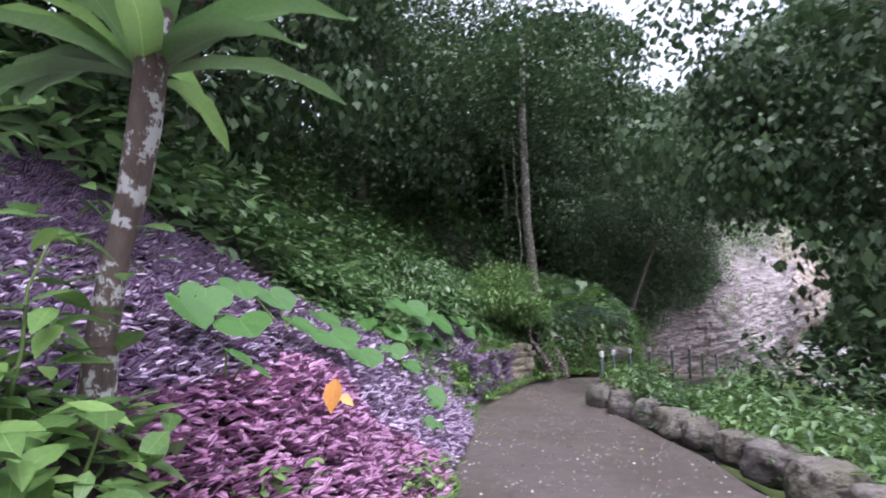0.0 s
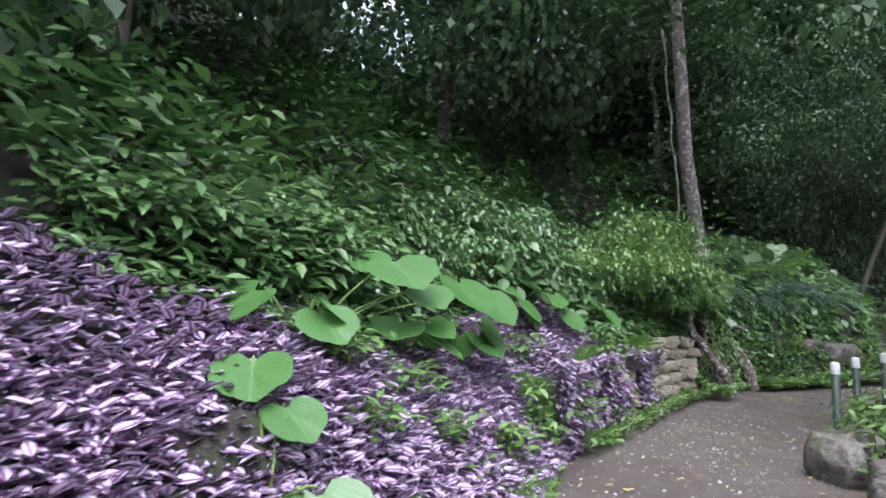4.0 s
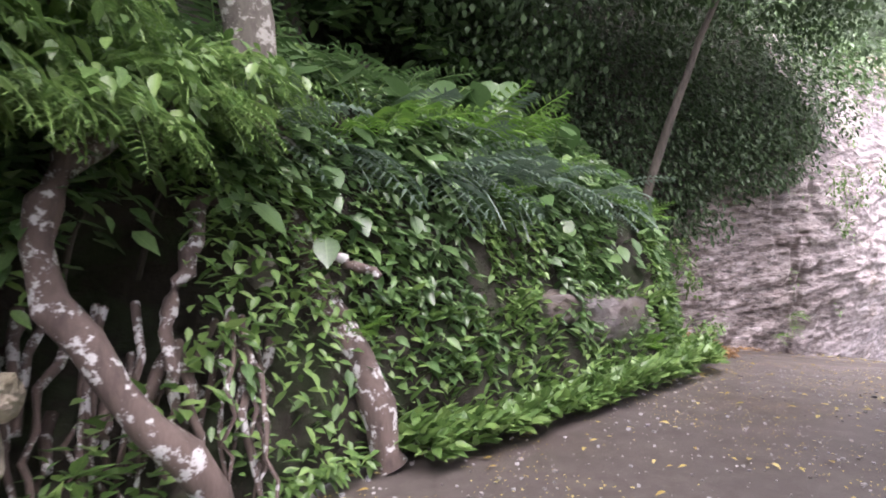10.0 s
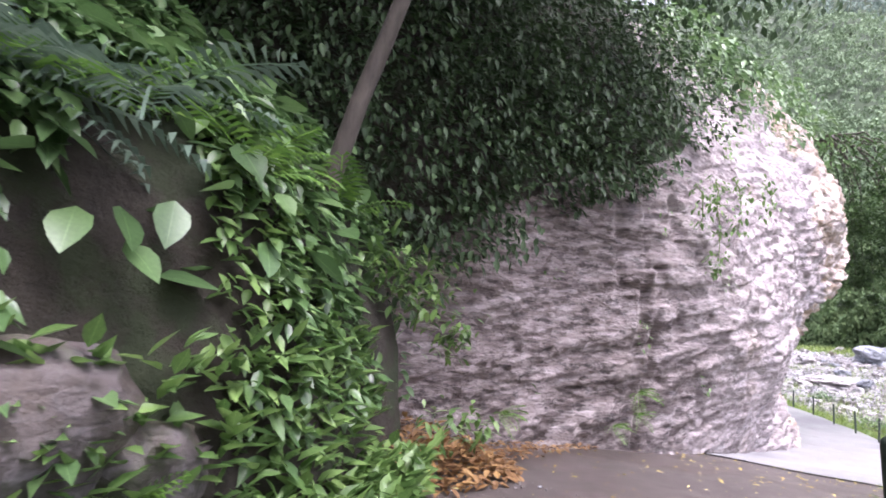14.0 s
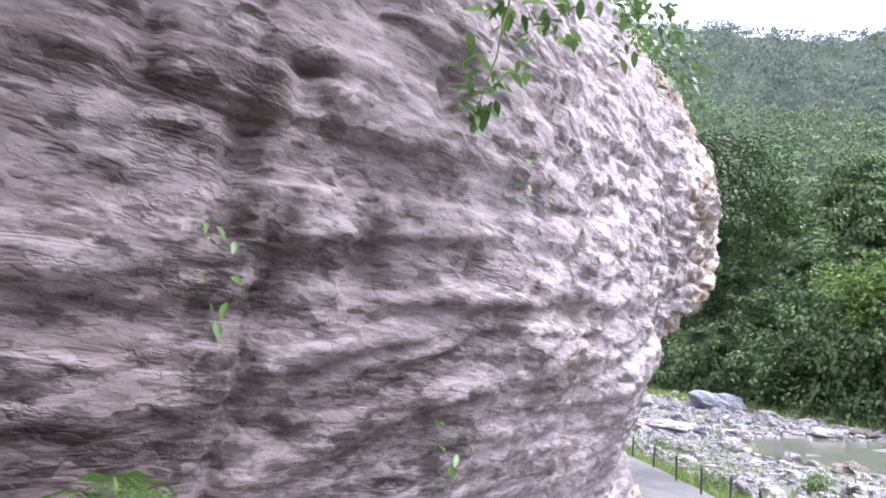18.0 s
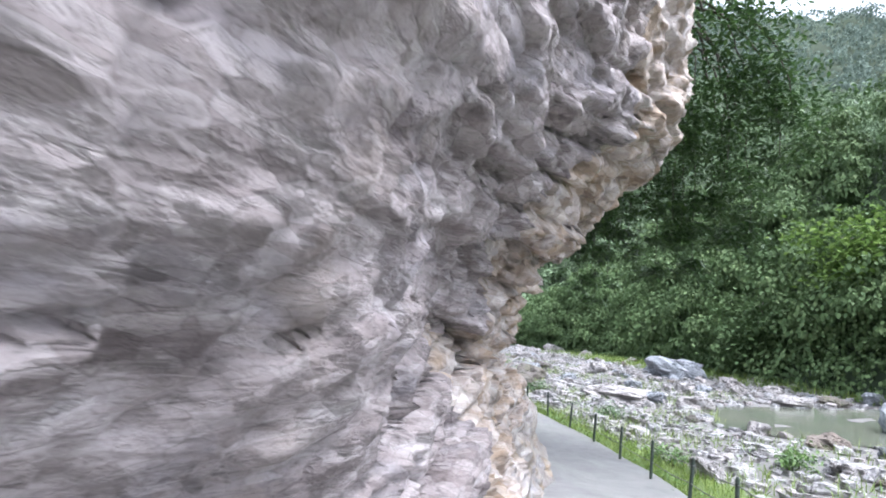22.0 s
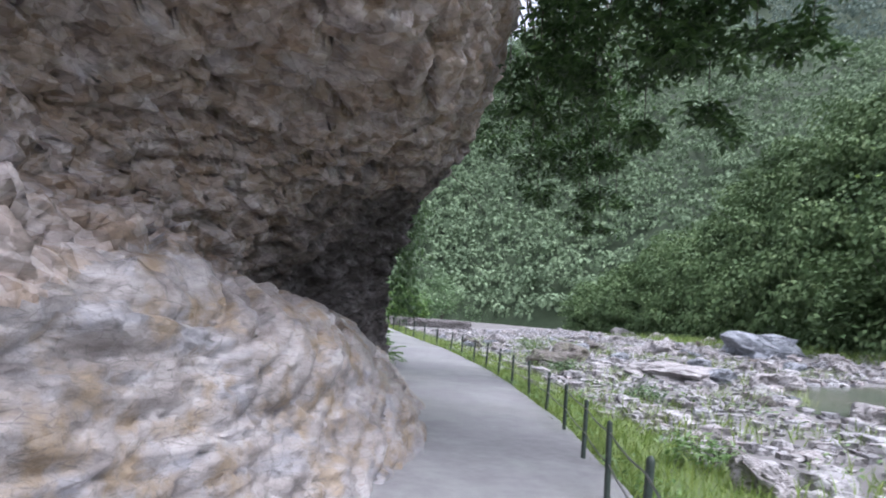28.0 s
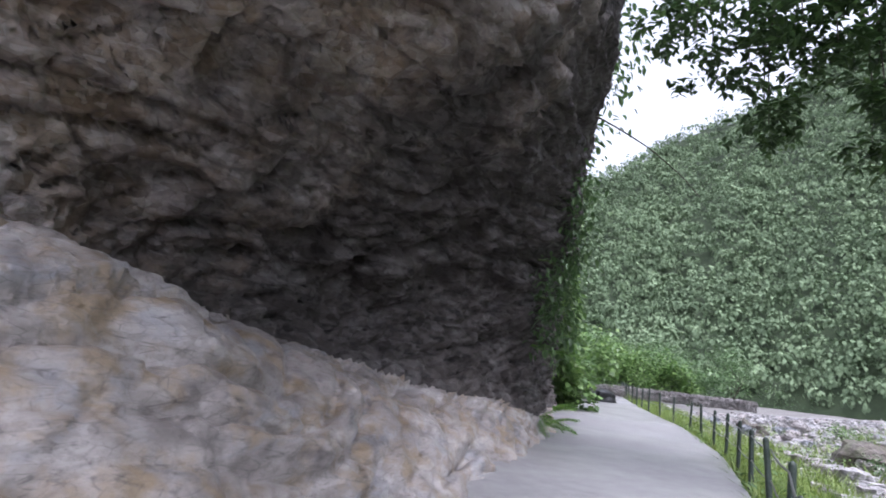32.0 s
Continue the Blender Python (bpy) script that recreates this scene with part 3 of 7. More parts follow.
# ---------------------------------------------------------------- plan: the line walked and the land beside it
LINE = np.array([(-3.2, -9.0), (-1.4, -4.0)] + [(-0.00, -0.00), (0.47, 1.26), (0.77, 2.60), (1.17, 4.64), (1.36, 6.13), (1.92, 7.93), (2.31, 9.57), (2.72, 11.02), (3.58, 12.59), (4.34, 13.89), (5.15, 14.89), (6.27, 15.98), (7.29, 16.91), (8.17, 17.83), (9.09, 18.76), (9.96, 19.77), (11.11, 20.81), (12.24, 21.68), (13.35, 22.55), (14.35, 23.28), (15.40, 23.94), (16.44, 24.58), (17.50, 25.16), (18.44, 25.77), (19.17, 26.33), (20.20, 26.72), (21.34, 27.01), (22.30, 27.35), (23.43, 28.20), (24.35, 29.36), (25.30, 30.59), (26.12, 31.61), (26.53, 32.22)] + [(27.8, 35.0), (28.9, 39.0), (30.0, 43.0), (30.8, 47.0), (31.4, 53.0), (32.9, 61.0), (35.6, 72.0), (38.5, 86.0)])
STAT = np.array([-7.0, -3.0] + [0, 1, 2, 3.5, 4.5, 5.5, 6.5, 7.5, 8.5, 9.5, 10.5, 11.5, 12.5, 13.5, 14.5, 15.5, 16.5, 17.5, 18.5, 19.5, 20.5, 21.5, 22.5, 23.5, 24.5, 25.5, 26.5, 27.5, 28.5, 29.5, 30.5, 31.5, 32] + [34.2, 37.2, 40.3, 43.4, 48.0, 54.5, 63.0, 74.0])


def along(t):
    """Place and left-hand normal on the line at station t."""
    t = np.asarray(t, float)
    x, y = np.interp(t, STAT, LINE[:, 0]), np.interp(t, STAT, LINE[:, 1])
    e = 1.2
    dx = np.interp(t + e, STAT, LINE[:, 0]) - np.interp(t - e, STAT, LINE[:, 0])
    dy = np.interp(t + e, STAT, LINE[:, 1]) - np.interp(t - e, STAT, LINE[:, 1])
    q = np.hypot(dx, dy) + 1e-9
    return x, y, -dy / q, dx / q


def place(t, l):
    x, y, nx, ny = along(t)
    return x + nx * l, y + ny * l


def station(x, y):
    """Station and signed offset (+ left) of points."""
    P = np.stack([np.ravel(x), np.ravel(y)], -1).astype(float)
    best, bt, bl = np.full(len(P), 1e9), np.zeros(len(P)), np.zeros(len(P))
    for a, b, ta, tb in zip(LINE[:-1], LINE[1:], STAT[:-1], STAT[1:]):
        ab = b - a
        u = np.clip(((P - a) @ ab) / (ab @ ab), 0, 1)
        q = P - (a + u[:, None] * ab)
        d = np.hypot(q[:, 0], q[:, 1])
        side = np.sign(ab[0] * q[:, 1] - ab[1] * q[:, 0])
        k = d < best
        best[k], bt[k], bl[k] = d[k], (ta + u * (tb - ta))[k], (side * d)[k]
    return bt.reshape(np.shape(x)), bl.reshape(np.shape(x))


def base_z(t):
    return np.interp(t, (15, 17, 19, 21, 23, 25, 27, 29, 31, 33, 37, 41, 48, 60, 74), (0, -0.2, -0.5, -0.83, -1.18, -1.36, -1.65, -1.92, -2.1, -2.12, -2.0, -1.9, -1.55, -1.2, -0.9))


def left_edge(t):
    return np.interp(t, (0, 4, 5, 6, 8, 9, 10.5, 12, 14, 15.5, 17, 20, 24, 28, 30, 33, 40), (1.3, 1.0, 1.1, 1.25, 1.6, 1.75, 2.2, 2.5, 2.1, 1.7, 2.6, 1.5, 1.6, 2.6, 2.6, 2.0, 2.0))


def right_edge(t):
    return np.interp(t, (0, 3, 5, 6.5, 8, 10, 13, 16, 24, 27, 28.5, 32, 34, 37, 40, 44), (-2.4, -2.4, -1.9, -1.45, -1.0, -0.9, -0.8, -0.8, -0.85, -0.6, -0.5, -0.45, -0.55, -0.95, -1.2, -1.3))


def bank_z(t, l):
    """Height of the planted bank left of the path (stations up to about 16)."""
    s = np.maximum(l - left_edge(t), 0)
    soft = np.minimum(1.05 * s, 1.0) + 0.62 * np.maximum(s - 0.95, 0)
    wall = np.where(s < 0.25, 0.02, 0.85 + 0.75 * (s - 0.35))
    face = np.interp(s, (0, 0.12, 0.4, 0.7, 1.3, 12), (0, 0.7, 1.6, 2.1, 2.6, 9.5))
    a = np.interp(t, (7.2, 7.9), (0, 1))
    b = np.interp(t, (10.5, 11.2), (0, 1))
    h = (soft * (1 - a) + wall * a) * (1 - b) + face * b
    return np.minimum(h, 9.0 + 0.15 * s)


def river_z(x, y, l):
    return -2.55 + 0.085 * np.clip(-l - 3, 0, 19)


def land(x, y):
    """Height of the open ground sheet."""
    t, l = station(x, y)
    g = base_z(t) - 0.12
    out = np.maximum(right_edge(t) - l - 0.1, 0)
    near = g - np.minimum(out * 0.45, 0.35)
    rv = river_z(x, y, l)
    w = np.clip((out - np.interp(t, (12, 18), (3.5, 1.2))) / 4.0, 0, 1)
    w = w * w * (3 - 2 * w)
    z = near * (1 - w) + rv * w
    return np.where(l > 0, g - 0.25, z)

# ---------------------------------------------------------------- ground sheet
def axis(lo, hi, fine, reach):
    near_ = np.arange(lo, hi + fine, fine)
    far = np.array([2, 5, 10, 20, 40, 80, 160, 320, 640, 1200.0])
    far = far[far <= reach]
    return np.concatenate([lo - far[::-1], near_, hi + far])


gx, gy = np.meshgrid(axis(-16, 74, 0.7, 1300), axis(-14, 128, 0.7, 1300), indexing="ij")
gzv = land(gx, gy)
gt, gl = station(gx, gy)
gzv += np.where(gl < -3, 1, 0) * np.array([0.12 * noise.noise((a * 0.5, b * 0.5, 0)) for a, b in zip(gx.ravel(), gy.ravel())]).reshape(gx.shape)
verts = np.stack([gx, gy, gzv], -1).reshape(-1, 3)
faces = grid_faces(*gx.shape)
fl, ft = gl.ravel()[faces].mean(1), gt.ravel()[faces].mean(1)
slots = np.where(fl > right_edge(ft) - 1.0, 0, np.where((fl < np.where(ft < 15, -7, -3.4)), 1, 2))
ground = new("ground", np_mesh("ground", verts, faces, [M_EARTH, M_GRAVEL, M_MEADOW], slots=slots))
tagged(ground, "earth, grass and gravel of the valley floor", "ground", kind="structure")


# ---------------------------------------------------------------- path
def ribbon(name, t0, t1, mat, label, lift=0.0, left=None):
    ts = np.arange(t0, t1 + 0.01, 0.25)
    us = np.linspace(0, 1, 15)
    T_, U_ = np.meshgrid(ts, us, indexing="ij")
    le = (left_edge(T_) + 0.5) if left is None else left(T_)
    off = right_edge(T_) + U_ * (le - right_edge(T_))
    x, y = place(T_, off)
    z = base_z(T_) + lift + 0.012 * np.sin(3.1 * x) * np.cos(2.3 * y)
    top = np.stack([x, y, z], -1).reshape(-1, 3)
    low = top - (0, 0, 0.16)
    n = len(top)
    f = grid_faces(len(ts), 15)
    edge = []
    for k in range(len(ts) - 1):
        for j, flip in ((0, 0), (14, 1)):
            a, b = k * 15 + j, (k + 1) * 15 + j
            edge.append((a, b, b + n, a + n) if flip else (b, a, a + n, b + n))
    ob = new(name, np_mesh(name, np.concatenate([top, low]), np.concatenate([f, edge]), mat, smooth=False))
    return tagged(ob, label, "path", kind="structure")


ribbon("pavement_1", -6, 20.6, M_PATH, "damp brown gritty footpath strewn with leaves")
ribbon("pavement_2", 20.6, 73.5, M_CONCRETE, "pale wet concrete path under the cliff", 0.012, lambda t: np.interp(t, (20, 24, 26, 27, 31, 36, 42, 73), (3.2, 3.2, 4.0, 4.5, 3.6, 3.2, 2.6, 2.0)))

# ---------------------------------------------------------------- planted bank and wooded slope left of the path
ts = np.concatenate([np.arange(-7, 16.6, 0.16)])
ss = np.concatenate([np.linspace(0, 0.9, 13), np.linspace(1.05, 4.0, 18), np.linspace(4.4, 30, 26)])
T_, S_ = np.meshgrid(ts, ss, indexing="ij")
L_ = left_edge(T_) + S_
x, y = place(T_, L_)
z = bank_z(T_, L_)
rough_ = np.array([noise.fractal((a * 1.1, b * 1.1, c * 1.1), 1.0, 2.0, 4) for a, b, c in zip(x.ravel(), y.ravel(), z.ravel())]).reshape(x.shape)
z = z + rough_ * np.clip(S_, 0, 1) * 0.22
hollow = 1.0 * np.exp(-((T_ - 11.05) / 0.5) ** 2) * np.exp(-((z - 1.1) / 0.42) ** 2) * (S_ < 1.4)
x, y = place(T_, L_ + hollow)
x, y = x + rough_ * 0.08, y - rough_ * 0.08
bank = new("bank", np_mesh("bank", np.stack([x, y, z], -1).reshape(-1, 3), grid_faces(*x.shape)[:, ::-1], M_EARTH))
tagged(bank, "dark earth bank rising beside the path", "bank", kind="structure")


def bank_spots(n, t0, t1, s0, s1, power=1.0):
    """Random places on the bank: x, y, z, station, distance from the path's edge."""
    t = rnd(t0, t1, n)
    s = s0 + (s1 - s0) * rnd(0, 1, n) ** power
    l = left_edge(t) + s
    x, y = place(t, l)
    return x, y, bank_z(t, l), t, s


# ---------------------------------------------------------------- cliff
def profile(pairs, n=150):
    p = np.array(pairs, float)
    d = np.concatenate([[0], np.cumsum(np.hypot(np.diff(p[:, 0]), np.diff(p[:, 1])))])
    q = np.linspace(0, d[-1], n)
    zz, oo = np.interp(q, d, p[:, 0]), np.interp(q, d, p[:, 1])
    k = np.ones(7) / 7
    pad = lambda a: np.concatenate([np.full(3, a[0]), a, np.full(3, a[-1])])
    return np.convolve(pad(zz), k, "valid"), np.convolve(pad(oo), k, "valid")


# station of the cliff's line: x, y, then (height, distance towards the path)
CLIFF = [
    (5.0, 23.2, [(-0.5, 0.2), (1, 0), (3, -0.3), (5, -0.8), (8, -2.4), (10, -4)]),
    (9.4, 23.7, [(-0.5, 0.1), (1, 0), (2.4, 0.15), (4, -0.1), (6, -0.8), (9, -2.4)]),
    (11.9, 24.25, [(-0.6, -0.1), (0.5, 0), (2, 0.1), (3, 0), (4.5, -0.4), (6.4, -1.4), (8.6, -3.0)]),
    (14.0, 24.4, [(-0.9, -0.5), (0.4, -0.15), (1.2, 0.05), (2.1, 0.08), (3, -0.1), (4.2, -0.5), (6.2, -1.6), (8.2, -3.2)]),
    (16.2, 25.32, [(-1.2, -0.6), (-0.3, -0.3), (0.5, -0.02), (1.2, 0.05), (2.6, -0.1), (3.8, -0.4), (5.6, -1.2), (7.6, -2.8)]),
    (17.7, 26.2, [(-1.4, -0.75), (-0.4, -0.5), (0.3, -0.15), (0.9, 0.0), (1.7, 0.06), (2.8, 0.0), (3.7, -0.15), (5.2, -0.8), (7.2, -2.2)]),
    (19.2, 27.75, [(-1.7, 0.2), (-1.1, 0.08), (-0.6, -0.2), (0, -0.45), (0.6, -0.35), (1.0, 0.0), (1.5, 0.3), (1.9, 0.55), (2.7, 0.72), (3.6, 0.65), (5, 0.2), (7, -1.2)]),
    (20.9, 29.5, [(-1.9, 0.3), (-1.2, 0.08), (-0.6, -0.15), (0, -0.3), (0.8, 0.0), (1.4, 0.4), (1.85, 0.95), (2.2, 1.3), (3, 1.5), (4.5, 1.4), (6, 0.8), (7.4, -0.4)]),
    (22.2, 32.35, [(-2.3, 1.7), (-1.45, 1.4), (-0.75, 1.15), (-0.35, 0.5), (0.0, -0.1), (0.4, -0.4), (1.0, -0.35), (1.5, -0.05), (1.8, 0.7), (2.0, 1.4), (2.3, 2.0), (3.0, 2.35), (4.2, 2.4), (6, 1.7), (7.6, 0.4)]),
    (24.05, 34.75, [(-2.5, 1.9), (-1.7, 1.5), (-1.05, 1.1), (-0.75, 0.5), (-0.55, -0.3), (-0.3, -0.9), (0.1, -0.9), (0.6, -0.5), (1.2, -0.1), (1.6, 0.5), (1.85, 1.5), (2.3, 2.05), (2.9, 2.25), (3.4, 2.4), (4.6, 2.4), (6.4, 1.8), (8, 0.4)]),
    (25.6, 38.2, [(-2.7, 1.75), (-1.95, 1.5), (-1.6, 0.9), (-1.3, 0.0), (-0.9, -0.9), (-0.3, -1.0), (0.3, -0.4), (1.0, 0.25), (1.5, 0.75), (1.9, 1.4), (2.5, 1.9), (3.3, 2.2), (4.8, 2.2), (6.4, 1.7), (8, 0.4)]),
    (27.4, 41.9, [(-2.9, 1.05), (-2.1, 0.75), (-1.6, 0.35), (-0.6, 0.2), (0.4, 0.25), (1.2, 0.5), (1.8, 0.75), (2.2, 0.8), (3.2, 1.0), (4.8, 1.3), (6.4, 1.0), (8, -0.2)]),
    (28.6, 47.0, [(-3, 0.3), (-1, 0.1), (1, 0), (3, -0.1), (5, -0.5), (7, -1.4)]),
    (29.6, 55.0, [(-3, 0.3), (-1, 0), (1, -0.6), (3, -1.6), (5, -2.6), (7, -4)]),
]
KX, KY = np.array([c[0] for c in CLIFF]), np.array([c[1] for c in CLIFF])
KD = np.concatenate([[0], np.cumsum(np.hypot(np.diff(KX), np.diff(KY)))])
PZ, PO = zip(*[profile(c[2]) for c in CLIFF])
PZ, PO = np.array(PZ), np.array(PO)


def smooth_rows(A, d):
    """Catmull-Rom between the stations."""
    k = np.clip(np.searchsorted(KD, d, "right") - 1, 0, len(KD) - 2)
    u = ((d - KD[k]) / (KD[k + 1] - KD[k]))
    i0, i3 = np.maximum(k - 1, 0), np.minimum(k + 2, len(KD) - 1)
    u = u.reshape(u.shape + (1,) * (A.ndim - 1))
    a, b, c, e = A[i0], A[k], A[k + 1], A[i3]
    return 0.5 * (2 * b + (c - a) * u + (2 * a - 5 * b + 4 * c - e) * u ** 2 + (3 * b - a - 3 * c + e) * u ** 3)


dd = np.arange(0.4, KD[-1], 0.045)
cx, cy = smooth_rows(KX, dd), smooth_rows(KY, dd)
tx, ty = np.gradient(cx), np.gradient(cy)
for _ in range(6):
    kk = np.ones(21) / 21
    tx = np.convolve(np.pad(tx, 10, "edge"), kk, "valid")
    ty = np.convolve(np.pad(ty, 10, "edge"), kk, "valid")
tq = np.hypot(tx, ty)
nx_, ny_ = ty / tq, -tx / tq
CZ, CO = smooth_rows(PZ, dd), smooth_rows(PO, dd)
X_, Y_ = cx[:, None] + nx_[:, None] * CO, cy[:, None] + ny_[:, None] * CO
surf = np.stack([X_, Y_, CZ], -1)
# finer rows up the profile
nv = 270
vi = 149 * np.interp(np.linspace(0, 1, nv), (0, 0.78, 1), (0, 0.62, 1))
lo_, fr = np.floor(vi).astype(int).clip(0, 148), None
fr = (vi - lo_)[None, :, None]
surf = surf[:, lo_] * (1 - fr) + surf[:, lo_ + 1] * fr
du, dv = np.gradient(surf, axis=0), np.gradient(surf, axis=1)
nor = np.cross(du, dv)
nor /= np.linalg.norm(nor, axis=2)[:, :, None] + 1e-9
if (nor[300, 60, 0] * nx_[300] + nor[300, 60, 1] * ny_[300]) < 0:
    nor = -nor
dgrid = np.repeat(dd[:, None], nv, 1)
rag = np.interp(dgrid, (0, 9, 14, 16.5, 19, 30, 40), (0.8, 0.8, 0.9, 1.15, 1.2, 1.1, 1.0))
disp = np.empty(surf.shape[:2])
flat = surf.reshape(-1, 3)
vals = np.empty(len(flat))
SLAB_D, SLAB_Z = (16.5, 18.6, 21.5, 24.5, 28.5, 32), (-1.8, -0.9, -0.1, -0.45, -1.2, -1.6)
slab_z = np.interp(dgrid.ravel(), SLAB_D, SLAB_Z)
# upright slots broken out of the face: length along it, bottom, top, depth
SLOTS = [(8.35, 1.55, 1.9, 0.16), (8.75, 0.9, 1.3, 0.13), (8.15, 0.95, 1.6, 0.12), (9.05, 1.75, 2.1, 0.1), (8.6, 2.1, 2.8, 0.12), (7.75, 1.3, 2.6, 0.1), (9.4, 1.0, 1.25, 0.08)]
for k, ((px, py, pz), dk, sz_) in enumerate(zip(flat.tolist(), dgrid.ravel().tolist(), slab_z.tolist())):
    bed = pz - 0.2 * dk + 0.3 * noise.noise((px * 0.45, py * 0.45, pz * 0.45))
    big = noise.fractal((px * 0.9, py * 0.9, pz * 0.9), 1.0, 2.1, 3)
    # beds of uneven thickness, each standing out or back by its own amount
    q = bed * 4.2 + 1.1 * noise.noise((dk * 0.35, bed * 1.4, 1.0))
    i = math.floor(q)
    e = min(q - i, i + 1 - q)
    step = noise.noise((dk * 0.55 + 3.1 * i, i * 7.37, 0.5)) + 0.4 * noise.noise((dk * 2.1 + 3.1 * i, i * 5.1, 9.5))
    open_ = max(0.0, noise.noise((dk * 0.5, i * 3.3, 7.0)) + 0.25)
    seam = -open_ * math.exp(-(e / 0.12) ** 2)
    q2 = bed * 13 + 0.8 * noise.noise((dk * 0.8, bed * 3, 4.0))
    fine = noise.noise((dk * 1.3, math.floor(q2) * 3.71, 2.5))
    # broken blocks
    (da, db, dc, de), pts = noise.voronoi((px * 1.5, py * 1.5, bed * 3.4))
    c0 = pts[0]
    h = math.sin(c0[0] * 12.9898 + c0[1] * 78.233 + c0[2] * 37.719) * 43758.5453
    h1, h2, h3 = h % 1 - 0.5, h * 1.7 % 1 - 0.5, h * 2.9 % 1 - 0.5
    block = 1.1 * h1 + 1.5 * ((px * 1.5 - c0[0]) * h2 + (py * 1.5 - c0[1]) * h3 + (bed * 3.4 - c0[2]) * h1)
    joint = -math.exp(-((db - da) / 0.05) ** 2)
    (da, db, dc, de), pts = noise.voronoi((px * 4.2 + 9, py * 4.2, bed * 8.0))
    c0 = pts[0]
    h = math.sin(c0[0] * 12.9898 + c0[1] * 78.233 + c0[2] * 37.719) * 43758.5453
    h1, h2, h3 = h % 1 - 0.5, h * 1.7 % 1 - 0.5, h * 2.9 % 1 - 0.5
    shard = h1 + 1.6 * ((px * 4.2 + 9 - c0[0]) * h2 + (py * 4.2 - c0[1]) * h3 + (bed * 8.0 - c0[2]) * h1)
    chip = noise.fractal((px * 6, py * 6, bed * 9.0), 0.8, 2.1, 3)
    w = min(1.0, max(0.0, 0.08 + (dk - 12.9) / 3.4))
    q3 = bed * 7.5 + 0.9 * noise.noise((dk * 0.7, bed * 2, 14.0))
    saw = (q3 - math.floor(q3) - 0.5) * max(0.0, 0.35 + noise.noise((dk * 0.8, math.floor(q3) * 2.9, 3.0))) * (1 - 0.6 * w)
    crack = -0.16 * math.exp(-((dk - 8.3 - 0.03 * pz - 0.1 * noise.noise((0, 0, pz * 2.5))) / 0.045) ** 2) * min(1.0, max(0.0, (1.5 - pz) * 1.5)) if 7.5 < dk < 9.5 else 0.0
    zl = 0.86 + 0.12 * (dk - 9.3) + 0.06 * noise.noise((dk * 1.3, 5.0, 0))
    ledge = -0.15 * math.exp(-((pz - zl - 0.05) / 0.07) ** 2) * min(1.0, max(0.0, 3.2 - abs(dk - 9.6))) * (0.6 + 0.5 * noise.noise((dk * 0.9, 8.0, 0))) if pz < zl + 0.3 and 5 < dk < 13 else 0.0
    slot = 0.0
    for sd, sl, sr, su in SLOTS:
        if abs(dk - sd) < 0.3 and sl < pz < sr:
            slot -= su * math.exp(-((dk - sd - 0.04 * noise.noise((sd, pz * 3, 0))) / 0.07) ** 2) * min(1.0, 8 * min(pz - sl, sr - pz))
    c2 = abs(noise.noise((dk * 0.55, pz * 0.16, 31.0)))
    upright = -0.05 * math.exp(-(c2 / 0.018) ** 2) * (1 - w)
    calm = 1 - 0.75 * min(1.0, max(0.0, (sz_ + 0.2 - pz) / 0.35)) * min(1.0, max(0.0, (dk - 16.8) / 1.5))
    block, shard, joint = block * calm, shard * calm, joint * (0.4 + 0.6 * calm)
    if calm < 0.95:
        flow = noise.ridged_multi_fractal((dk * 0.9 - pz * 0.8, pz * 4.2 + dk * 1.6, 2.0), 1.0, 2.1, 4, 1.0, 2.0) - 1.3
        shard += (1 - calm) * 0.55 * flow
    w *= 1 - 0.72 * min(1.0, max(0.0, (pz - 1.45) / 1.2))
    vals[k] = (0.055 + 0.08 * w) * big + (0.07 + 0.0 * w) * step + (0.06 + 0.14 * w) * seam + 0.018 * fine + (0.03 + 0.13 * w) * block + (0.015 + 0.05 * w) * joint + (0.025 + 0.035 * w) * shard + 0.032 * saw + 0.012 * chip + crack + upright + ledge + slot
disp = vals.reshape(surf.shape[:2]) * rag
foot = np.clip(np.arange(nv) / 10.0, 0, 1)[None, :]
surf = surf + nor * (disp * foot)[:, :, None]
zc = surf[..., 2]
faces = grid_faces(*zc.shape)
fz = zc.ravel()[faces].mean(1)
fd = dgrid.ravel()[faces].mean(1)
fn = nor[..., 2].ravel()[faces].mean(1)
wob = np.array([0.3 * noise.noise((a * 0.8, b * 1.3, 0)) for a, b in zip(fd, fz)])
slab_top = np.interp(fd, SLAB_D, SLAB_Z)
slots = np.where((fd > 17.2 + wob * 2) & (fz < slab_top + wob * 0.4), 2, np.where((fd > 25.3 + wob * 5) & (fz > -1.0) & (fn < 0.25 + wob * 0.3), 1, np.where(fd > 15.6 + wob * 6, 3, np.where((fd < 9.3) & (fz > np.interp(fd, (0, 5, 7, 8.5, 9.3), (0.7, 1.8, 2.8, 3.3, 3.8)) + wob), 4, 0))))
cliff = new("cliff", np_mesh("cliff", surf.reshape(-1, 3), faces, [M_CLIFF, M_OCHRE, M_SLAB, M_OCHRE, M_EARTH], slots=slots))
tagged(cliff, "layered grey and ochre cliff overhanging the path", "cliff", kind="structure")
CLIFF_SURF, CLIFF_NOR, CLIFF_D = surf, nor, dd

# rock mass behind the cliff's face, so that it is closed above and behind
top_row = surf[:, -1]
back = []
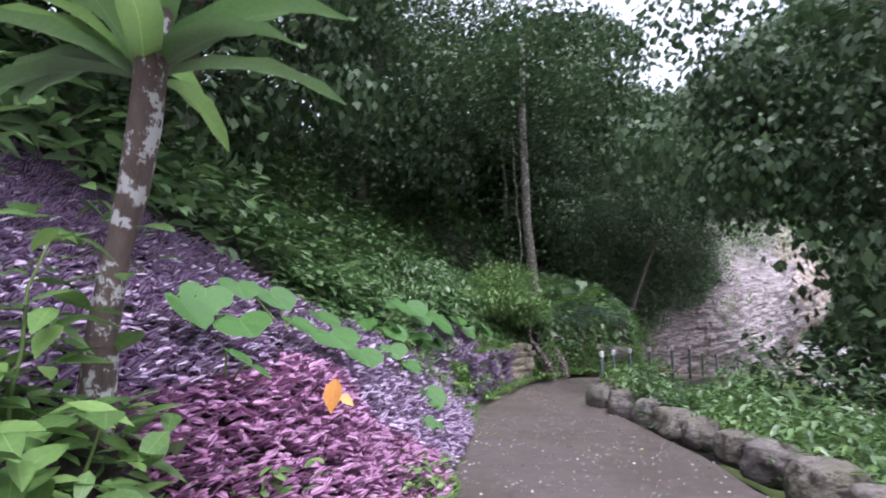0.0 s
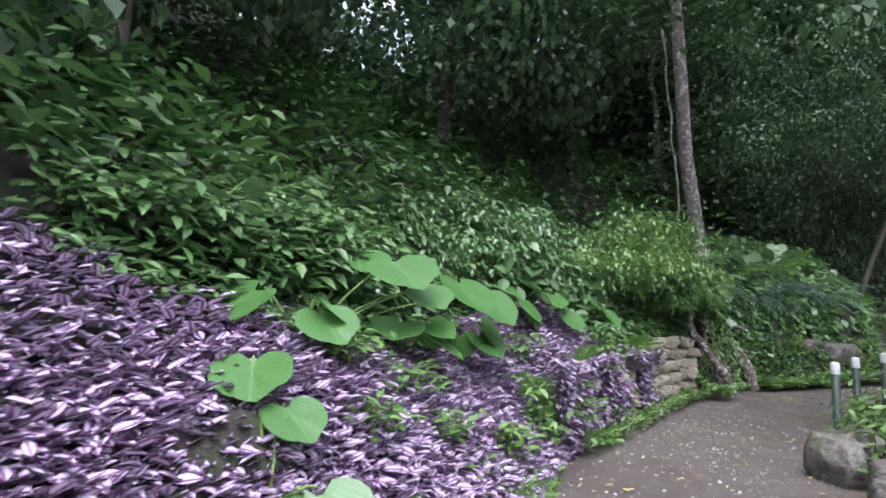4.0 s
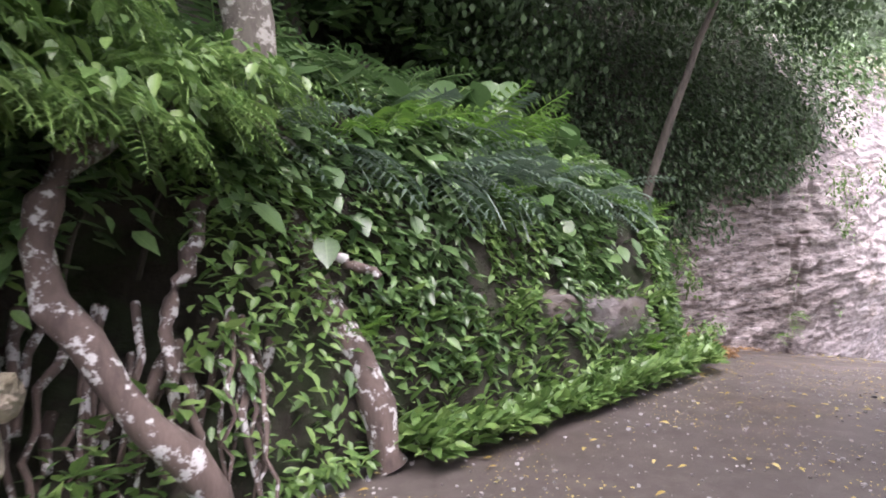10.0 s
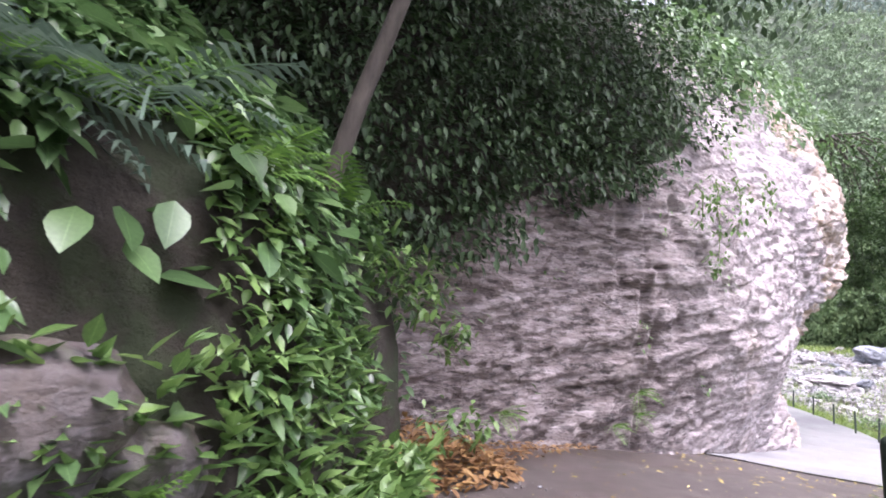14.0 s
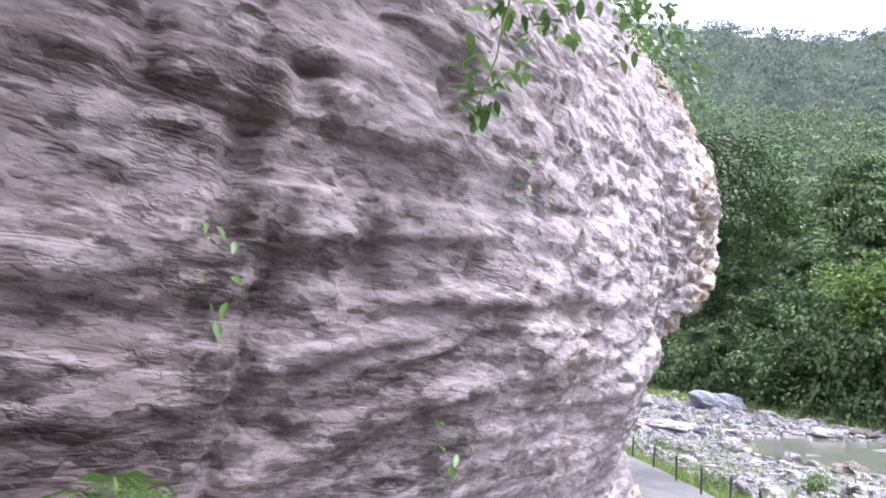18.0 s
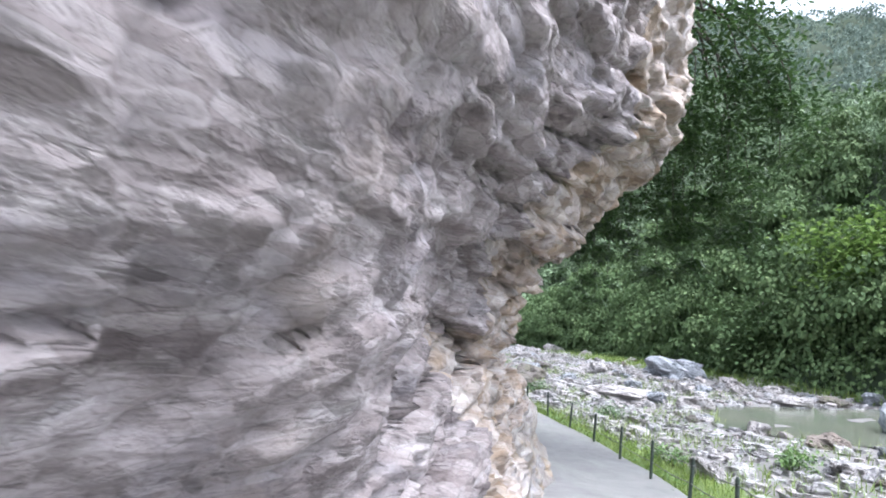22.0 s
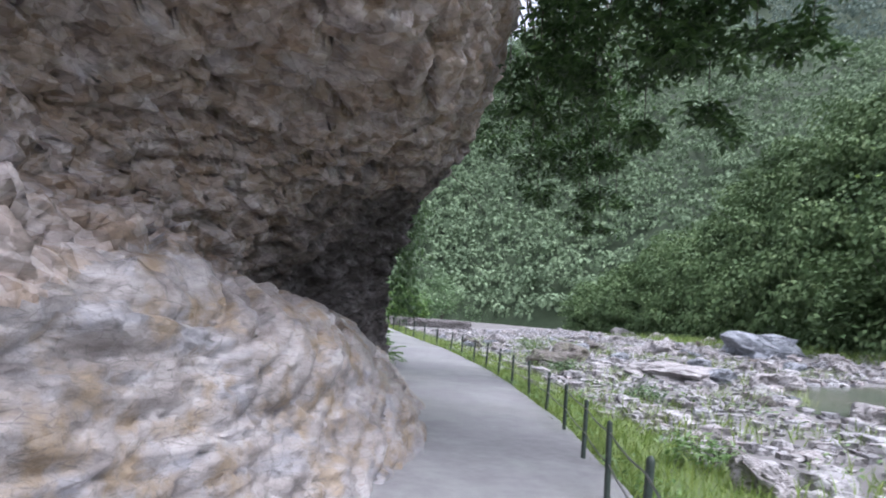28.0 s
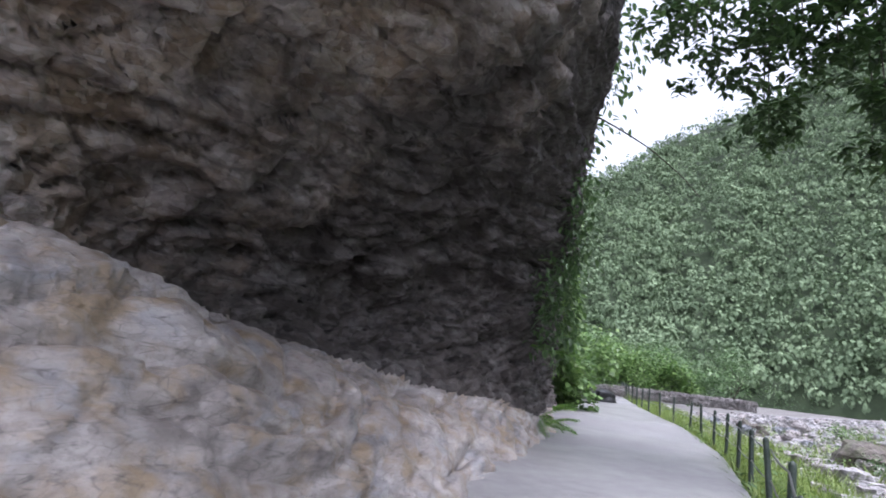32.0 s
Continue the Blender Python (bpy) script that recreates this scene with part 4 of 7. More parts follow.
for k, (off, up) in enumerate(((0.0, 0.0), (-1.5, 0.8), (-4, 2.2), (-9, 4.5), (-18, 8.0), (-34, 13.0))):
    row = top_row.copy()
    row[:, 0] += nx_ * off
    row[:, 1] += ny_ * off
    row[:, 2] += up - 0.02 * (k == 0)
    back.append(row)
hill_top = new("cliff_top", np_mesh("cliff_top", np.stack(back, 1).reshape(-1, 3), grid_faces(len(dd), 6), M_EARTH))
tagged(hill_top, "earth slope above the cliff", "slope", kind="structure")


# ---------------------------------------------------------------- hills across the river
def hill(name, rows, mat, label, n=90, m=34):
    """A slope from foot points (x, y, z) up to ridge points."""
    foot_ = np.array([r[0] for r in rows], float)
    ridge = np.array([r[1] for r in rows], float)
    q = np.linspace(0, len(rows) - 1, n)
    i = np.clip(q.astype(int), 0, len(rows) - 2)
    f = (q - i)[:, None]
    f = f * f * (3 - 2 * f) * 0.5 + f * 0.5
    A, B = foot_[i] * (1 - f) + foot_[i + 1] * f, ridge[i] * (1 - f) + ridge[i + 1] * f
    v = np.linspace(0, 1.35, m)
    up = np.where(v <= 1, v, 1 - (v - 1) * 0.6)[None, :, None]
    P = A[:, None] + (B - A)[:, None] * v[None, :, None]
    P[..., 2] = (A[:, None] + (B - A)[:, None] * up)[..., 2]
    nz = np.array([noise.fractal((a * 0.06, b * 0.06, 2.0), 1.0, 2.0, 4) for a, b in zip(P[..., 0].ravel(), P[..., 1].ravel())]).reshape(P.shape[:2])
    reach = np.linalg.norm(B - A, axis=1)[:, None]
    P[..., 2] += nz * 0.045 * reach * np.clip(v, 0, 0.6)[None]
    ob = new(name, np_mesh(name, P.reshape(-1, 3), grid_faces(n, m), mat))
    tagged(ob, label, "hill", kind="structure")
    return P


NEAR_HILL = hill("hill_near", [((49, 2, -0.8), (63, -6, 19)), ((49, 14, -0.8), (65, 10, 20)), ((49, 25, -0.7), (67, 26, 20)), ((50, 34.5, -0.7), (67.5, 38.2, 20.6)), ((53, 42, -0.7), (68.6, 47.5, 18.0)), ((56, 49, -0.7), (69.1, 53.2, 15.8)), ((58.5, 56, -0.8), (69.8, 59.9, 13.2)), ((61, 64, -0.8), (70.6, 67.3, 8.4)), ((63, 73, -0.9), (70.8, 76.1, 4.6)), ((66, 84, -1.0), (71.5, 86.5, 1.2))], M_FAR, "steep wooded hillside across the river")
FAR_HILL = hill("hill_far", [((100, 5, 0), (246, -8, 92)), ((104, 40, -1), (250, 61, 92)), ((108, 52, -1), (244, 88.5, 92)), ((108, 60, -1), (238, 108, 96)), ((106, 74, -1), (225, 137, 102)), ((100, 90, -1), (203, 171, 116)), ((92, 106, -1), (179, 197, 130)), ((84, 120, -1), (151, 220, 131)), ((72, 132, -1), (122, 225, 103)), ((60, 142, -1), (87, 229, 85)), ((46, 148, -1), (57, 226, 65)), ((30, 150, 0), (22, 229, 58)), ((8, 146, 2), (-40, 215, 70))], M_FAR, "high wooded mountain closing the valley", 140, 50)
RIDGE = hill("hill_ridge", [((250, -60, 60), (440, -20, 236)), ((250, 10, 60), (438, 66, 233)), ((246, 70, 60), (434, 110, 231)), ((240, 100, 60), (428, 138, 218)), ((232, 120, 60), (417, 173, 231)), ((215, 150, 60), (393, 226, 243)), ((195, 180, 60), (366, 270, 262)), ((170, 205, 60), (320, 325, 272)), ((140, 225, 60), (262, 370, 222))], M_FAR, "distant forested ridge under the white sky", 90, 34)

# ---------------------------------------------------------------- plants
KITE = (np.array([(0, 0, 0), (0.36, 0.45, 0.05), (0, 1, -0.12), (-0.36, 0.45, 0.05)]), np.array([(0, 1, 2, 3)]), np.array([(0, 0), (1, 0.45), (0, 1), (-1, 0.45)]))
PI = math.pi


def bent(a, b, sag, n=8, wob=0.1):
    a, b = np.array(a, float), np.array(b, float)
    u = np.linspace(0, 1, n)[:, None]
    p = a * (1 - u) + b * u
    p += np.array(sag) * (4 * u * (1 - u)) + RNG.normal(0, wob, (n, 3)) * np.minimum(u * 3, 1) * np.minimum((1 - u) * 3 + 0.2, 1) * 0.5
    p[0] = a
    return p


def stuff(name, me, label, category):
    return tagged(new(name, me), label, category, kind="stuff")


def cover(name, label, category, mat, shape, n, t0, t1, s0, s1, size, height, power=1.0, tilt=(-0.2, 0.7), keep=None):
    """Low plants all over a stretch of the bank."""
    x, y, z, t, s = bank_spots(n, t0, t1, s0, s1, power)
    k = np.ones(n, bool) if keep is None else keep(t, s, x, y)
    x, y, z, t, s = (a[k] for a in (x, y, z, t, s))
    m = len(x)
    lump = np.array([noise.noise((a * 1.6, b * 1.6, 1.0)) for a, b in zip(x, y)])
    up = height * (0.35 + 0.65 * rnd(0, 1, m)) * (0.75 + 0.5 * lump)
    px, py, nx, ny = along(t)
    out = np.arctan2(-ny, -nx) - PI / 2
    yaw = out + RNG.normal(0, 1.3, m)
    pos = np.stack([x, y, z + np.maximum(up, 0.01)], -1)
    return stuff(name, leaves(name, shape, pos, rnd(*size, m), yaw, rnd(*tilt, m), mat, rnd(-0.5, 0.5, m)), label, category)


# purple striped groundcover with a wine-red patch
wine = lambda t, s, x, y: np.hypot((t - 2.3) / 1.9, (s - 0.45) / 0.75) < 1 + 0.25 * np.sin(5 * x)
cover("purple_groundcover", "dense purple and silver striped groundcover on the bank", "groundcover", M_PURPLE, LEAF_TINY, 84000, -3.5, 7.4, 0.0, 5.2, (0.08, 0.14), 0.18, 1.25, keep=lambda t, s, x, y: ~wine(t, s, x, y) & (s < np.interp(t, (-3, 2, 4, 4.7, 5.2, 6, 7.4), (5.4, 5.2, 4.8, 3.6, 2.1, 1.4, 1.3)) + 0.2 * np.sin(7 * x)))
cover("purple_groundcover", "purple and silver striped trailers over the stone wall", "groundcover", M_PURPLE, LEAF_TINY, 12000, 7.2, 9.6, 0.26, 1.2, (0.075, 0.13), 0.25, 0.8, keep=lambda t, s, x, y: np.sin(3.1 * x + 2 * y) + np.sin(5.3 * y) > np.interp(t, (7.2, 8.2, 9.3), (-3, -0.7, 0.8)))
cover("wine_red_groundcover", "wine-red leafy groundcover patch on the bank", "groundcover", M_MAGENTA, LEAF_TINY, 13000, 0.0, 4.6, 0.0, 1.4, (0.075, 0.13), 0.2, 1.0, keep=wine)
n = 9000
t = rnd(7.3, 9.5, n)
x, y = place(t, left_edge(t) - 0.06 + 0.1 * rnd(0, 1, n))
z = rnd(0.03, 1.0, n) ** 0.9
k = np.sin(9.1 * t + 2.7 * z) + np.sin(15.3 * t - 6 * z) > np.interp(t, (7.3, 8.1, 8.8, 9.5), (-1.2, -0.3, 0.3, 0.9))
stuff("purple_curtain", leaves("purple_curtain", LEAF_TINY, np.stack([x, y, z], -1)[k], rnd(0.07, 0.13, k.sum()), rnd(-PI, PI, k.sum()), rnd(-0.5, 0.7, k.sum()), M_PURPLE), "purple striped trailers hanging down the stone wall", "groundcover")
cover("purple_groundcover", "thick purple striped groundcover low on the bank", "groundcover", M_PURPLE, LEAF_TINY, 15000, 4.6, 7.6, 0.0, 1.35, (0.07, 0.12), 0.1, 1.0)
cover("purple_groundcover", "purple striped groundcover spilling towards the stone wall", "groundcover", M_PURPLE, LEAF_TINY, 9000, 6.7, 8.3, 0.0, 1.7, (0.07, 0.12), 0.14, 1.0)
cover("purple_groundcover", "purple striped trailers mingling with the wall's stones", "groundcover", M_PURPLE, LEAF_TINY, 7000, 8.4, 9.55, 0.12, 0.85, (0.07, 0.12), 0.32, 0.9, keep=lambda t, s, x, y: np.sin(6.1 * x + 3 * y) > np.interp(t, (8.4, 9.55), (-1.1, 0.1)))
# greens along the path's edge
cover("edge_weeds", "fresh green weeds along the path's edge", "weeds", M_BRIGHT, LEAF, 2600, -3, 7.8, -0.12, 0.35, (0.05, 0.12), 0.2, 1.0, (0.1, 1.0), keep=lambda t, s, x, y: np.sin(2.7 * y) + np.sin(1.3 * y + 1) > 0.1)
cover("edge_weeds", "small green weeds at the foot of the stone wall", "weeds", M_BRIGHT, LEAF, 2300, 7.6, 10.9, -0.25, 0.22, (0.05, 0.11), 0.22, 1.0, (0.1, 1.0))
cover("wall_top_plants", "fresh green plants growing over the wall's top", "weeds", M_BRIGHT, LEAF, 2600, 8.7, 10.8, 0.3, 0.95, (0.08, 0.17), 0.4, 1.0, (-0.7, 0.5))
cover("wall_top_plants", "dark green plants growing over the wall's top", "weeds", M_SHRUB, LEAF, 3600, 8.6, 11.1, 0.3, 1.2, (0.09, 0.19), 0.6, 1.0, (-0.8, 0.4))
cover("low_greenery", "low green plants between groundcover and shrubs", "weeds", M_SHRUB, LEAF, 7000, 3.8, 8.8, 0.95, 2.6, (0.1, 0.19), 0.28, 1.0, (-0.6, 0.4), keep=lambda t, s, x, y: s > np.interp(t, (3, 4, 4.7, 5.2, 6), (5, 4.7, 3.3, 1.8, 1.1)))
cover("slope_shrubs", "dark broad-leaved shrubs up the wooded slope", "shrub", M_MIDLEAF, LEAF, 17000, -3, 11, 2.6, 9.5, (0.18, 0.36), 1.1, 1.0, (-0.8, 0.3), keep=lambda t, s, x, y: s > np.interp(t, (-3, 2, 4, 4.7, 5.2), (5.4, 5.2, 4.8, 3.6, 2.1)))
# shrub mass above groundcover and wall
cover("shrub_thicket", "mid-green shrubs crowding above the groundcover", "shrub", M_SHRUB, LEAF, 13000, 3.6, 8.2, 1.3, 2.6, (0.11, 0.2), 0.9, 0.8, (-0.7, 0.3), keep=lambda t, s, x, y: s > np.interp(t, (3, 4, 4.7, 5.2, 6), (5, 4.9, 3.7, 2.2, 1.4)))
cover("shrub_thicket", "tall leafy shrubs hanging over the stone wall", "shrub", M_SHRUB, LEAF, 15000, 7.4, 11.0, 0.6, 2.3, (0.09, 0.17), 1.3, 0.7, (-1.1, 0.1), keep=lambda t, s, x, y: s > np.interp(t, (7.4, 8.5, 9.2), (1.2, 1.0, 0.6)))
cover("shrub_thicket", "dense dark shrubs on the wooded slope", "shrub", M_MIDLEAF, LEAF, 40000, -4, 16, 2.1, 15, (0.14, 0.30), 1.7, 0.8, (-0.6, 0.5))
# bank with leaves, stations 11 to 16
cover("bank_foliage", "broad green leaves covering the steep bank", "foliage", M_SHRUB, LEAF, 24000, 10.9, 16.6, 0.05, 2.4, (0.09, 0.17), 0.4, 1.0, (-0.9, 0.1), keep=lambda t, s, x, y: (np.sin(3.7 * x) + np.sin(4.1 * y + 1) > np.where((s > 0.1) & (s < 0.34), 0.0, -1.1)) & (np.hypot(x - 3.9, y - 17.3) > 0.45))
cover("bank_foliage", "yellow-green leaves hanging on the bank", "foliage", M_BRIGHT, LEAF, 6500, 12.2, 16.2, 0.0, 0.8, (0.07, 0.14), 0.25, 0.9, (-0.9, 0.2), keep=lambda t, s, x, y: (np.sin(5.2 * x + 1) + np.sin(3.9 * y) > 0.2))
cover("bank_foliage", "small green leaves climbing beside the roots", "foliage", M_BRIGHT, LEAF, 2600, 11.15, 12.4, -0.15, 0.8, (0.06, 0.13), 0.25, 0.8, (-0.9, 0.3))
cover("bank_weeds", "low glossy plants at the foot of the bank", "weeds", M_BRIGHT, LEAF, 6500, 10.7, 16.2, -0.45, 0.15, (0.09, 0.17), 0.28, 1.0, (0.0, 1.1), keep=lambda t, s, x, y: np.sin(3.3 * x + 1) + np.sin(2.1 * y) + 0.4 * (t - 11.6) > -0.3)


# ---------------------------------------------------------------- single plants
def heart_plant(x, y, z, n, reach, size, mat=M_TARO, label="heart-leaved plant with broad bright green leaves", name="taro_plant", face=None, upright=0.9):
    root = thing(name, label, "plant", "heart-leaved plants", at=(x, y, z))
    for k in range(n):
        a = (face if face is not None else 0) + rnd(-1.9, 1.9)
        h, r = reach * rnd(0.6, 1.1), reach * rnd(0.25, 0.7)
        tip = np.array([x + r * math.cos(a), y + r * math.sin(a), z + h * upright])
        pts = [np.array([x, y, z]) * (1 - u) + tip * u + np.array([0, 0, 0.25 * h * u * (1 - u) * 2]) for u in np.linspace(0, 1, 6)]
        v, f = tube(pts, np.linspace(0.012, 0.006, 6), 6)
        stalk = child("stalk", np_mesh("stalk", v, f, M_STALK), root)
        sz = size * rnd(0.75, 1.2)
        child("leaf_blade", leaves("leaf_blade", HEART, [tip], sz, a - PI / 2 + rnd(-0.4, 0.4), -rnd(0.3, 0.95), mat, rnd(-0.35, 0.35)), stalk)
    return root


def fern(x, y, z, n, length, mat=M_FERN, label="green fern with arching feathered fronds", shape=None, name="fern", face=None, spread_=PI, tilt=(0.15, 0.8)):
    root = thing(name, label, "fern", "ferns", at=(x, y, z))
    for k in range(n):
        a = (face if face is not None else 0) + (rnd(-spread_, spread_))
        child("frond", leaves("frond", FROND if shape is None else shape, [(x, y, z)], length * rnd(0.7, 1.1), a - PI / 2, rnd(*tilt), mat, rnd(-0.2, 0.2)), root)
    return root


def on_bank(t, s):
    l = left_edge(np.array(t)) + s
    x, y = place(t, l)
    return float(x), float(y), float(bank_z(np.array(t), l))


# broad round-hearted leaves standing above the groundcover
for at_, tips in (((3.0, 1.75), ((-1.62, 4.0, 1.63, 0.32), (-1.6, 4.27, 1.65, 0.25), (-1.68, 4.67, 1.75, 0.33), (-1.34, 4.37, 1.51, 0.33))), ((4.0, 1.5), ((-1.7, 5.57, 1.86, 0.33), (-1.57, 6.24, 1.83, 0.4), (-1.16, 5.37, 1.52, 0.33), (-0.89, 5.93, 1.4, 0.42))), ((4.6, 1.0), ((-0.6, 6.42, 1.22, 0.38), (-1.1, 6.6, 1.6, 0.36))), ((5.1, 0.6), ((-0.3, 8.03, 1.2, 0.34), (-0.09, 7.97, 0.98, 0.28), (0.18, 7.8, 0.65, 0.38))), ((4.75, 0.2), ((0.13, 6.86, 0.42, 0.2), (0.25, 6.95, 0.36, 0.16))), ((2.6, 1.1), ((-1.22, 3.76, 1.3, 0.2), (-1.1, 3.9, 1.2, 0.16))), ((5.6, 2.2), ((-1.5, 9.5, 2.3, 0.5), (-1.15, 10.0, 2.2, 0.5))), ((5.9, 1.5), ((-0.1, 9.8, 1.85, 0.5), (-0.45, 9.95, 1.95, 0.45), (0.1, 10.0, 1.62, 0.35), (0.3, 10.5, 1.72, 0.5), (0.5, 11.0, 1.6, 0.45))), ((7.75, 1.1), ((0.72, 12.56, 1.58, 0.44), (0.46, 12.5, 1.75, 0.36), (0.73, 13.04, 1.85, 0.36))), ((8.25, 0.95), ((1.05, 13.22, 1.66, 0.42), (1.3, 13.31, 1.42, 0.38))), ((10.4, 1.6), ((2.58, 17.74, 2.14, 0.42), (2.3, 17.5, 1.9, 0.36)))):
    x, y, z = on_bank(*at_)
    root = thing("taro_plant", "heart-leaved plant with broad pale green leaves", "plant", "heart-leaved plants", at=(x, y, z))
    for tx_, ty_, tz_, sz in tips:
        tip = np.array((tx_, ty_, tz_ + 0.11))
        v, f = tube(bent((x, y, z), tip, (0, 0, 0.06), 6, 0.01), np.linspace(0.01, 0.006, 6), 6)
        stalk = child("stalk", np_mesh("stalk", v, f, M_STALK), root)
        child("leaf_blade", leaves("leaf_blade", HEART, [tip], sz, -2.3 + rnd(-0.5, 0.5), -rnd(0.35, 0.7), M_TARO, rnd(-0.25, 0.25)), stalk)
for t, s, n, r, sz in ((5.7, 1.4, 3, 0.45, 0.42), (6.4, 1.05, 4, 0.45, 0.40), (7.0, 0.95, 4, 0.45, 0.38), (8.8, 0.9, 3, 0.5, 0.34)):
    heart_plant(*on_bank(t, s), n, r, sz, M_TARO, "large glossy heart-leaved plant on the bank", face=-0.6)
for t, s, n, r, sz in ((12.6, 1.1, 3, 0.6, 0.38), (13.4, 1.2, 4, 0.7, 0.42), (14.2, 1.3, 4, 0.7, 0.40), (14.8, 1.1, 3, 0.6, 0.36)):
    heart_plant(*on_bank(t, s), n, r, sz, M_SHRUB, "dark heart-leaved plant on top of the bank", face=-0.9)
for t, s, n, ln in ((7.3, 0.25, 7, 0.55), (7.8, 0.05, 7, 0.5), (8.1, 0.3, 6, 0.5), (8.5, 0.1, 6, 0.42), (9.4, 0.75, 6, 0.55), (9.8, 0.7, 6, 0.6), (10.3, 0.5, 5, 0.5), (13.4, 0.5, 5, 0.5), (14.4, 0.8, 6, 0.6), (15.0, 0.6, 6, 0.6), (15.5, 0.5, 6, 0.6), (14.9, 0.05, 6, 0.35), (13.0, 0.0, 5, 0.3), (11.9, 0.15, 5, 0.35), (6.4, 0.1, 5, 0.4), (16.2, 0.5, 6, 0.6), (10.0, 0.7, 7, 0.6), (7.99, 0.15, 6, 0.4), (7.8, 0.1, 7, 0.5), (8.1, -0.05, 6, 0.4), (12.6, 0.9, 7, 0.8), (13.0, 1.2, 7, 0.9), (13.8, 1.1, 7, 0.9), (14.4, 1.3, 7, 0.9), (9.0, 1.6, 7, 0.9), (10.0, 2.2, 7, 1.0), (12.0, 2.0, 7, 0.9), (13.5, 1.9, 8, 1.0), (1.4, 3.2, 8, 1.3), (5.8, 2.6, 8, 1.2), (7.4, 3.0, 8, 1.2)):
    fern(*on_bank(t, s), n, ln, M_FERN if s < 1.5 else M_SHRUB, face=-0.8, spread_=1.9)
for t, s, n, ln in ((12.2, 0.75, 8, 0.8), (12.7, 0.65, 9, 0.85), (13.2, 0.7, 9, 0.9), (13.7, 0.6, 9, 0.9), (14.2, 0.7, 9, 0.85), (14.7, 0.6, 8, 0.8), (15.2, 0.7, 8, 0.8), (13.0, 1.2, 9, 1.0), (14.0, 1.3, 9, 1.0), (11.6, 0.8, 8, 0.8)):
    fern(*on_bank(t, s), n, ln, M_GLAUCOUS, "grey-green fern drooping from the bank's crest", face=-0.8, spread_=1.7, tilt=(-0.5, 0.5))
for x, y, z, r in ((2.9, 16.3, 2.25, 0.55), (3.3, 16.75, 2.2, 0.55), (2.4, 15.9, 2.35, 0.5), (3.75, 17.05, 1.95, 0.42), (2.9, 16.9, 2.6, 0.6), (3.5, 17.3, 2.5, 0.5), (2.2, 15.3, 2.05, 0.45), (3.2, 16.3, 1.75, 0.35), (2.0, 15.9, 2.75, 0.55), (3.95, 17.45, 2.1, 0.45), (4.2, 17.85, 2.35, 0.42), (3.5, 16.7, 1.95, 0.42), (1.6, 15.2, 2.4, 0.5)):
    dome = thing("feathery_shrub", "bright feathery shrub drooping over the stone wall", "shrub", "feathery shrubs", at=(x - 0.25, y + 0.35, z - 0.9))
    v, f = tube(bent((x - 0.25, y + 0.35, z - 0.9), (x, y, z), (0, 0.1, 0.05), 7, 0.03), np.linspace(0.02, 0.007, 7), 6)
    child("stem", np_mesh("stem", v, f, M_DARKBARK), dome)
    m = int(90 * r / 0.5)
    a, q = rnd(-PI, PI, m), rnd(0.15, 1.0, m)
    c = np.stack([x + r * 0.8 * q * np.cos(a), y + r * 0.8 * q * np.sin(a), z + r * (0.4 - 0.7 * q * q) * rnd(0.4, 1.1, m)], -1)
    child("foliage", leaves("foliage", FROND, c, rnd(0.22, 0.38, m), a - PI / 2 + rnd(-0.5, 0.5, m), rnd(-0.9, -0.1, m), M_BRIGHT, rnd(-0.3, 0.3, m)), dome)
    k = RNG.integers(0, m, 5 * m)
    tips = c[k] + RNG.normal(0, 1, (5 * m, 3)) * (0.09, 0.09, 0.05)
    child("leaflets", leaves("leaflets", LEAF, tips, rnd(0.07, 0.14, 5 * m), a[k] - PI / 2 + rnd(-0.8, 0.8, 5 * m), rnd(-1.1, -0.1, 5 * m), M_BRIGHT, rnd(-0.4, 0.4, 5 * m)), dome)
# palm-like leaf sprays over the wall's end
for t, s, h in ((9.3, 0.9, 1.0), (9.6, 0.75, 1.15), (9.9, 0.7, 1.3), (10.2, 0.65, 1.2), (10.5, 0.6, 1.35), (10.7, 0.8, 1.5), (9.8, 1.0, 1.6), (10.3, 1.05, 1.75)):
    x, y, z = on_bank(t, s)
    spray = thing("leafy_spray", "light green drooping leaf spray above the stone wall", "branch", "leaf sprays over the wall", at=(x, y, z))
    pts = [(x, y, z), (x + 0.08, y - 0.08, z + 0.6 * h), (x + 0.3, y - 0.3, z + h), (x + 0.6, y - 0.55, z + 0.9 * h)]
    v, f = tube(pts, (0.018, 0.014, 0.01, 0.004), 6)
    child("twig", np_mesh("twig", v, f, M_DARKBARK), spray)
    m = 420
    c = np.array(pts[2]) + RNG.normal(0, 1, (m, 3)) * (0.34, 0.34, 0.2)
    child("foliage", leaves("foliage", LEAF, c, rnd(0.08, 0.15, m), rnd(-PI, PI, m), rnd(-1.0, 0.2, m), M_BRIGHT, rnd(-0.4, 0.4, m)), spray)

x, y, z = -0.57, 3.95, 1.02
dead = thing("dead_leaf", "large orange dead leaf lying on the groundcover", "leaf", at=(x, y, z))
child("leaf_blade", leaves("leaf_blade", LEAF_ROUND, [(x + 0.0, y + 0.02, z + 0.2)], 0.23, PI - 0.3, -1.15, M_ORANGE, 0.15), dead)
child("curled_tip", leaves("curled_tip", LEAF_ROUND, [(x + 0.03, y - 0.03, z + 0.1)], 0.12, -2.0, -0.5, M_ORANGE, 0.6), dead)


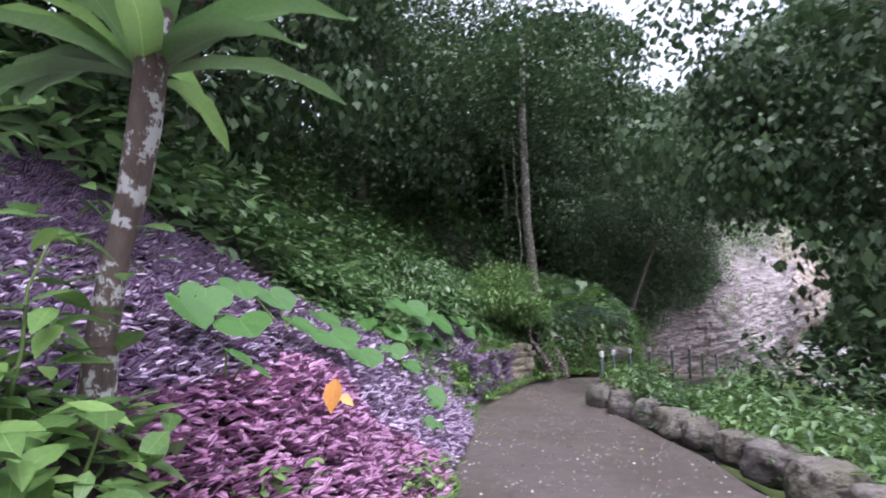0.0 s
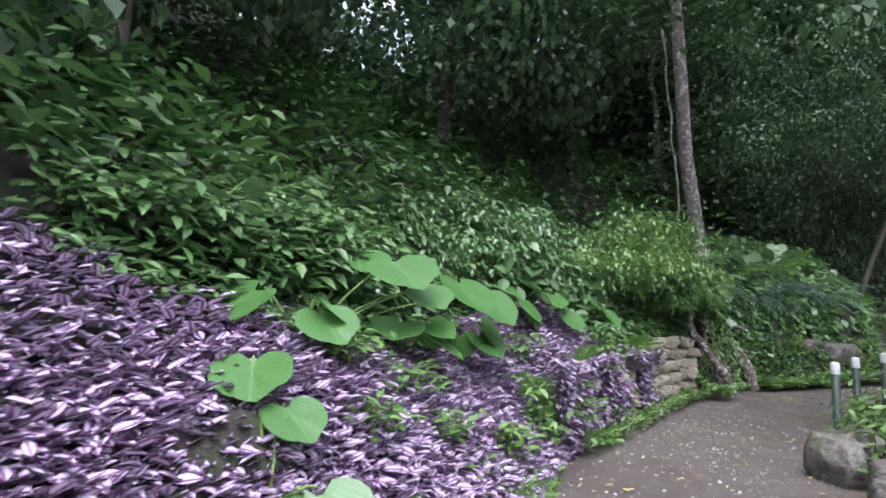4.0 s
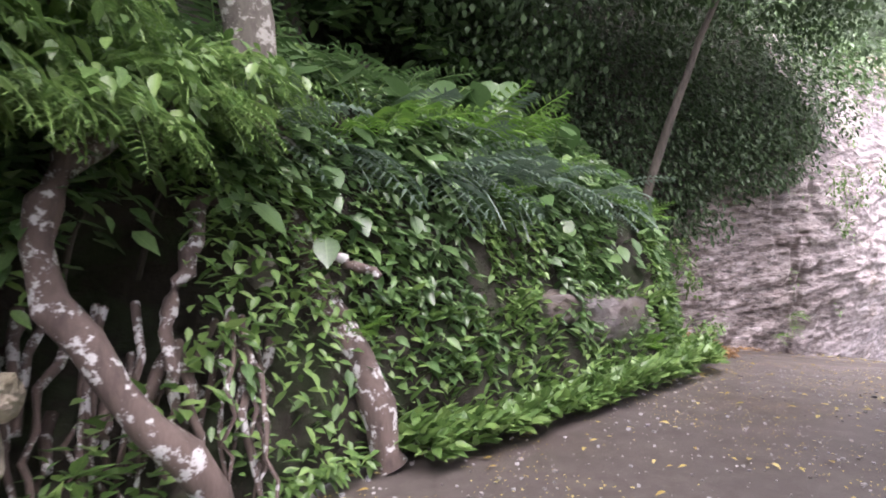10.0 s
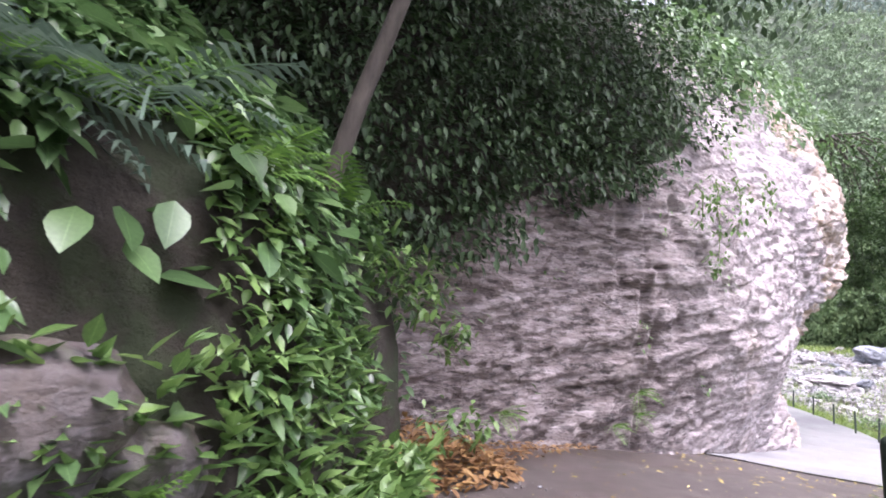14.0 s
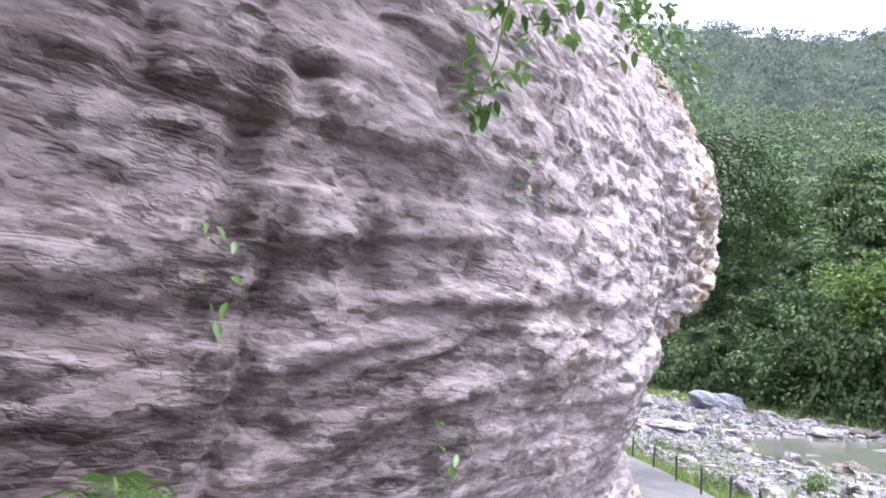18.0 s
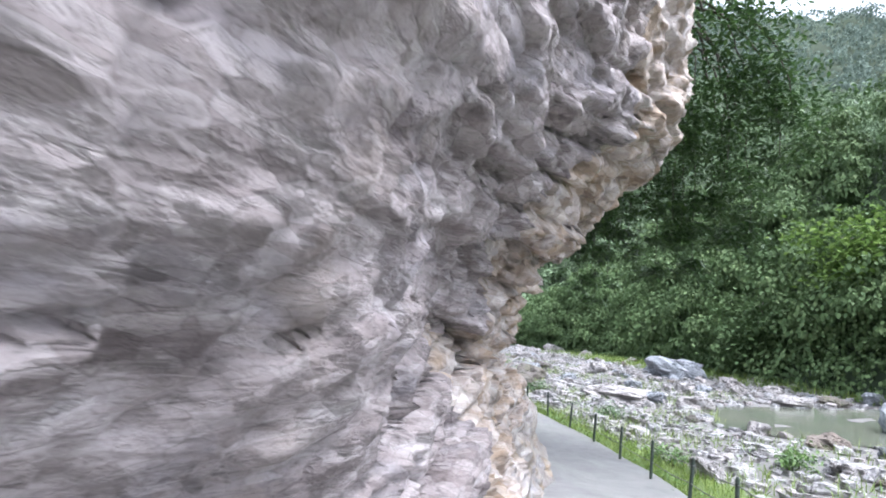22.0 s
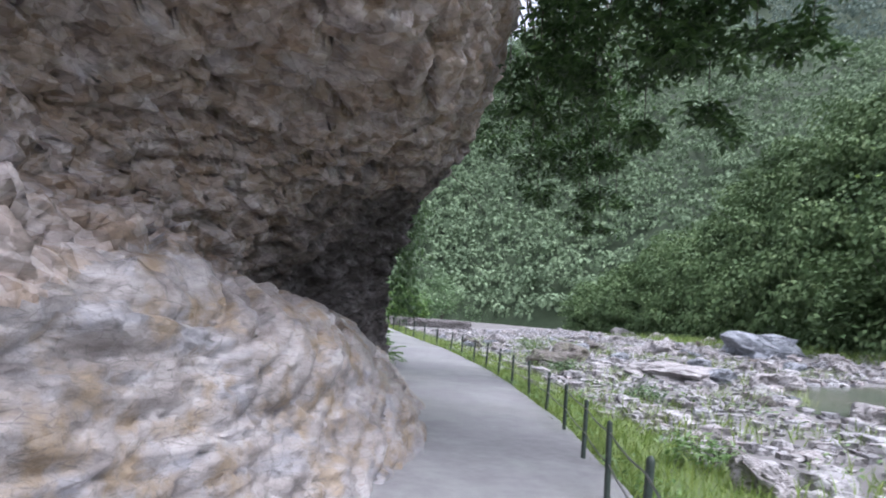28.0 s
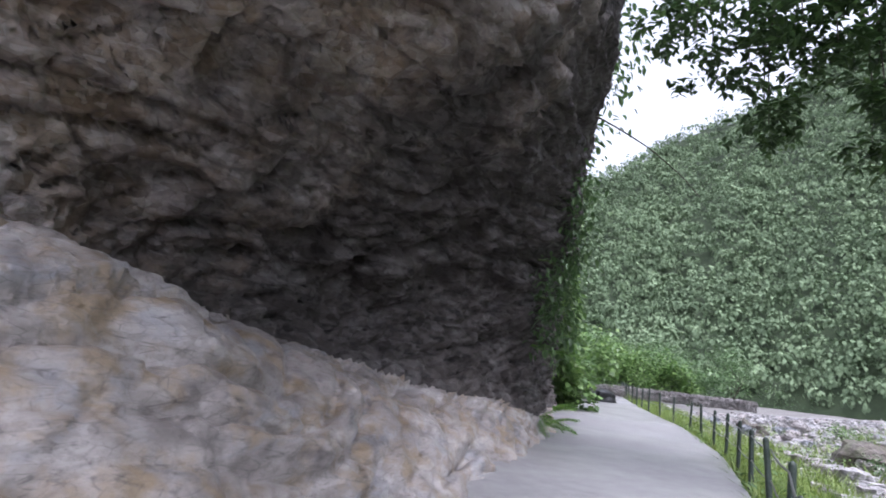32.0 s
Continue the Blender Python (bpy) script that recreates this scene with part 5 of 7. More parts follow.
# ---------------------------------------------------------------- trees
def tree(x, y, z, height, r, crown_r, leaves_n, leaf=(0.12, 0.24), mat=M_DARKLEAF, trunk_mat=M_DARKBARK, lean=(0.0, 0.0), clear=0.4, name="forest_tree", label="tall dark forest tree with small dense leaves", group="forest trees"):
    root = thing(name, label, "tree", group, at=(x, y, z))
    top = (x + lean[0], y + lean[1], z + height)
    p = bent((x, y, z - 0.3), top, (rnd(-0.3, 0.3), rnd(-0.3, 0.3), 0), 12, 0.15)
    v, f = tube(p, np.linspace(r, r * 0.25, 12) + r * 0.35 * np.exp(-np.linspace(0, 12, 12)), 10)
    child("trunk", np_mesh("trunk", v, f, trunk_mat), root)
    cl = []
    for k in range(7):
        u = clear + (0.95 - clear) * k / 6
        a = rnd(-PI, PI)
        st = p[int(u * 11)]
        en = st + np.array([math.cos(a), math.sin(a), rnd(0.1, 0.6)]) * crown_r * rnd(0.6, 1.0)
        v, f = tube(bent(st, en, (0, 0, 0.15), 6, 0.08), np.linspace(r * 0.35, r * 0.06, 6), 6)
        child("limb", np_mesh("limb", v, f, trunk_mat), root)
        for _ in range(5):
            cl.append(st + (en - st) * rnd(0.45, 1.1) + RNG.normal(0, 0.28 * crown_r, 3))
    cl = np.array(cl)
    pick = RNG.integers(0, len(cl), leaves_n)
    c = cl[pick] + RNG.normal(0, 1, (leaves_n, 3)) * (0.32 * crown_r, 0.32 * crown_r, 0.2 * crown_r)
    child("crown", leaves("crown", KITE, c, rnd(*leaf, leaves_n), rnd(-PI, PI, leaves_n), rnd(-1.0, 0.5, leaves_n), mat, rnd(-0.6, 0.6, leaves_n)), root)
    return root


for t, s, h, r, cr, n in ((-4, 6, 11, 0.22, 3.2, 5000), (-1, 8, 13, 0.25, 3.5, 6000), (1.5, 9, 12, 0.2, 3.2, 6000), (3.5, 7.5, 11, 0.22, 3.0, 6000), (5.5, 10, 12, 0.22, 3.2, 6000), (6.5, 6, 10, 0.2, 2.8, 6000), (8.2, 8, 11, 0.22, 3.0, 6000), (9.6, 5.5, 10, 0.16, 2.6, 6000), (11.0, 7.5, 10, 0.2, 2.8, 6000), (12.8, 6, 9, 0.18, 2.6, 6500), (14.5, 7, 9, 0.2, 2.8, 6500), (13.6, 3.6, 7, 0.12, 2.2, 6000), (15.6, 4.2, 7, 0.14, 2.4, 6500), (4.4, 4.6, 8, 0.1, 2.0, 4500)):
    x, y, z = on_bank(t, s)
    tree(x, y, z, h, r, cr, n, clear=0.22)

# pale patched trunk above the roots
root = thing("pale_tree", "pale lichen-patched tree standing on exposed roots", "tree", at=(4.25, 18.4, 1.0))
p = np.array([(4.25, 18.42, 1.0), (4.2, 18.44, 2.0), (4.17, 18.43, 2.9), (4.0, 18.1, 3.9), (3.82, 17.8, 4.8), (3.66, 17.3, 6.2), (3.5, 16.9, 7.8), (3.5, 16.7, 10.5)])
v, f = tube(p, (0.2, 0.19, 0.17, 0.15, 0.14, 0.13, 0.12, 0.06), 12)
child("trunk", np_mesh("trunk", v, f, M_BARK), root)
for pts, r0, r1 in (([(4.1, 18.3, 2.3), (3.8, 17.6, 2.05), (3.68, 17.0, 1.65), (3.62, 16.9, 1.3), (3.78, 16.86, 1.05), (4.05, 16.9, 0.7), (4.3, 17.0, 0.35), (4.42, 17.05, 0.0)], 0.06, 0.075), ([(4.3, 18.5, 2.2), (4.45, 18.4, 1.75), (4.56, 18.32, 1.3), (4.68, 18.28, 1.0), (4.9, 18.2, 0.66), (5.02, 18.12, 0.3), (5.08, 18.05, 0.0)], 0.1, 0.11), ([(4.56, 18.3, 1.3), (4.75, 18.2, 1.32), (5.0, 18.2, 1.2)], 0.045, 0.03), ([(4.15, 18.2, 1.75), (4.02, 17.75, 1.6), (4.08, 17.5, 1.35), (4.0, 17.35, 1.1), (4.05, 17.25, 0.8)], 0.055, 0.03)):
    q = np.array(pts)
    u = np.linspace(0, len(q) - 1, 16)
    q = np.stack([np.interp(u, np.arange(len(q)), q[:, k]) for k in range(3)], -1) + RNG.normal(0, 0.012, (16, 3))
    v, f = tube(q, np.linspace(r0, r1, 16) * (1 + 0.15 * np.sin(np.arange(16) * 1.7)), 10)
    child("root", np_mesh("root", v, f, M_ROOT), root)
for k in range(34):
    x0 = rnd(3.4, 4.4)
    a = (x0, 16.95 + 0.75 * (x0 - 3.5) + rnd(0.1, 0.3), rnd(0.55, 1.1))
    b = (x0 + rnd(-0.15, 0.25), 16.8 + 0.7 * (x0 - 3.5) + rnd(-0.1, 0.1), 0.0)
    v, f = tube(bent(a, b, (rnd(-0.06, 0.06), -0.1, 0.05), 9, 0.05), np.linspace(rnd(0.015, 0.04), 0.008, 9), 6)
    child("root", np_mesh("root", v, f, M_ROOT), root)
n = 5000
c = np.array((3.4, 17.2, 9.0)) + RNG.normal(0, 1, (n, 3)) * (1.6, 1.6, 1.0)
child("crown", leaves("crown", KITE, c, rnd(0.12, 0.24, n), rnd(-PI, PI, n), rnd(-1, 0.5, n), M_DARKLEAF), root)
v, f = tube(bent((3.9, 19.3, 1.9), (3.75, 20.0, 9.0), (0.1, 0, 0), 14, 0.06), np.full(14, 0.028), 6)
vine = thing("hanging_vine", "thin pale vine hanging among the trees", "vine", at=(3.9, 19.3, 1.9))
child("stem", np_mesh("stem", v, f, M_BARK), vine)
# leaning thin trunk at the bend
lt = thing("leaning_trunk", "thin leaning trunk before the dark cliff", "tree", at=(8.8, 22.2, 1.6))
v, f = tube(bent((8.8, 22.2, 1.6), (10.6, 21.7, 6.4), (-0.1, 0, 0.2), 12, 0.05), np.linspace(0.075, 0.03, 12), 8)
child("trunk", np_mesh("trunk", v, f, M_DARKBARK), lt)
n = 2600
c = np.array((10.4, 21.9, 6.0)) + RNG.normal(0, 1, (n, 3)) * (1.3, 1.0, 0.7)
child("crown", leaves("crown", LEAF, c, rnd(0.1, 0.2, n), rnd(-PI, PI, n), rnd(-1.2, 0.2, n), M_DARKLEAF), lt)

# trunk with bird's-nest fern beside the start
bx, by, bz = -1.35, 2.55, 1.25
bt = thing("mossy_trunk", "reddish-brown leaning trunk with pale lichen", "tree", at=(bx, by, bz))
v, f = tube(np.array([(bx - 0.02, by, bz - 0.7), (bx, by - 0.02, bz + 0.3), (bx + 0.04, by - 0.04, bz + 0.6), (bx + 0.1, by - 0.08, bz + 0.85), (bx + 0.15, by - 0.14, bz + 1.1), (bx + 0.2, by - 0.22, bz + 1.5), (bx + 0.22, by - 0.2, bz + 2.4)]), (0.1, 0.06, 0.05, 0.06, 0.065, 0.06, 0.05), 12)
child("trunk", np_mesh("trunk", v, f, M_ROOT), bt)
bn = thing("birds_nest_fern", "large fern with long undivided arching leaves on a trunk", "fern", at=(bx + 0.12, by - 0.1, bz + 1.3))
for k in range(16):
    a = rnd(-PI, PI)
    child("strap_leaf", leaves("strap_leaf", STRAP, [(bx + 0.12, by - 0.1, bz + 1.3)], rnd(0.7, 1.1), a, rnd(-0.1, 0.7), M_SHRUB if k % 3 else M_BRIGHT), bn)
# young shrubs and ferns growing through the groundcover
for x, y, z, h, m in ((0.07, 9.4, 0.85, 0.3, 60), (-0.6, 9.45, 1.2, 0.35, 90), (-0.4, 9.1, 1.1, 0.25, 50), (0.55, 10.4, 0.25, 0.25, 110), (0.8, 10.6, 0.15, 0.22, 110), (0.3, 8.4, 0.35, 0.22, 70), (1.0, 11.2, 0.35, 0.5, 90), (2.0, 13.6, 0.75, 0.4, 80), (2.3, 14.2, 0.7, 0.35, 80), (-0.18, 9.05, 1.2, 0.22, 70), (0.2, 9.45, 0.92, 0.2, 70), (0.46, 9.41, 0.62, 0.2, 90), (0.82, 10.24, 0.38, 0.2, 110), (1.07, 11.19, 0.26, 0.22, 110), (0.82, 11.9, 0.9, 0.35, 80), (1.91, 13.58, 0.3, 0.25, 110), (1.71, 13.57, 1.02, 0.2, 60), (0.15, 8.63, 0.8, 0.2, 80), (1.85, 13.8, 1.05, 0.25, 60), (1.8, 14.85, 1.35, 0.25, 70), (2.42, 14.95, 0.85, 0.3, 90), (2.3, 14.6, 0.75, 0.2, 60)):
    sh = thing("young_shrub", "young green shrub among the purple groundcover", "shrub", "young shrubs", at=(x, y, z - 0.1))
    v, f = tube(bent((x, y, z - 0.1), (x + 0.05, y, z + h), (0, 0, 0), 6, 0.02), np.linspace(0.011, 0.004, 6), 6)
    child("stem", np_mesh("stem", v, f, M_STALK), sh)
    c = np.stack([x + RNG.normal(0, 0.13, m), y + RNG.normal(0, 0.13, m), z + h * rnd(0.2, 1.1, m)], -1)
    child("foliage", leaves("foliage", LEAF_FULL, c, rnd(0.07, 0.15, m), rnd(-PI, PI, m), rnd(-0.5, 0.6, m), M_BRIGHT, rnd(-0.4, 0.4, m)), sh)
for x, y, z in ((0.9, 11.5, 0.4), (1.35, 12.1, 0.35), (1.15, 11.8, 0.5), (2.4, 14.6, 0.95), (1.18, 11.98, 0.66), (1.46, 12.65, 0.92), (1.63, 12.94, 0.3), (1.06, 11.64, 0.57), (1.0, 11.72, 0.69), (2.3, 15.65, 1.35), (2.05, 15.35, 1.3)):
    fern(x, y, z, 8, 0.5, M_FERN, face=-0.9, spread_=1.9)
# bright leafy sprays at the very start
for t, s, h in ((3.46, 0.25, 0.22), (3.6, 0.15, 0.2), (2.16, 0.6, 0.2), (4.2, 0.1, 0.2), (1.4, 0.75, 0.45), (1.2, 0.6, 0.4), (1.05, 1.0, 0.7), (0.6, 0.15, 0.6), (0.9, 0.5, 0.75), (1.3, 0.9, 0.9), (0.3, 0.5, 0.5)):
    x, y, z = on_bank(t, s)
    sh = thing("young_shrub", "young shrub with glossy fresh green leaves", "shrub", "young shrubs", at=(x, y, z))
    v, f = tube(bent((x, y, z), (x + 0.1, y - 0.05, z + h), (0, 0, 0), 6, 0.03), np.linspace(0.012, 0.004, 6), 6)
    child("stem", np_mesh("stem", v, f, M_STALK), sh)
    m = 30 if h < 0.3 else 90
    c = np.stack([x + RNG.normal(0, 0.16, m), y + RNG.normal(0, 0.16, m), z + h * rnd(0.3, 1.1, m)], -1)
    child("foliage", leaves("foliage", LEAF_FULL, c, rnd(0.08, 0.14, m) if h < 0.3 else rnd(0.12, 0.22, m), rnd(-PI, PI, m), rnd(-0.5, 0.5, m), M_BRIGHT, rnd(-0.4, 0.4, m)), sh)


# ---------------------------------------------------------------- stones
def pebble(seed, n=3, squash=(1, 1, 1), rough=0.18, box=0.35):
    """A rounded stone of one unit, from a divided cube."""
    g = np.linspace(-1, 1, n)
    v, idx = [], {}
    f = []
    def vid(p):
        k = tuple(np.round(p, 4))
        if k not in idx:
            idx[k] = len(v)
            v.append(p)
        return idx[k]
    for ax in range(3):
        for sgn in (-1, 1):
            for i in range(n - 1):
                for j in range(n - 1):
                    q = []
                    for a, b in ((i, j), (i + 1, j), (i + 1, j + 1), (i, j + 1)):
                        p = [0, 0, 0]
                        p[ax], p[(ax + 1) % 3], p[(ax + 2) % 3] = sgn, g[a], g[b]
                        q.append(vid(p))
                    f.append(q if sgn > 0 else q[::-1])
    v = np.array(v, float)
    ball = v / np.linalg.norm(v, axis=1)[:, None]
    v = box * v * 0.75 + (1 - box) * ball
    o = seed * 7.3
    k = np.array([noise.fractal((a * 1.1 + o, b * 1.1, c * 1.1), 1.0, 2.0, 3) for a, b, c in ball])
    v = v * (1 + rough * k)[:, None] * squash
    return v, np.array(f)


# broader leaves among the bank's foliage
cover("broad_leaves", "broad dark leaves among the bank's foliage", "foliage", M_SHRUB, LEAF_ROUND, 700, 11.2, 16.4, 0.2, 2.4, (0.16, 0.3), 0.5, 1.0, (-1.0, 0.0))
cover("broad_leaves", "broad leaves among the shrubs over the wall", "foliage", M_SHRUB, LEAF_ROUND, 500, 7.6, 11.0, 0.7, 2.4, (0.16, 0.28), 1.2, 1.0, (-1.0, 0.0))
STONES = [np_mesh("wall_stone", *pebble(k + 0.5, 7, rough=0.2, box=0.6), M_STONE) for k in range(14)]
wall_ob = thing("stone_wall", "dry-stone retaining wall of flat tan stones", "wall", kind="structure", at=(2.5, 15, 0))


def wall_stone(x, y, z, turn, w, d, h):
    ob = new("stone", STONES[RNG.integers(0, 14)])
    ob.parent = wall_ob
    ob.matrix_parent_inverse = Matrix.Translation((-2.5, -15, 0))
    ob.matrix_basis = Matrix.LocRotScale((x, y, z), Euler((rnd(-0.12, 0.12), rnd(-0.14, 0.14), turn + rnd(-0.2, 0.2))), (w, d, h))


for r in range(6):
    t = 7.9 + 0.1 * rnd(0, 1)
    while t < 10.55:
        w = rnd(0.10, 0.26)
        l = left_edge(np.array(t)) + 0.14 + 0.02 * r + rnd(-0.03, 0.03)
        x, y = place(t, l)
        _, _, nx, ny = along(t)
        if r < 5 or t > 9.4:
            wall_stone(x, y, 0.08 + r * 0.185 + rnd(-0.03, 0.03), math.atan2(-nx, ny), w * 1.08, 0.2, 0.118 * rnd(0.8, 1.2))
        t += 2 * w * 0.80 / 1.45
# the wall's return at its end
for r in range(6):
    for k in range(3):
        l = left_edge(np.array(10.55)) + 0.14 + 0.3 * k + 0.05 * (r % 2)
        x, y = place(10.6 + 0.05 * rnd(-1, 1), l)
        wall_stone(x, y, 0.08 + r * 0.185, rnd(0.3, 0.9), rnd(0.17, 0.24), 0.2, rnd(0.1, 0.13))


def boulder(x, y, z, sx, sy, sz, rot, mat, label, name="boulder", group="", seed=0, n=9):
    v, f = pebble(seed + 0.37, n, rough=0.22)
    ob = new(name, np_mesh(name, v, f, mat))
    ob.matrix_basis = Matrix.LocRotScale((x, y, z), Euler((0.1, 0.05, rot)), (sx, sy, sz))
    return tagged(ob, label, "boulder", group)


for k, (x, y, sx, sy, sz, rot) in enumerate(((3.15, 3.1, 0.5, 0.42, 0.34, 1.0), (3.5, 4.2, 0.45, 0.4, 0.34, 1.2), (3.75, 5.3, 0.42, 0.34, 0.3, 1.4), (3.9, 6.2, 0.36, 0.36, 0.26, 0.6), (3.95, 7.0, 0.38, 0.3, 0.24, 1.3), (4.0, 7.9, 0.36, 0.3, 0.24, 1.1), (4.05, 8.8, 0.38, 0.32, 0.26, 1.5), (4.1, 9.8, 0.34, 0.3, 0.3, 0.7), (4.0, 10.7, 0.34, 0.3, 0.34, 1.0), (3.95, 11.6, 0.33, 0.32, 0.4, 0.4))):
    boulder(x, y, 0.12, sx, sy, sz, rot, M_BOULDER, "brown weathered boulder lining the path", "path_boulder", "boulders along the path", k)
for k, (x, y, zz, sx, sz) in enumerate(((7.45, 20.36, 0.58, 0.8, 0.48), (6.66, 19.87, 0.85, 0.5, 0.2), (8.03, 20.88, 0.42, 0.42, 0.34))):
    boulder(x, y, zz, sx, 0.36, sz, 0.62, M_BANKROCK, "wet grey rock bedded in the bank", "bank_rock", "rocks in the bank", 20 + k, 14)

# grit and small stones on the forest path
n = 5200
t = rnd(-2, 17, n)
l = right_edge(t) + rnd(0, 1, n) * (left_edge(t) - right_edge(t))
x, y = place(t, l)
r_ = 0.004 + 0.014 * rnd(0, 1, n) ** 3
GRIT = [pebble(150 + k, 2, rough=0.5) for k in range(5)]
v, f = scatter(GRIT, np.stack([x, y, base_z(t) + 0.012 * np.sin(3.1 * x) * np.cos(2.3 * y) + 0.3 * r_], -1), np.stack([r_ * 1.3, r_, r_ * 0.8], -1), rnd(-PI, PI, n))
stuff("path_grit", np_mesh("path_grit", v, f, M_RIVER, smooth=False), "small stones and grit on the footpath", "grit")
# fallen leaves and seeds
n = 6000
t = rnd(7.5, 17, n)
l = right_edge(t) + rnd(0, 1, n) * (left_edge(t) - right_edge(t))
x, y = place(t, l)
k = np.array([noise.noise((a * 0.8, b * 0.8, 3.0)) for a, b in zip(x, y)]) > -0.1
m = int(k.sum())
stuff("seed_litter", leaves("seed_litter", KITE, np.stack([x, y, base_z(t) + 0.026], -1)[k], rnd(0.008, 0.022, m), rnd(-PI, PI, m), rnd(-0.1, 0.2, m), M_YELLOW), "tiny pale seeds and grit strewn over the path", "litter")
n = 900
t = rnd(5, 20.5, n)
l = right_edge(t) + rnd(0, 1, n) * (left_edge(t) - right_edge(t))
x, y = place(t, l)
stuff("fallen_leaves", leaves("fallen_leaves", LEAF, np.stack([x, y, base_z(t) + 0.03], -1), 0.02 + 0.06 * rnd(0, 1, n) ** 2, rnd(-PI, PI, n), rnd(-0.05, 0.12, n), M_YELLOW), "yellow and brown fallen leaves on the path", "leaves")
n = 1500
t = rnd(16.2, 18.8, n)
l = rnd(2.0, 4.0, n)
x, y = place(t, l)
stuff("leaf_litter", leaves("leaf_litter", LEAF, np.stack([x, y, base_z(t) + 0.03 + 0.05 * rnd(0, 1, n)], -1), rnd(0.05, 0.11, n), rnd(-PI, PI, n), rnd(-0.2, 0.3, n), M_DRY), "brown leaf litter below the cliff", "leaves")


def masses(name, label, c, r, per, leaf, mat=M_DARKLEAF):
    """Foliage of many crowns: centres c (n,3), radii r (n)."""
    n = len(c)
    u = RNG.normal(0, 1, (n, per, 3))
    u /= np.linalg.norm(u, axis=2)[..., None]
    pos = c[:, None] + u * r[:, None, None] * rnd(0.45, 1.08, (n, per, 1)) * (1, 1, 0.75)
    m = n * per
    yaw = np.arctan2(u[..., 1], u[..., 0]).ravel() - PI / 2 + RNG.normal(0, 0.6, m)
    tilt = -np.arccos(np.clip(u[..., 2], -0.3, 1)).ravel() + RNG.normal(0, 0.35, m)
    return stuff(name, leaves(name, KITE, pos.reshape(-1, 3), rnd(*leaf, m), yaw, tilt, mat, rnd(-0.6, 0.6, m)), label, "foliage")


n = 230
t = rnd(-6, 17, n)
x, y, z = (np.array(q) for q in zip(*[on_bank(a, b) for a, b in zip(t.tolist(), rnd(4.5, 17, n).tolist())]))
masses("forest_canopy", "dark dense foliage of the wooded slope", np.stack([x, y, z + rnd(0.8, 8.5, n)], -1), rnd(0.9, 1.9, n), 300, (0.17, 0.34))
n = 45
t = rnd(6, 9.8, n)
x, y = place(t, right_edge(t) - rnd(4.5, 12, n))
masses("forest_canopy", "dark dense foliage on the river side", np.stack([x, y, rnd(0.6, 8.5, n)], -1), rnd(0.9, 1.8, n), 280, (0.16, 0.32))
n = 45
t = rnd(8.5, 14.2, n)
x, y = place(t, -rnd(1.8, 7, n))
masses("forest_canopy", "dark foliage overhanging the bend of the path", np.stack([x, y, rnd(4.2, 9, n)], -1), rnd(0.8, 1.6, n), 300, (0.14, 0.28))
n = 55
t = rnd(14.2, 16.5, n)
x, y, z = (np.array(q) for q in zip(*[on_bank(a, b) for a, b in zip(t.tolist(), rnd(1.8, 4.5, n).tolist())]))
masses("forest_canopy", "dark foliage at the end of the planted bank", np.stack([x, y, z + rnd(0.8, 6, n)], -1), rnd(0.7, 1.3, n), 560, (0.06, 0.13))
n = 36
t = rnd(2, 12, n)
x, y, z = (np.array(q) for q in zip(*[on_bank(a, b) for a, b in zip(t.tolist(), rnd(2.6, 5, n).tolist())]))
masses("forest_canopy", "dark foliage overhanging the planted bank", np.stack([x, y, z + rnd(3.2, 7.5, n)], -1), rnd(0.8, 1.6, n), 280, (0.15, 0.3))
n = 190
i = (int(16 / 0.045) * rnd(0, 1, n) ** 1.5).astype(int)
off = rnd(-7, 1.2, n)
top_ = CLIFF_SURF[i, -1]
masses("forest_canopy", "dark treetops above the wooded bend", np.stack([rnd(3, 11.5, 40), rnd(21.5, 27, 40), rnd(8.5, 16, 40)], -1), rnd(1.0, 2.0, 40), 280, (0.2, 0.38))
m_ = RNG.integers(0, int(8 / 0.045), 45)
o_ = rnd(0.6, 3.2, 45)
masses("forest_canopy", "dark foliage overhanging the shaded cliff", np.stack([CLIFF_SURF[m_, 120, 0] + nx_[m_] * o_, CLIFF_SURF[m_, 120, 1] + ny_[m_] * o_, rnd(5.2, 8.8, 45)], -1), rnd(0.7, 1.2, 45), 700, (0.05, 0.11))
masses("clifftop_woods", "dark trees crowding the top of the cliff", np.stack([top_[:, 0] + nx_[i] * off, top_[:, 1] + ny_[i] * off, top_[:, 2] + rnd(-0.8, 5.5, n) - 0.3 * off], -1), rnd(0.8, 1.8, n), 300, (0.15, 0.3))

# ---------------------------------------------------------------- river bed
def ground_at(x, y):
    return land(np.asarray(x, float), np.asarray(y, float))


COBBLES = [pebble(40 + k, 3, rough=0.55) for k in range(14)]
RUBBLE = [pebble(70 + k, 2, rough=0.6) for k in range(14)]
POOL = np.array([(40.6, 39.6), (48.2, 35.6), (44.0, 32.6), (39.0, 31.6), (37.3, 34.4), (36.8, 36.6)])


def in_pool(x, y, grow=0.0):
    inside = np.ones(np.shape(x), bool)
    for a, b in zip(POOL, np.roll(POOL, -1, 0)):
        e = b - a
        n_ = np.array((e[1], -e[0])) / np.hypot(*e)
        inside &= ((x - a[0]) * -n_[0] + (y - a[1]) * -n_[1]) < grow
    return inside


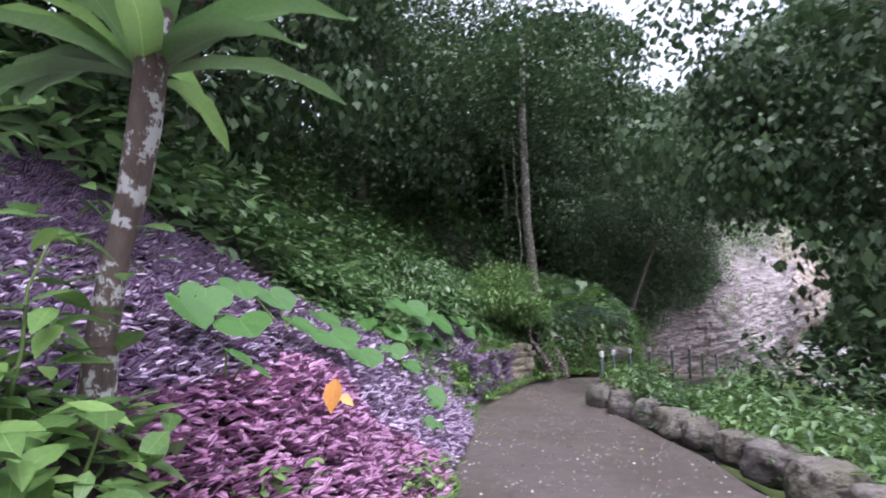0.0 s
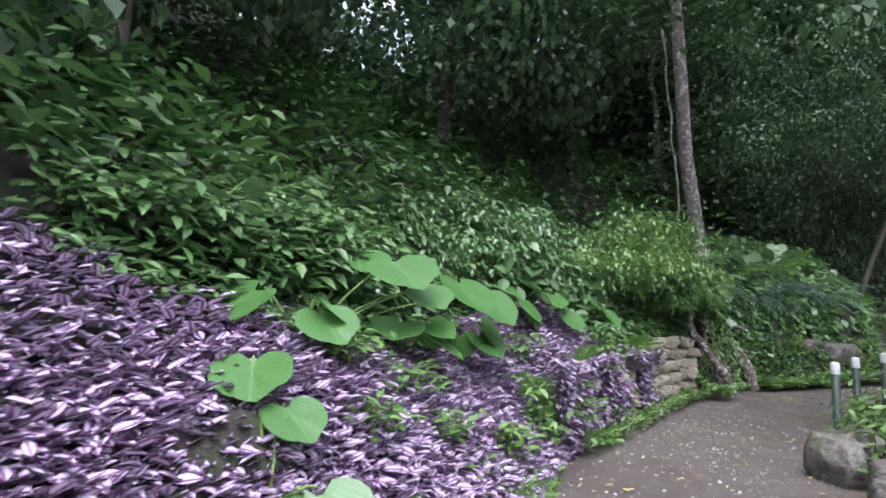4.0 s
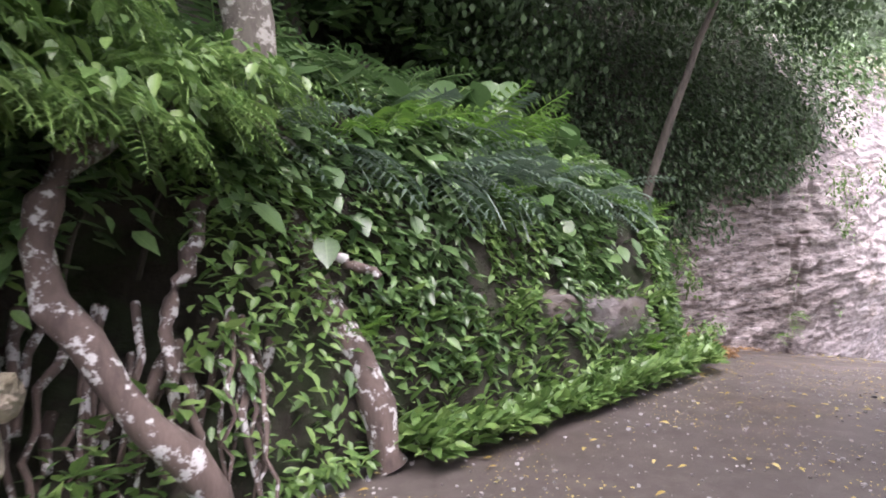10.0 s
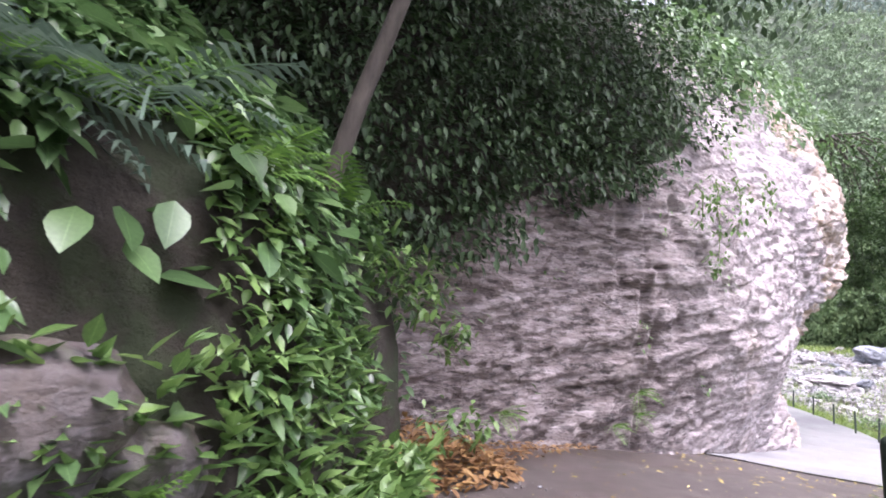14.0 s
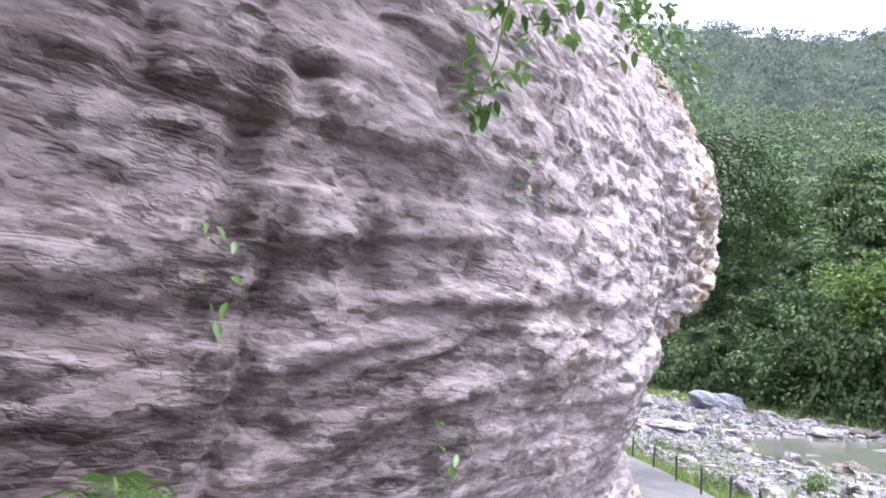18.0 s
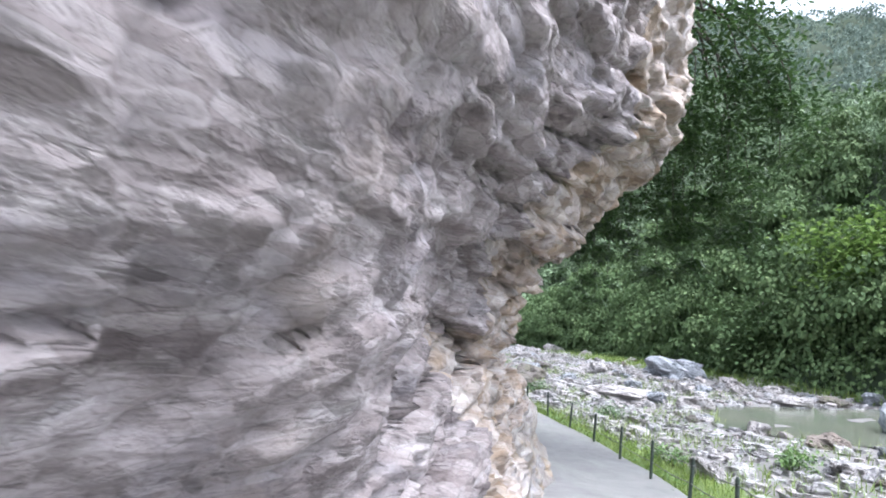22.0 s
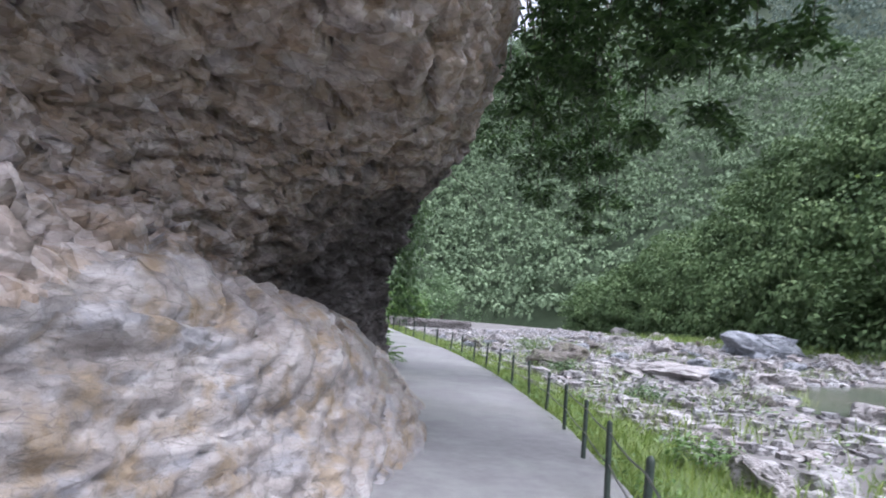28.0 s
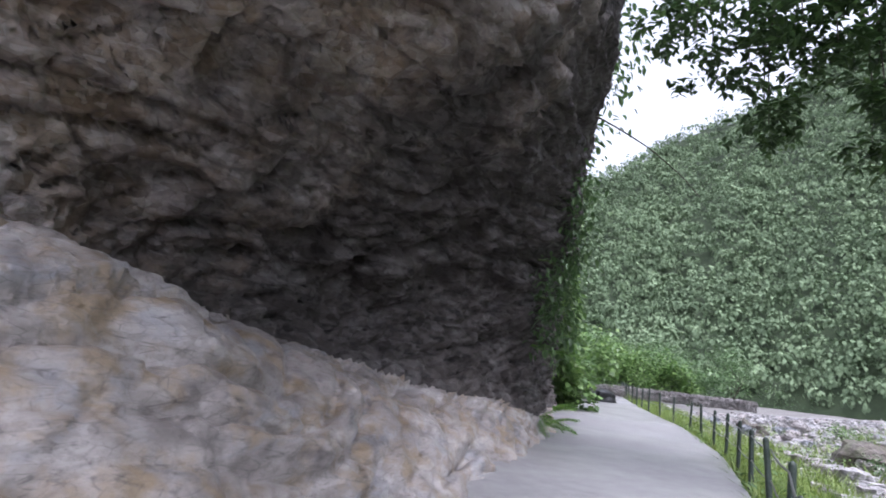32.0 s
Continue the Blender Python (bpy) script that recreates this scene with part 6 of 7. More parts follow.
def river_spots(n, t0, t1, l0, l1, power):
    t = rnd(t0, t1, n)
    l = l0 + (l1 - l0) * rnd(0, 1, n) ** power
    x, y = place(t, l)
    t2, l2 = station(x, y)
    k = (l2 < l0 + 0.6) & ~in_pool(x, y) & (np.abs(l2 - l) < 0.8)
    return x[k], y[k], t2[k], l2[k]


for n, sz, l0, l1, pw, word in ((15000, (0.06, 0.22), -3.0, -24, 1.2, "pale rounded cobbles covering the river bed"), (2600, (0.16, 0.36), -3.8, -26, 1.0, "pale grey stones strewn over the river bed")):
    x, y, t, l = river_spots(n, 17, 73, l0, l1, pw)
    m = len(x)
    r = sz[0] + (sz[1] - sz[0]) * rnd(0, 1, m) ** 2
    z = ground_at(x, y)
    sc = np.stack([r * rnd(0.8, 1.3, m), r * rnd(0.7, 1.1, m), r * rnd(0.5, 0.95, m)], -1)
    v, f = scatter(COBBLES if n < 5000 else RUBBLE, np.stack([x, y, z + 0.2 * sc[:, 2]], -1), sc, rnd(-PI, PI, m))
    stuff("river_cobbles", np_mesh("river_cobbles", v, f, M_RIVER, smooth=False), word, "cobbles")
big = ((39.7, 49.6, .92, 1), (46.2, 50.4, 1.0, 0), (50.4, 48, 1.4, 2), (46.5, 41.5, .52, 0), (37.2, 35.5, .47, 0), (36.7, 33.2, .53, 3), (41.7, 32.6, 1.05, 2), (38.6, 42.3, 1.5, 0), (40, 39.6, .67, 0), (46.2, 62.4, .5, 0), (61, 69.3, .9, 0), (47.1, 37.3, .55, 1), (30.3, 33, .44, 0), (33.6, 31.4, .39, 0))
WORDS = ("pale grey boulder lying on the river bed", "dark wet boulder lying on the river bed", "bluish grey boulder lying on the river bed", "brown boulder lying on the river bed")
M_BLUESTONE = rock_material("bluish_river_stone", ((0.16, 0.17, 0.19), (0.27, 0.29, 0.32), (0.36, 0.38, 0.41), (0.5, 0.52, 0.55)), band=(2, 2, 3), stain=(0.35, 0.32, 0.3), stain_at=0.66, per_piece=0.3)
M_BROWNSTONE = rock_material("brown_river_stone", ((0.14, 0.11, 0.09), (0.26, 0.21, 0.17), (0.34, 0.29, 0.25), (0.46, 0.42, 0.38)), band=(2, 2, 3), stain=(0.35, 0.27, 0.2), per_piece=0.3)
RIVER_MATS = (M_RIVER, M_BOULDER, M_BLUESTONE, M_BROWNSTONE)
BIG = [[np_mesh("river_boulder", *pebble(60 + 3 * k, 6, rough=0.6), m_, smooth=False) for k in range(4)] for m_ in RIVER_MATS]


def river_boulder(x, y, r, kind, flat_=0.6):
    ob = new("river_boulder", BIG[kind][RNG.integers(0, 4)])
    z = float(ground_at([x], [y])[0])
    ob.matrix_basis = Matrix.LocRotScale((x, y, z + 0.25 * r * flat_), Euler((rnd(-0.2, 0.2), rnd(-0.2, 0.2), rnd(-PI, PI))), (r * rnd(0.95, 1.2), r * rnd(0.75, 1.0), r * flat_))
    tagged(ob, WORDS[kind], "boulder", "river boulders")


for x, y, r, kind in big:
    river_boulder(x, y, r, kind, 0.35 if r == 1.5 else 0.7)
x, y, t, l = river_spots(170, 18, 60, -5.0, -24, 0.9)
for a, b in zip(x.tolist(), y.tolist()):
    river_boulder(a, b, 0.2 + 0.5 * float(rnd(0, 1)) ** 2.2, int(RNG.choice(4, p=(0.6, 0.1, 0.2, 0.1))), float(rnd(0.5, 0.8)))
# still pool between the stones
c = POOL.mean(0)
ring = []
for k in range(48):
    q = k / 48 * len(POOL)
    i = int(q)
    ring.append(POOL[i] * (1 - q + i) + POOL[(i + 1) % len(POOL)] * (q - i))
ring = np.array(ring)
rad = np.linspace(0.0, 1.06, 12)
px = c[0] + rad[:, None] * (ring[None, :, 0] - c[0])
py = c[1] + rad[:, None] * (ring[None, :, 1] - c[1])
pz = ground_at(px.ravel(), py.ravel()).reshape(px.shape) + 0.05
i = np.arange(px.size).reshape(px.shape)
j = np.roll(i, -1, 1)
water = new("water", np_mesh("water", np.stack([px, py, pz], -1).reshape(-1, 3), np.stack([i[:-1], i[1:], j[1:], j[:-1]], -1).reshape(-1, 4), M_WATER))
tagged(water, "shallow grey-green pool among the river stones", "water", kind="structure")

# ---------------------------------------------------------------- grass and bushes by the path's river side
BLADE = (np.array([(-0.03, 0, 0), (0.03, 0, 0), (0.025, 0.55, 0.0), (-0.02, 0.55, 0.0), (0.003, 1, -0.16), (-0.003, 1, -0.16)]), np.array([(0, 1, 2, 3), (3, 2, 4, 5)]), np.array([(-1, 0), (1, 0), (1, .55), (-1, .55), (0, 1), (0, 1)]))


def meadow(name, label, n, t0, t1, l_of, size, mat=M_GRASS, shape=BLADE, tilt=(0.5, 1.5), patch=None, up=0.0, category="grass"):
    t = rnd(t0, t1, n)
    l = l_of(t, rnd(0, 1, n))
    x, y = place(t, l)
    if patch is not None:
        lump = np.array([noise.noise((a * patch[0], b * patch[0], 4.0)) for a, b in zip(x, y)])
        k = lump > patch[1]
        x, y, t, l = x[k], y[k], t[k], l[k]
    k = ~in_pool(x, y, -0.2)
    x, y = x[k], y[k]
    m = len(x)
    z = ground_at(x, y) + up * rnd(0, 1, m)
    return stuff(name, leaves(name, shape, np.stack([x, y, z], -1), rnd(*size, m), rnd(-PI, PI, m), rnd(*tilt, m), mat, rnd(-0.5, 0.5, m)), label, category)


meadow("grass_strip", "long yellow-green grass between the fence and the river", 26000, 17, 46, lambda t, u: right_edge(t) - 0.02 - 2.4 * u ** 1.3, (0.12, 0.36))
meadow("grass_strip", "grass growing at the far river path", 9000, 44, 70, lambda t, u: right_edge(t) - 0.05 - 3.5 * u, (0.2, 0.5))
meadow("grass_strip", "tall grass on the slope below the forest path", 11000, 8.5, 18.5, lambda t, u: right_edge(t) - 0.5 - 9 * u, (0.25, 0.5))
meadow("river_grass", "patches of green grass among the river stones", 26000, 18, 60, lambda t, u: -3.0 - 13 * u ** 1.4, (0.2, 0.45), patch=(0.4, -0.02))
meadow("river_weeds", "leafy green weeds among the river stones", 9000, 19, 56, lambda t, u: -2.2 - 6.5 * u, (0.06, 0.16), M_BRIGHT, LEAF, (-0.3, 0.9), (0.5, 0.18), 0.35, "weeds")
meadow("fence_weeds", "low broad-leaved weeds under the fence", 6500, 18, 44, lambda t, u: right_edge(t) + 0.05 - 1.3 * u, (0.05, 0.12), M_BRIGHT, LEAF, (-0.2, 0.9), (0.9, -0.05), 0.22, "weeds")
meadow("far_bank_grass", "bright grass along the foot of the far bank", 16000, 14, 62, lambda t, u: -20.5 - 5.5 * u, (0.35, 0.8), patch=(0.15, -0.15))


def bush(x, y, z, r, h, n, mat=M_SHRUB, leaf=(0.08, 0.16), shape=LEAF, name="bush", label="rounded green bush with small leaves", group="", category="bush", stems=4):
    root = thing(name, label, category, group, at=(x, y, z))
    for k in range(stems):
        a = rnd(-PI, PI)
        v, f = tube(bent((x, y, z - 0.05), (x + 0.5 * r * math.cos(a), y + 0.5 * r * math.sin(a), z + 0.75 * h), (0, 0, 0), 6, 0.05), np.linspace(0.02 + 0.012 * h, 0.006, 6), 5)
        child("stem", np_mesh("stem", v, f, M_DARKBARK), root)
    cl = np.stack([x + RNG.normal(0, 0.42 * r, 14), y + RNG.normal(0, 0.42 * r, 14), z + h * rnd(0.2, 0.9, 14)], -1)
    c = cl[RNG.integers(0, 14, n)] + RNG.normal(0, 1, (n, 3)) * (0.27 * r, 0.27 * r, 0.16 * h)
    c[:, 2] = np.maximum(c[:, 2], z + 0.03)
    child("foliage", leaves("foliage", shape, c, rnd(*leaf, n), rnd(-PI, PI, n), rnd(-0.9, 0.5, n), mat, rnd(-0.5, 0.5, n)), root)
    return root


for x, y, r, h, n, mat in ((32.7, 32.3, 0.5, 0.55, 500, M_BRIGHT), (30.4, 34.1, 0.45, 0.5, 450, M_BRIGHT), (34.4, 39.5, 0.5, 0.5, 400, M_SHRUB), (28.0, 29.0, 0.45, 0.4, 380, M_BRIGHT), (36.5, 46, 0.7, 0.6, 500, M_SHRUB), (41, 55, 0.9, 0.8, 500, M_BRIGHT)):
    bush(x, y, float(ground_at([x], [y])[0]), r, h, n, mat, (0.07, 0.14), label="low leafy bush between the path and the river")
for x, y, r, h, n, mat in ((12.4, 19.6, 0.6, 0.9, 420, M_BRIGHT), (11.0, 18.3, 0.7, 0.9, 420, M_SHRUB), (14.2, 20.6, 0.6, 0.7, 380, M_BRIGHT), (16.4, 22.2, 0.5, 0.6, 380, M_BRIGHT)):
    bush(x, y, float(ground_at([x], [y])[0]), r, h, n, mat, (0.1, 0.22), label="leafy plants just outside the path's fence")
# bushes and trees at the far end of the path
for x, y, r, h, n, mat in ((30.8, 60, 1.7, 3.0, 1600, M_BRIGHT), (32.4, 66, 1.8, 3.6, 1600, M_BRIGHT), (30.0, 54, 1.2, 2.2, 1300, M_BRIGHT), (34.5, 74, 2.6, 4.6, 1800, M_SHRUB), (38.8, 84, 2.6, 4.4, 1800, M_BRIGHT), (29.4, 49.5, 0.9, 1.8, 900, M_BRIGHT), (45.0, 92, 3.4, 5.0, 1800, M_SHRUB), (50, 100, 4, 5.6, 1800, M_SHRUB), (58, 104, 4.5, 6, 1800, M_SHRUB), (35.1, 72.4, 2.0, 3.6, 1500, M_BRIGHT), (37.4, 72.2, 1.9, 3.2, 1500, M_BRIGHT), (39.8, 72.0, 1.8, 2.6, 1300, M_BRIGHT), (42.0, 73.0, 1.7, 2.2, 1200, M_SHRUB)):
    bush(x, y, float(base_z(station(np.array([x]), np.array([y]))[0])[0]) - 0.2, r, h, n * 2, mat, (0.14, 0.3), KITE, "roadside_bush", "light green bush beside the far path", "bushes along the far path")

# ---------------------------------------------------------------- wooded hills
def woods(name, P, n, per, spread_r, leaf, mat, label, v_hi=0.75):
    nu, nv_ = P.shape[:2]
    iu = rnd(0, nu - 1.01, n)
    iv = rnd(0, 1, n) ** 1.15 * (nv_ - 1.01) * v_hi
    a, b = iu.astype(int), iv.astype(int)
    fa, fb = (iu - a)[:, None], (iv - b)[:, None]
    c = (P[a, b] * (1 - fa) + P[a + 1, b] * fa) * (1 - fb) + (P[a, b + 1] * (1 - fa) + P[a + 1, b + 1] * fa) * fb
    r = rnd(*spread_r, n)
    u = RNG.normal(0, 1, (n, per, 3))
    u /= np.linalg.norm(u, axis=2)[..., None]
    u[..., 2] = np.abs(u[..., 2]) * 1.15 - 0.15
    lump = 1 + 0.32 * np.sin(u[..., 0:1] * 5 + rnd(0, 6, (n, 1, 1))) * np.cos(u[..., 1:2] * 5 + rnd(0, 6, (n, 1, 1)))
    pos = c[:, None] + u * r[:, None, None] * lump * rnd(0.72, 1.03, (n, per, 1)) * (1, 1, 1.15)
    yaw = np.arctan2(u[..., 1], u[..., 0]) - PI / 2 + RNG.normal(0, 0.5, (n, per))
    tilt = -np.arccos(np.clip(u[..., 2], -0.2, 1)) + RNG.normal(0, 0.35, (n, per))
    m = n * per
    return stuff(name, leaves(name, KITE, pos.reshape(-1, 3), rnd(*leaf, m), yaw.ravel(), tilt.ravel(), mat, rnd(-0.6, 0.6, m)), label, "woods")


def hill_trees(name, P, n, clumps, per, tree_r, leaf, mat, label, v_hi, lift):
    """Trees made of several rounded clumps of leaves each, with dark gaps between."""
    nu, nv_ = P.shape[:2]
    k = np.arange(n)
    iu, iv = (0.5 + k * 0.7548777) % 1 * (nu - 1.01), (0.5 + k * 0.5698403) % 1 * (nv_ - 1.01) * v_hi
    a, b = iu.astype(int), iv.astype(int)
    fa, fb = (iu - a)[:, None], (iv - b)[:, None]
    c = (P[a, b] * (1 - fa) + P[a + 1, b] * fa) * (1 - fb) + (P[a, b + 1] * (1 - fa) + P[a + 1, b + 1] * fa) * fb + RNG.normal(0, 0.5, (n, 3)) * (1, 1, 0)
    r = rnd(*tree_r, n)
    c[:, 2] += lift * rnd(0.3, 1.0, n) * r * 0.5
    k = RNG.normal(0, 1, (n, clumps, 3))
    k /= np.linalg.norm(k, axis=2)[..., None]
    k[..., 2] = np.abs(k[..., 2])
    cc = c[:, None] + k * r[:, None, None] * (0.62, 0.62, 1.0) * rnd(0.5, 1.0, (n, clumps, 1))
    rr = r[:, None] * rnd(0.28, 0.55, (n, clumps))
    u = RNG.normal(0, 1, (n, clumps, per, 3))
    u /= np.linalg.norm(u, axis=3)[..., None]
    u[..., 2] = np.where(u[..., 2] < -0.2, -u[..., 2], u[..., 2])
    pos = cc[:, :, None] + u * (rr[..., None, None] * rnd(0.7, 1.08, (n, clumps, per, 1))) * (1, 1, 0.8)
    m = n * clumps * per
    yaw = np.arctan2(u[..., 1], u[..., 0]).ravel() - PI / 2 + RNG.normal(0, 0.6, m)
    tilt = -np.arccos(np.clip(u[..., 2], -0.2, 1)).ravel() + RNG.normal(0, 0.3, m)
    return stuff(name, leaves(name, KITE, pos.reshape(-1, 3), rnd(*leaf, m), yaw, tilt, mat, rnd(-0.35, 0.35, m)), label, "woods")


hill_trees("hillside_woods", NEAR_HILL, 430, 8, 80, (1.5, 3.3), (0.2, 0.4), M_HILL, "dense green trees covering the near hillside", 0.8, 1.6)
woods("hillside_shrubs", NEAR_HILL, 420, 110, (0.8, 1.7), (0.2, 0.36), M_HILL, "leafy shrubs along the foot of the hillside", 0.16)
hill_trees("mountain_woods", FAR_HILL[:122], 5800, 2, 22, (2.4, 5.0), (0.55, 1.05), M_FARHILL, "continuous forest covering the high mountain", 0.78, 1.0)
hill_trees("ridge_woods", RIDGE, 2200, 2, 10, (5.0, 9.0), (1.5, 2.6), M_RIDGE, "forest on the distant ridge, paled by painted haze", 0.78, 1.0)
tree(55.5, 38.5, 1.0, 8.5, 0.2, 2.8, 5200, (0.24, 0.45), M_HILLTREE, M_BARK, name="hillside_tree", label="light green tree standing out on the hillside", group="")
tree(55.5, 45.0, -0.6, 5.0, 0.16, 2.4, 4200, (0.24, 0.42), M_HILL, M_BARK, clear=0.15, name="hillside_tree", label="rounded dark tree at the foot of the hillside", group="")

# ---------------------------------------------------------------- fence
def fence_line(pts, gap):
    P = np.array(pts, float)
    d = np.concatenate([[0], np.cumsum(np.hypot(*np.diff(P, axis=0).T))])
    q = np.arange(0.0, d[-1], gap)
    return np.stack([np.interp(q, d, P[:, 0]), np.interp(q, d, P[:, 1])], -1)


SPOTS = fence_line([(9.9, 18.75), (11.15, 20.0), (12.6, 21.0), (14.0, 21.95), (15.5, 22.9), (18.5, 24.9), (21.5, 26.6), (23.9, 28.3), (25.4, 30.2), (27.0, 32.6), (28.5, 35.3), (29.4, 37.3), (30.6, 40.7), (31.4, 43.2), (32.3, 47), (32.8, 52.5), (33.8, 58.5), (35.4, 66), (38, 76), (40, 86)], 1.65)
fence = thing("fence", "low fence of dark green posts with two steel cables", "fence", at=(25.6, 29.7, -1.9))
pv, pf = tube([(0, 0, -0.25), (0, 0, 0.68), (0, 0, 0.7), (0, 0, 0.715)], (0.03, 0.028, 0.024, 0.004), 10)
POST = np_mesh("post", pv, pf, M_POST)
tops = []
st_, _ = station(SPOTS[:, 0], SPOTS[:, 1])
for (x, y), t in zip(SPOTS.tolist(), st_.tolist()):
    z = float(base_z(t)) - 0.02
    ob = new("post", POST)
    ob.parent = fence
    ob.matrix_parent_inverse = Matrix.Translation(-fence.location)
    ob.matrix_basis = Matrix.LocRotScale((x, y, z), Euler((rnd(-0.05, 0.05), rnd(-0.05, 0.05), 0)), (1, 1, rnd(0.95, 1.06) * (1.15 if t < 18 else 1)))
    tops.append((x, y, z))
tops = np.array(tops)
for h in (0.34, 0.62):
    pts = []
    for a, b in zip(tops[:-1], tops[1:]):
        for u in (0, 0.33, 0.66):
            pts.append(a * (1 - u) + b * u + (0, 0, h - 0.12 * u * (1 - u)))
    v, f = tube(pts, np.full(len(pts), 0.008), 5)
    child("cable", np_mesh("cable", v, f, M_WIRE), fence)
rail = thing("fence", "dark green posts with pale caps beside the forest path", "fence", at=(4.5, 12.9, 0))
prev = None
for x, y in ((4.24, 12.47), (4.86, 13.41), (5.7, 14.5), (6.7, 15.6), (7.85, 16.65), (8.95, 17.75)):
    v, f = tube([(x, y, -0.2), (x, y, 0.92), (x, y, 0.93)], (0.045, 0.042, 0.03), 10)
    stake = child("post", np_mesh("post", v, f, M_POST), rail)
    v, f = tube([(x, y, 0.925), (x, y, 1.03), (x, y, 1.05), (x, y, 1.055)], (0.048, 0.047, 0.035, 0.003), 10)
    child("cap", np_mesh("cap", v, f, M_CAP), stake, "pale post cap")
    if prev:
        for h in (0.45, 0.8):
            v, f = tube(bent((prev[0], prev[1], h), (x, y, h), (0, 0, -0.02), 5, 0), np.full(5, 0.008), 5)
            child("cable", np_mesh("cable", v, f, M_WIRE), rail)
    prev = (x, y)
# thin cable across the valley
v, f = tube(bent((23, 40, 9.5), (78, 62, 9.0), (0, 0, -2.2), 24, 0), np.full(24, 0.012), 5)
tagged(new("valley_cable", np_mesh("valley_cable", v, f, M_WIRE)), "thin steel cable spanning the valley", "cable")

# ---------------------------------------------------------------- plants on the cliff
def on_cliff(n, d0, d1, keep):
    """Random places on the cliff's face: position, outward normal."""
    i = RNG.integers(np.searchsorted(CLIFF_D, d0), max(np.searchsorted(CLIFF_D, d1), 1), n)
    j = RNG.integers(0, CLIFF_SURF.shape[1], n)
    P, N = CLIFF_SURF[i, j], CLIFF_NOR[i, j]
    k = keep(CLIFF_D[i], P[:, 2], P)
    return P[k], N[k], CLIFF_D[i][k]


def cliff_cover(name, label, n, d0, d1, keep, size, out, mat, shape=LEAF, tilt=(-1.3, 0.1), category="foliage"):
    P, N, d = on_cliff(n, d0, d1, keep)
    m = len(P)
    yaw = np.arctan2(N[:, 1], N[:, 0]) - PI / 2 + RNG.normal(0, 0.8, m)
    pos = P + N * (rnd(0.0, 1, m) ** 1.5 * out)[:, None]
    return stuff(name, leaves(name, shape, pos, rnd(*size, m), yaw, rnd(*tilt, m), mat, rnd(-0.5, 0.5, m)), label, category)


def ragged(d, z, a, b, amp=0.5):
    return z > np.interp(d, a, b) + amp * (np.sin(2.3 * d) + np.sin(5.1 * d + 1) * 0.6)


cliff_cover("cliff_shrubs", "dark shrubs crowding over the shaded cliff", 60000, 0.4, 9.5, lambda d, z, P: ragged(d, z, (0, 5, 7, 8.5, 9.5), (0.6, 1.6, 2.6, 3.1, 3.6), 0.35), (0.06, 0.14), 0.9, M_DARKLEAF)
cliff_cover("cliff_foliage", "green leaves hanging over the upper cliff", 40000, 8.5, 46, lambda d, z, P: ragged(d, z, (8.5, 12, 16, 20, 26, 34, 38, 46), (4.6, 5.2, 5.4, 5.4, 5.4, 4.4, 3.0, 1.0), 0.3), (0.1, 0.24), 0.8, M_SHRUB)
cliff_cover("cliff_foliage", "yellow-green vines hanging at the cliff's edge", 9000, 9.0, 16, lambda d, z, P: ragged(d, z, (9, 11, 13, 16), (3.6, 4.2, 4.6, 4.8), 0.3) & (np.sin(4.3 * d) > 0.2), (0.05, 0.11), 0.25, M_BRIGHT)
cliff_cover("cliff_plants", "small green plants rooted in the rock's cracks", 4000, 2.0, 10.5, lambda d, z, P: (np.sin(3.1 * d + 1.7 * z) * np.sin(2.3 * z - 1.1 * d + 2) > 0.86) & (z > 0.2), (0.04, 0.09), 0.12, M_BRIGHT)
cliff_cover("recess_foliage", "green leafy plants in the dark rock recess", 12000, 0.6, 4.6, lambda d, z, P: (z < 2.0) & (np.sin(2.1 * d + 0.5) + np.sin(2.9 * z + d) > 0.4), (0.06, 0.13), 0.25, M_SHRUB)
cliff_cover("cliff_end_foliage", "bright leafy growth covering the end of the cliff", 24000, 37.0, 56, lambda d, z, P: (z > np.interp(d, (37, 39, 42), (0.8, -1.5, -2.8))), (0.12, 0.3), 0.7, M_BRIGHT)
for x, y, z, n, ln in ((12.85, 24.1, 0.25, 8, 0.3), (12.8, 24.05, 0.0, 6, 0.26), (12.4, 23.95, -0.1, 6, 0.28), (10.9, 23.7, 0.1, 7, 0.4), (27.9, 42.2, -1.7, 8, 0.7), (28.1, 43.2, -1.9, 8, 0.7), (28.3, 44.6, -1.7, 8, 0.8), (28.0, 42.0, -0.6, 7, 0.6)):
    fern(x, y, z, n, ln, M_FERN, "bright fern growing from the rock", face=-1.1, spread_=1.4, tilt=(-0.8, 0.5))

for x, y, z, r, n in ((9.7, 22.5, 1.25, 0.3, 170), (9.3, 22.4, 1.5, 0.32, 170), (10.1, 22.85, 0.95, 0.2, 80), (9.9, 22.3, 0.3, 0.2, 60), (10.25, 22.5, 0.22, 0.16, 40)):
    rp = thing("recess_plant", "bright leafy plant rooted beside the dark recess", "plant", "recess plants", at=(x, y + 0.2, z - 0.3))
    v, f = tube(bent((x, y + 0.2, z - 0.3), (x, y, z), (0, 0, 0.05), 5, 0.02), np.linspace(0.012, 0.004, 5), 5)
    child("stem", np_mesh("stem", v, f, M_STALK), rp)
    c = np.array((x, y, z)) + RNG.normal(0, 1, (n, 3)) * (0.55 * r, 0.35 * r, 0.5 * r)
    child("foliage", leaves("foliage", LEAF_FULL, c, rnd(0.07, 0.13, n), rnd(-PI, PI, n), rnd(-0.9, 0.3, n), M_BRIGHT), rp)
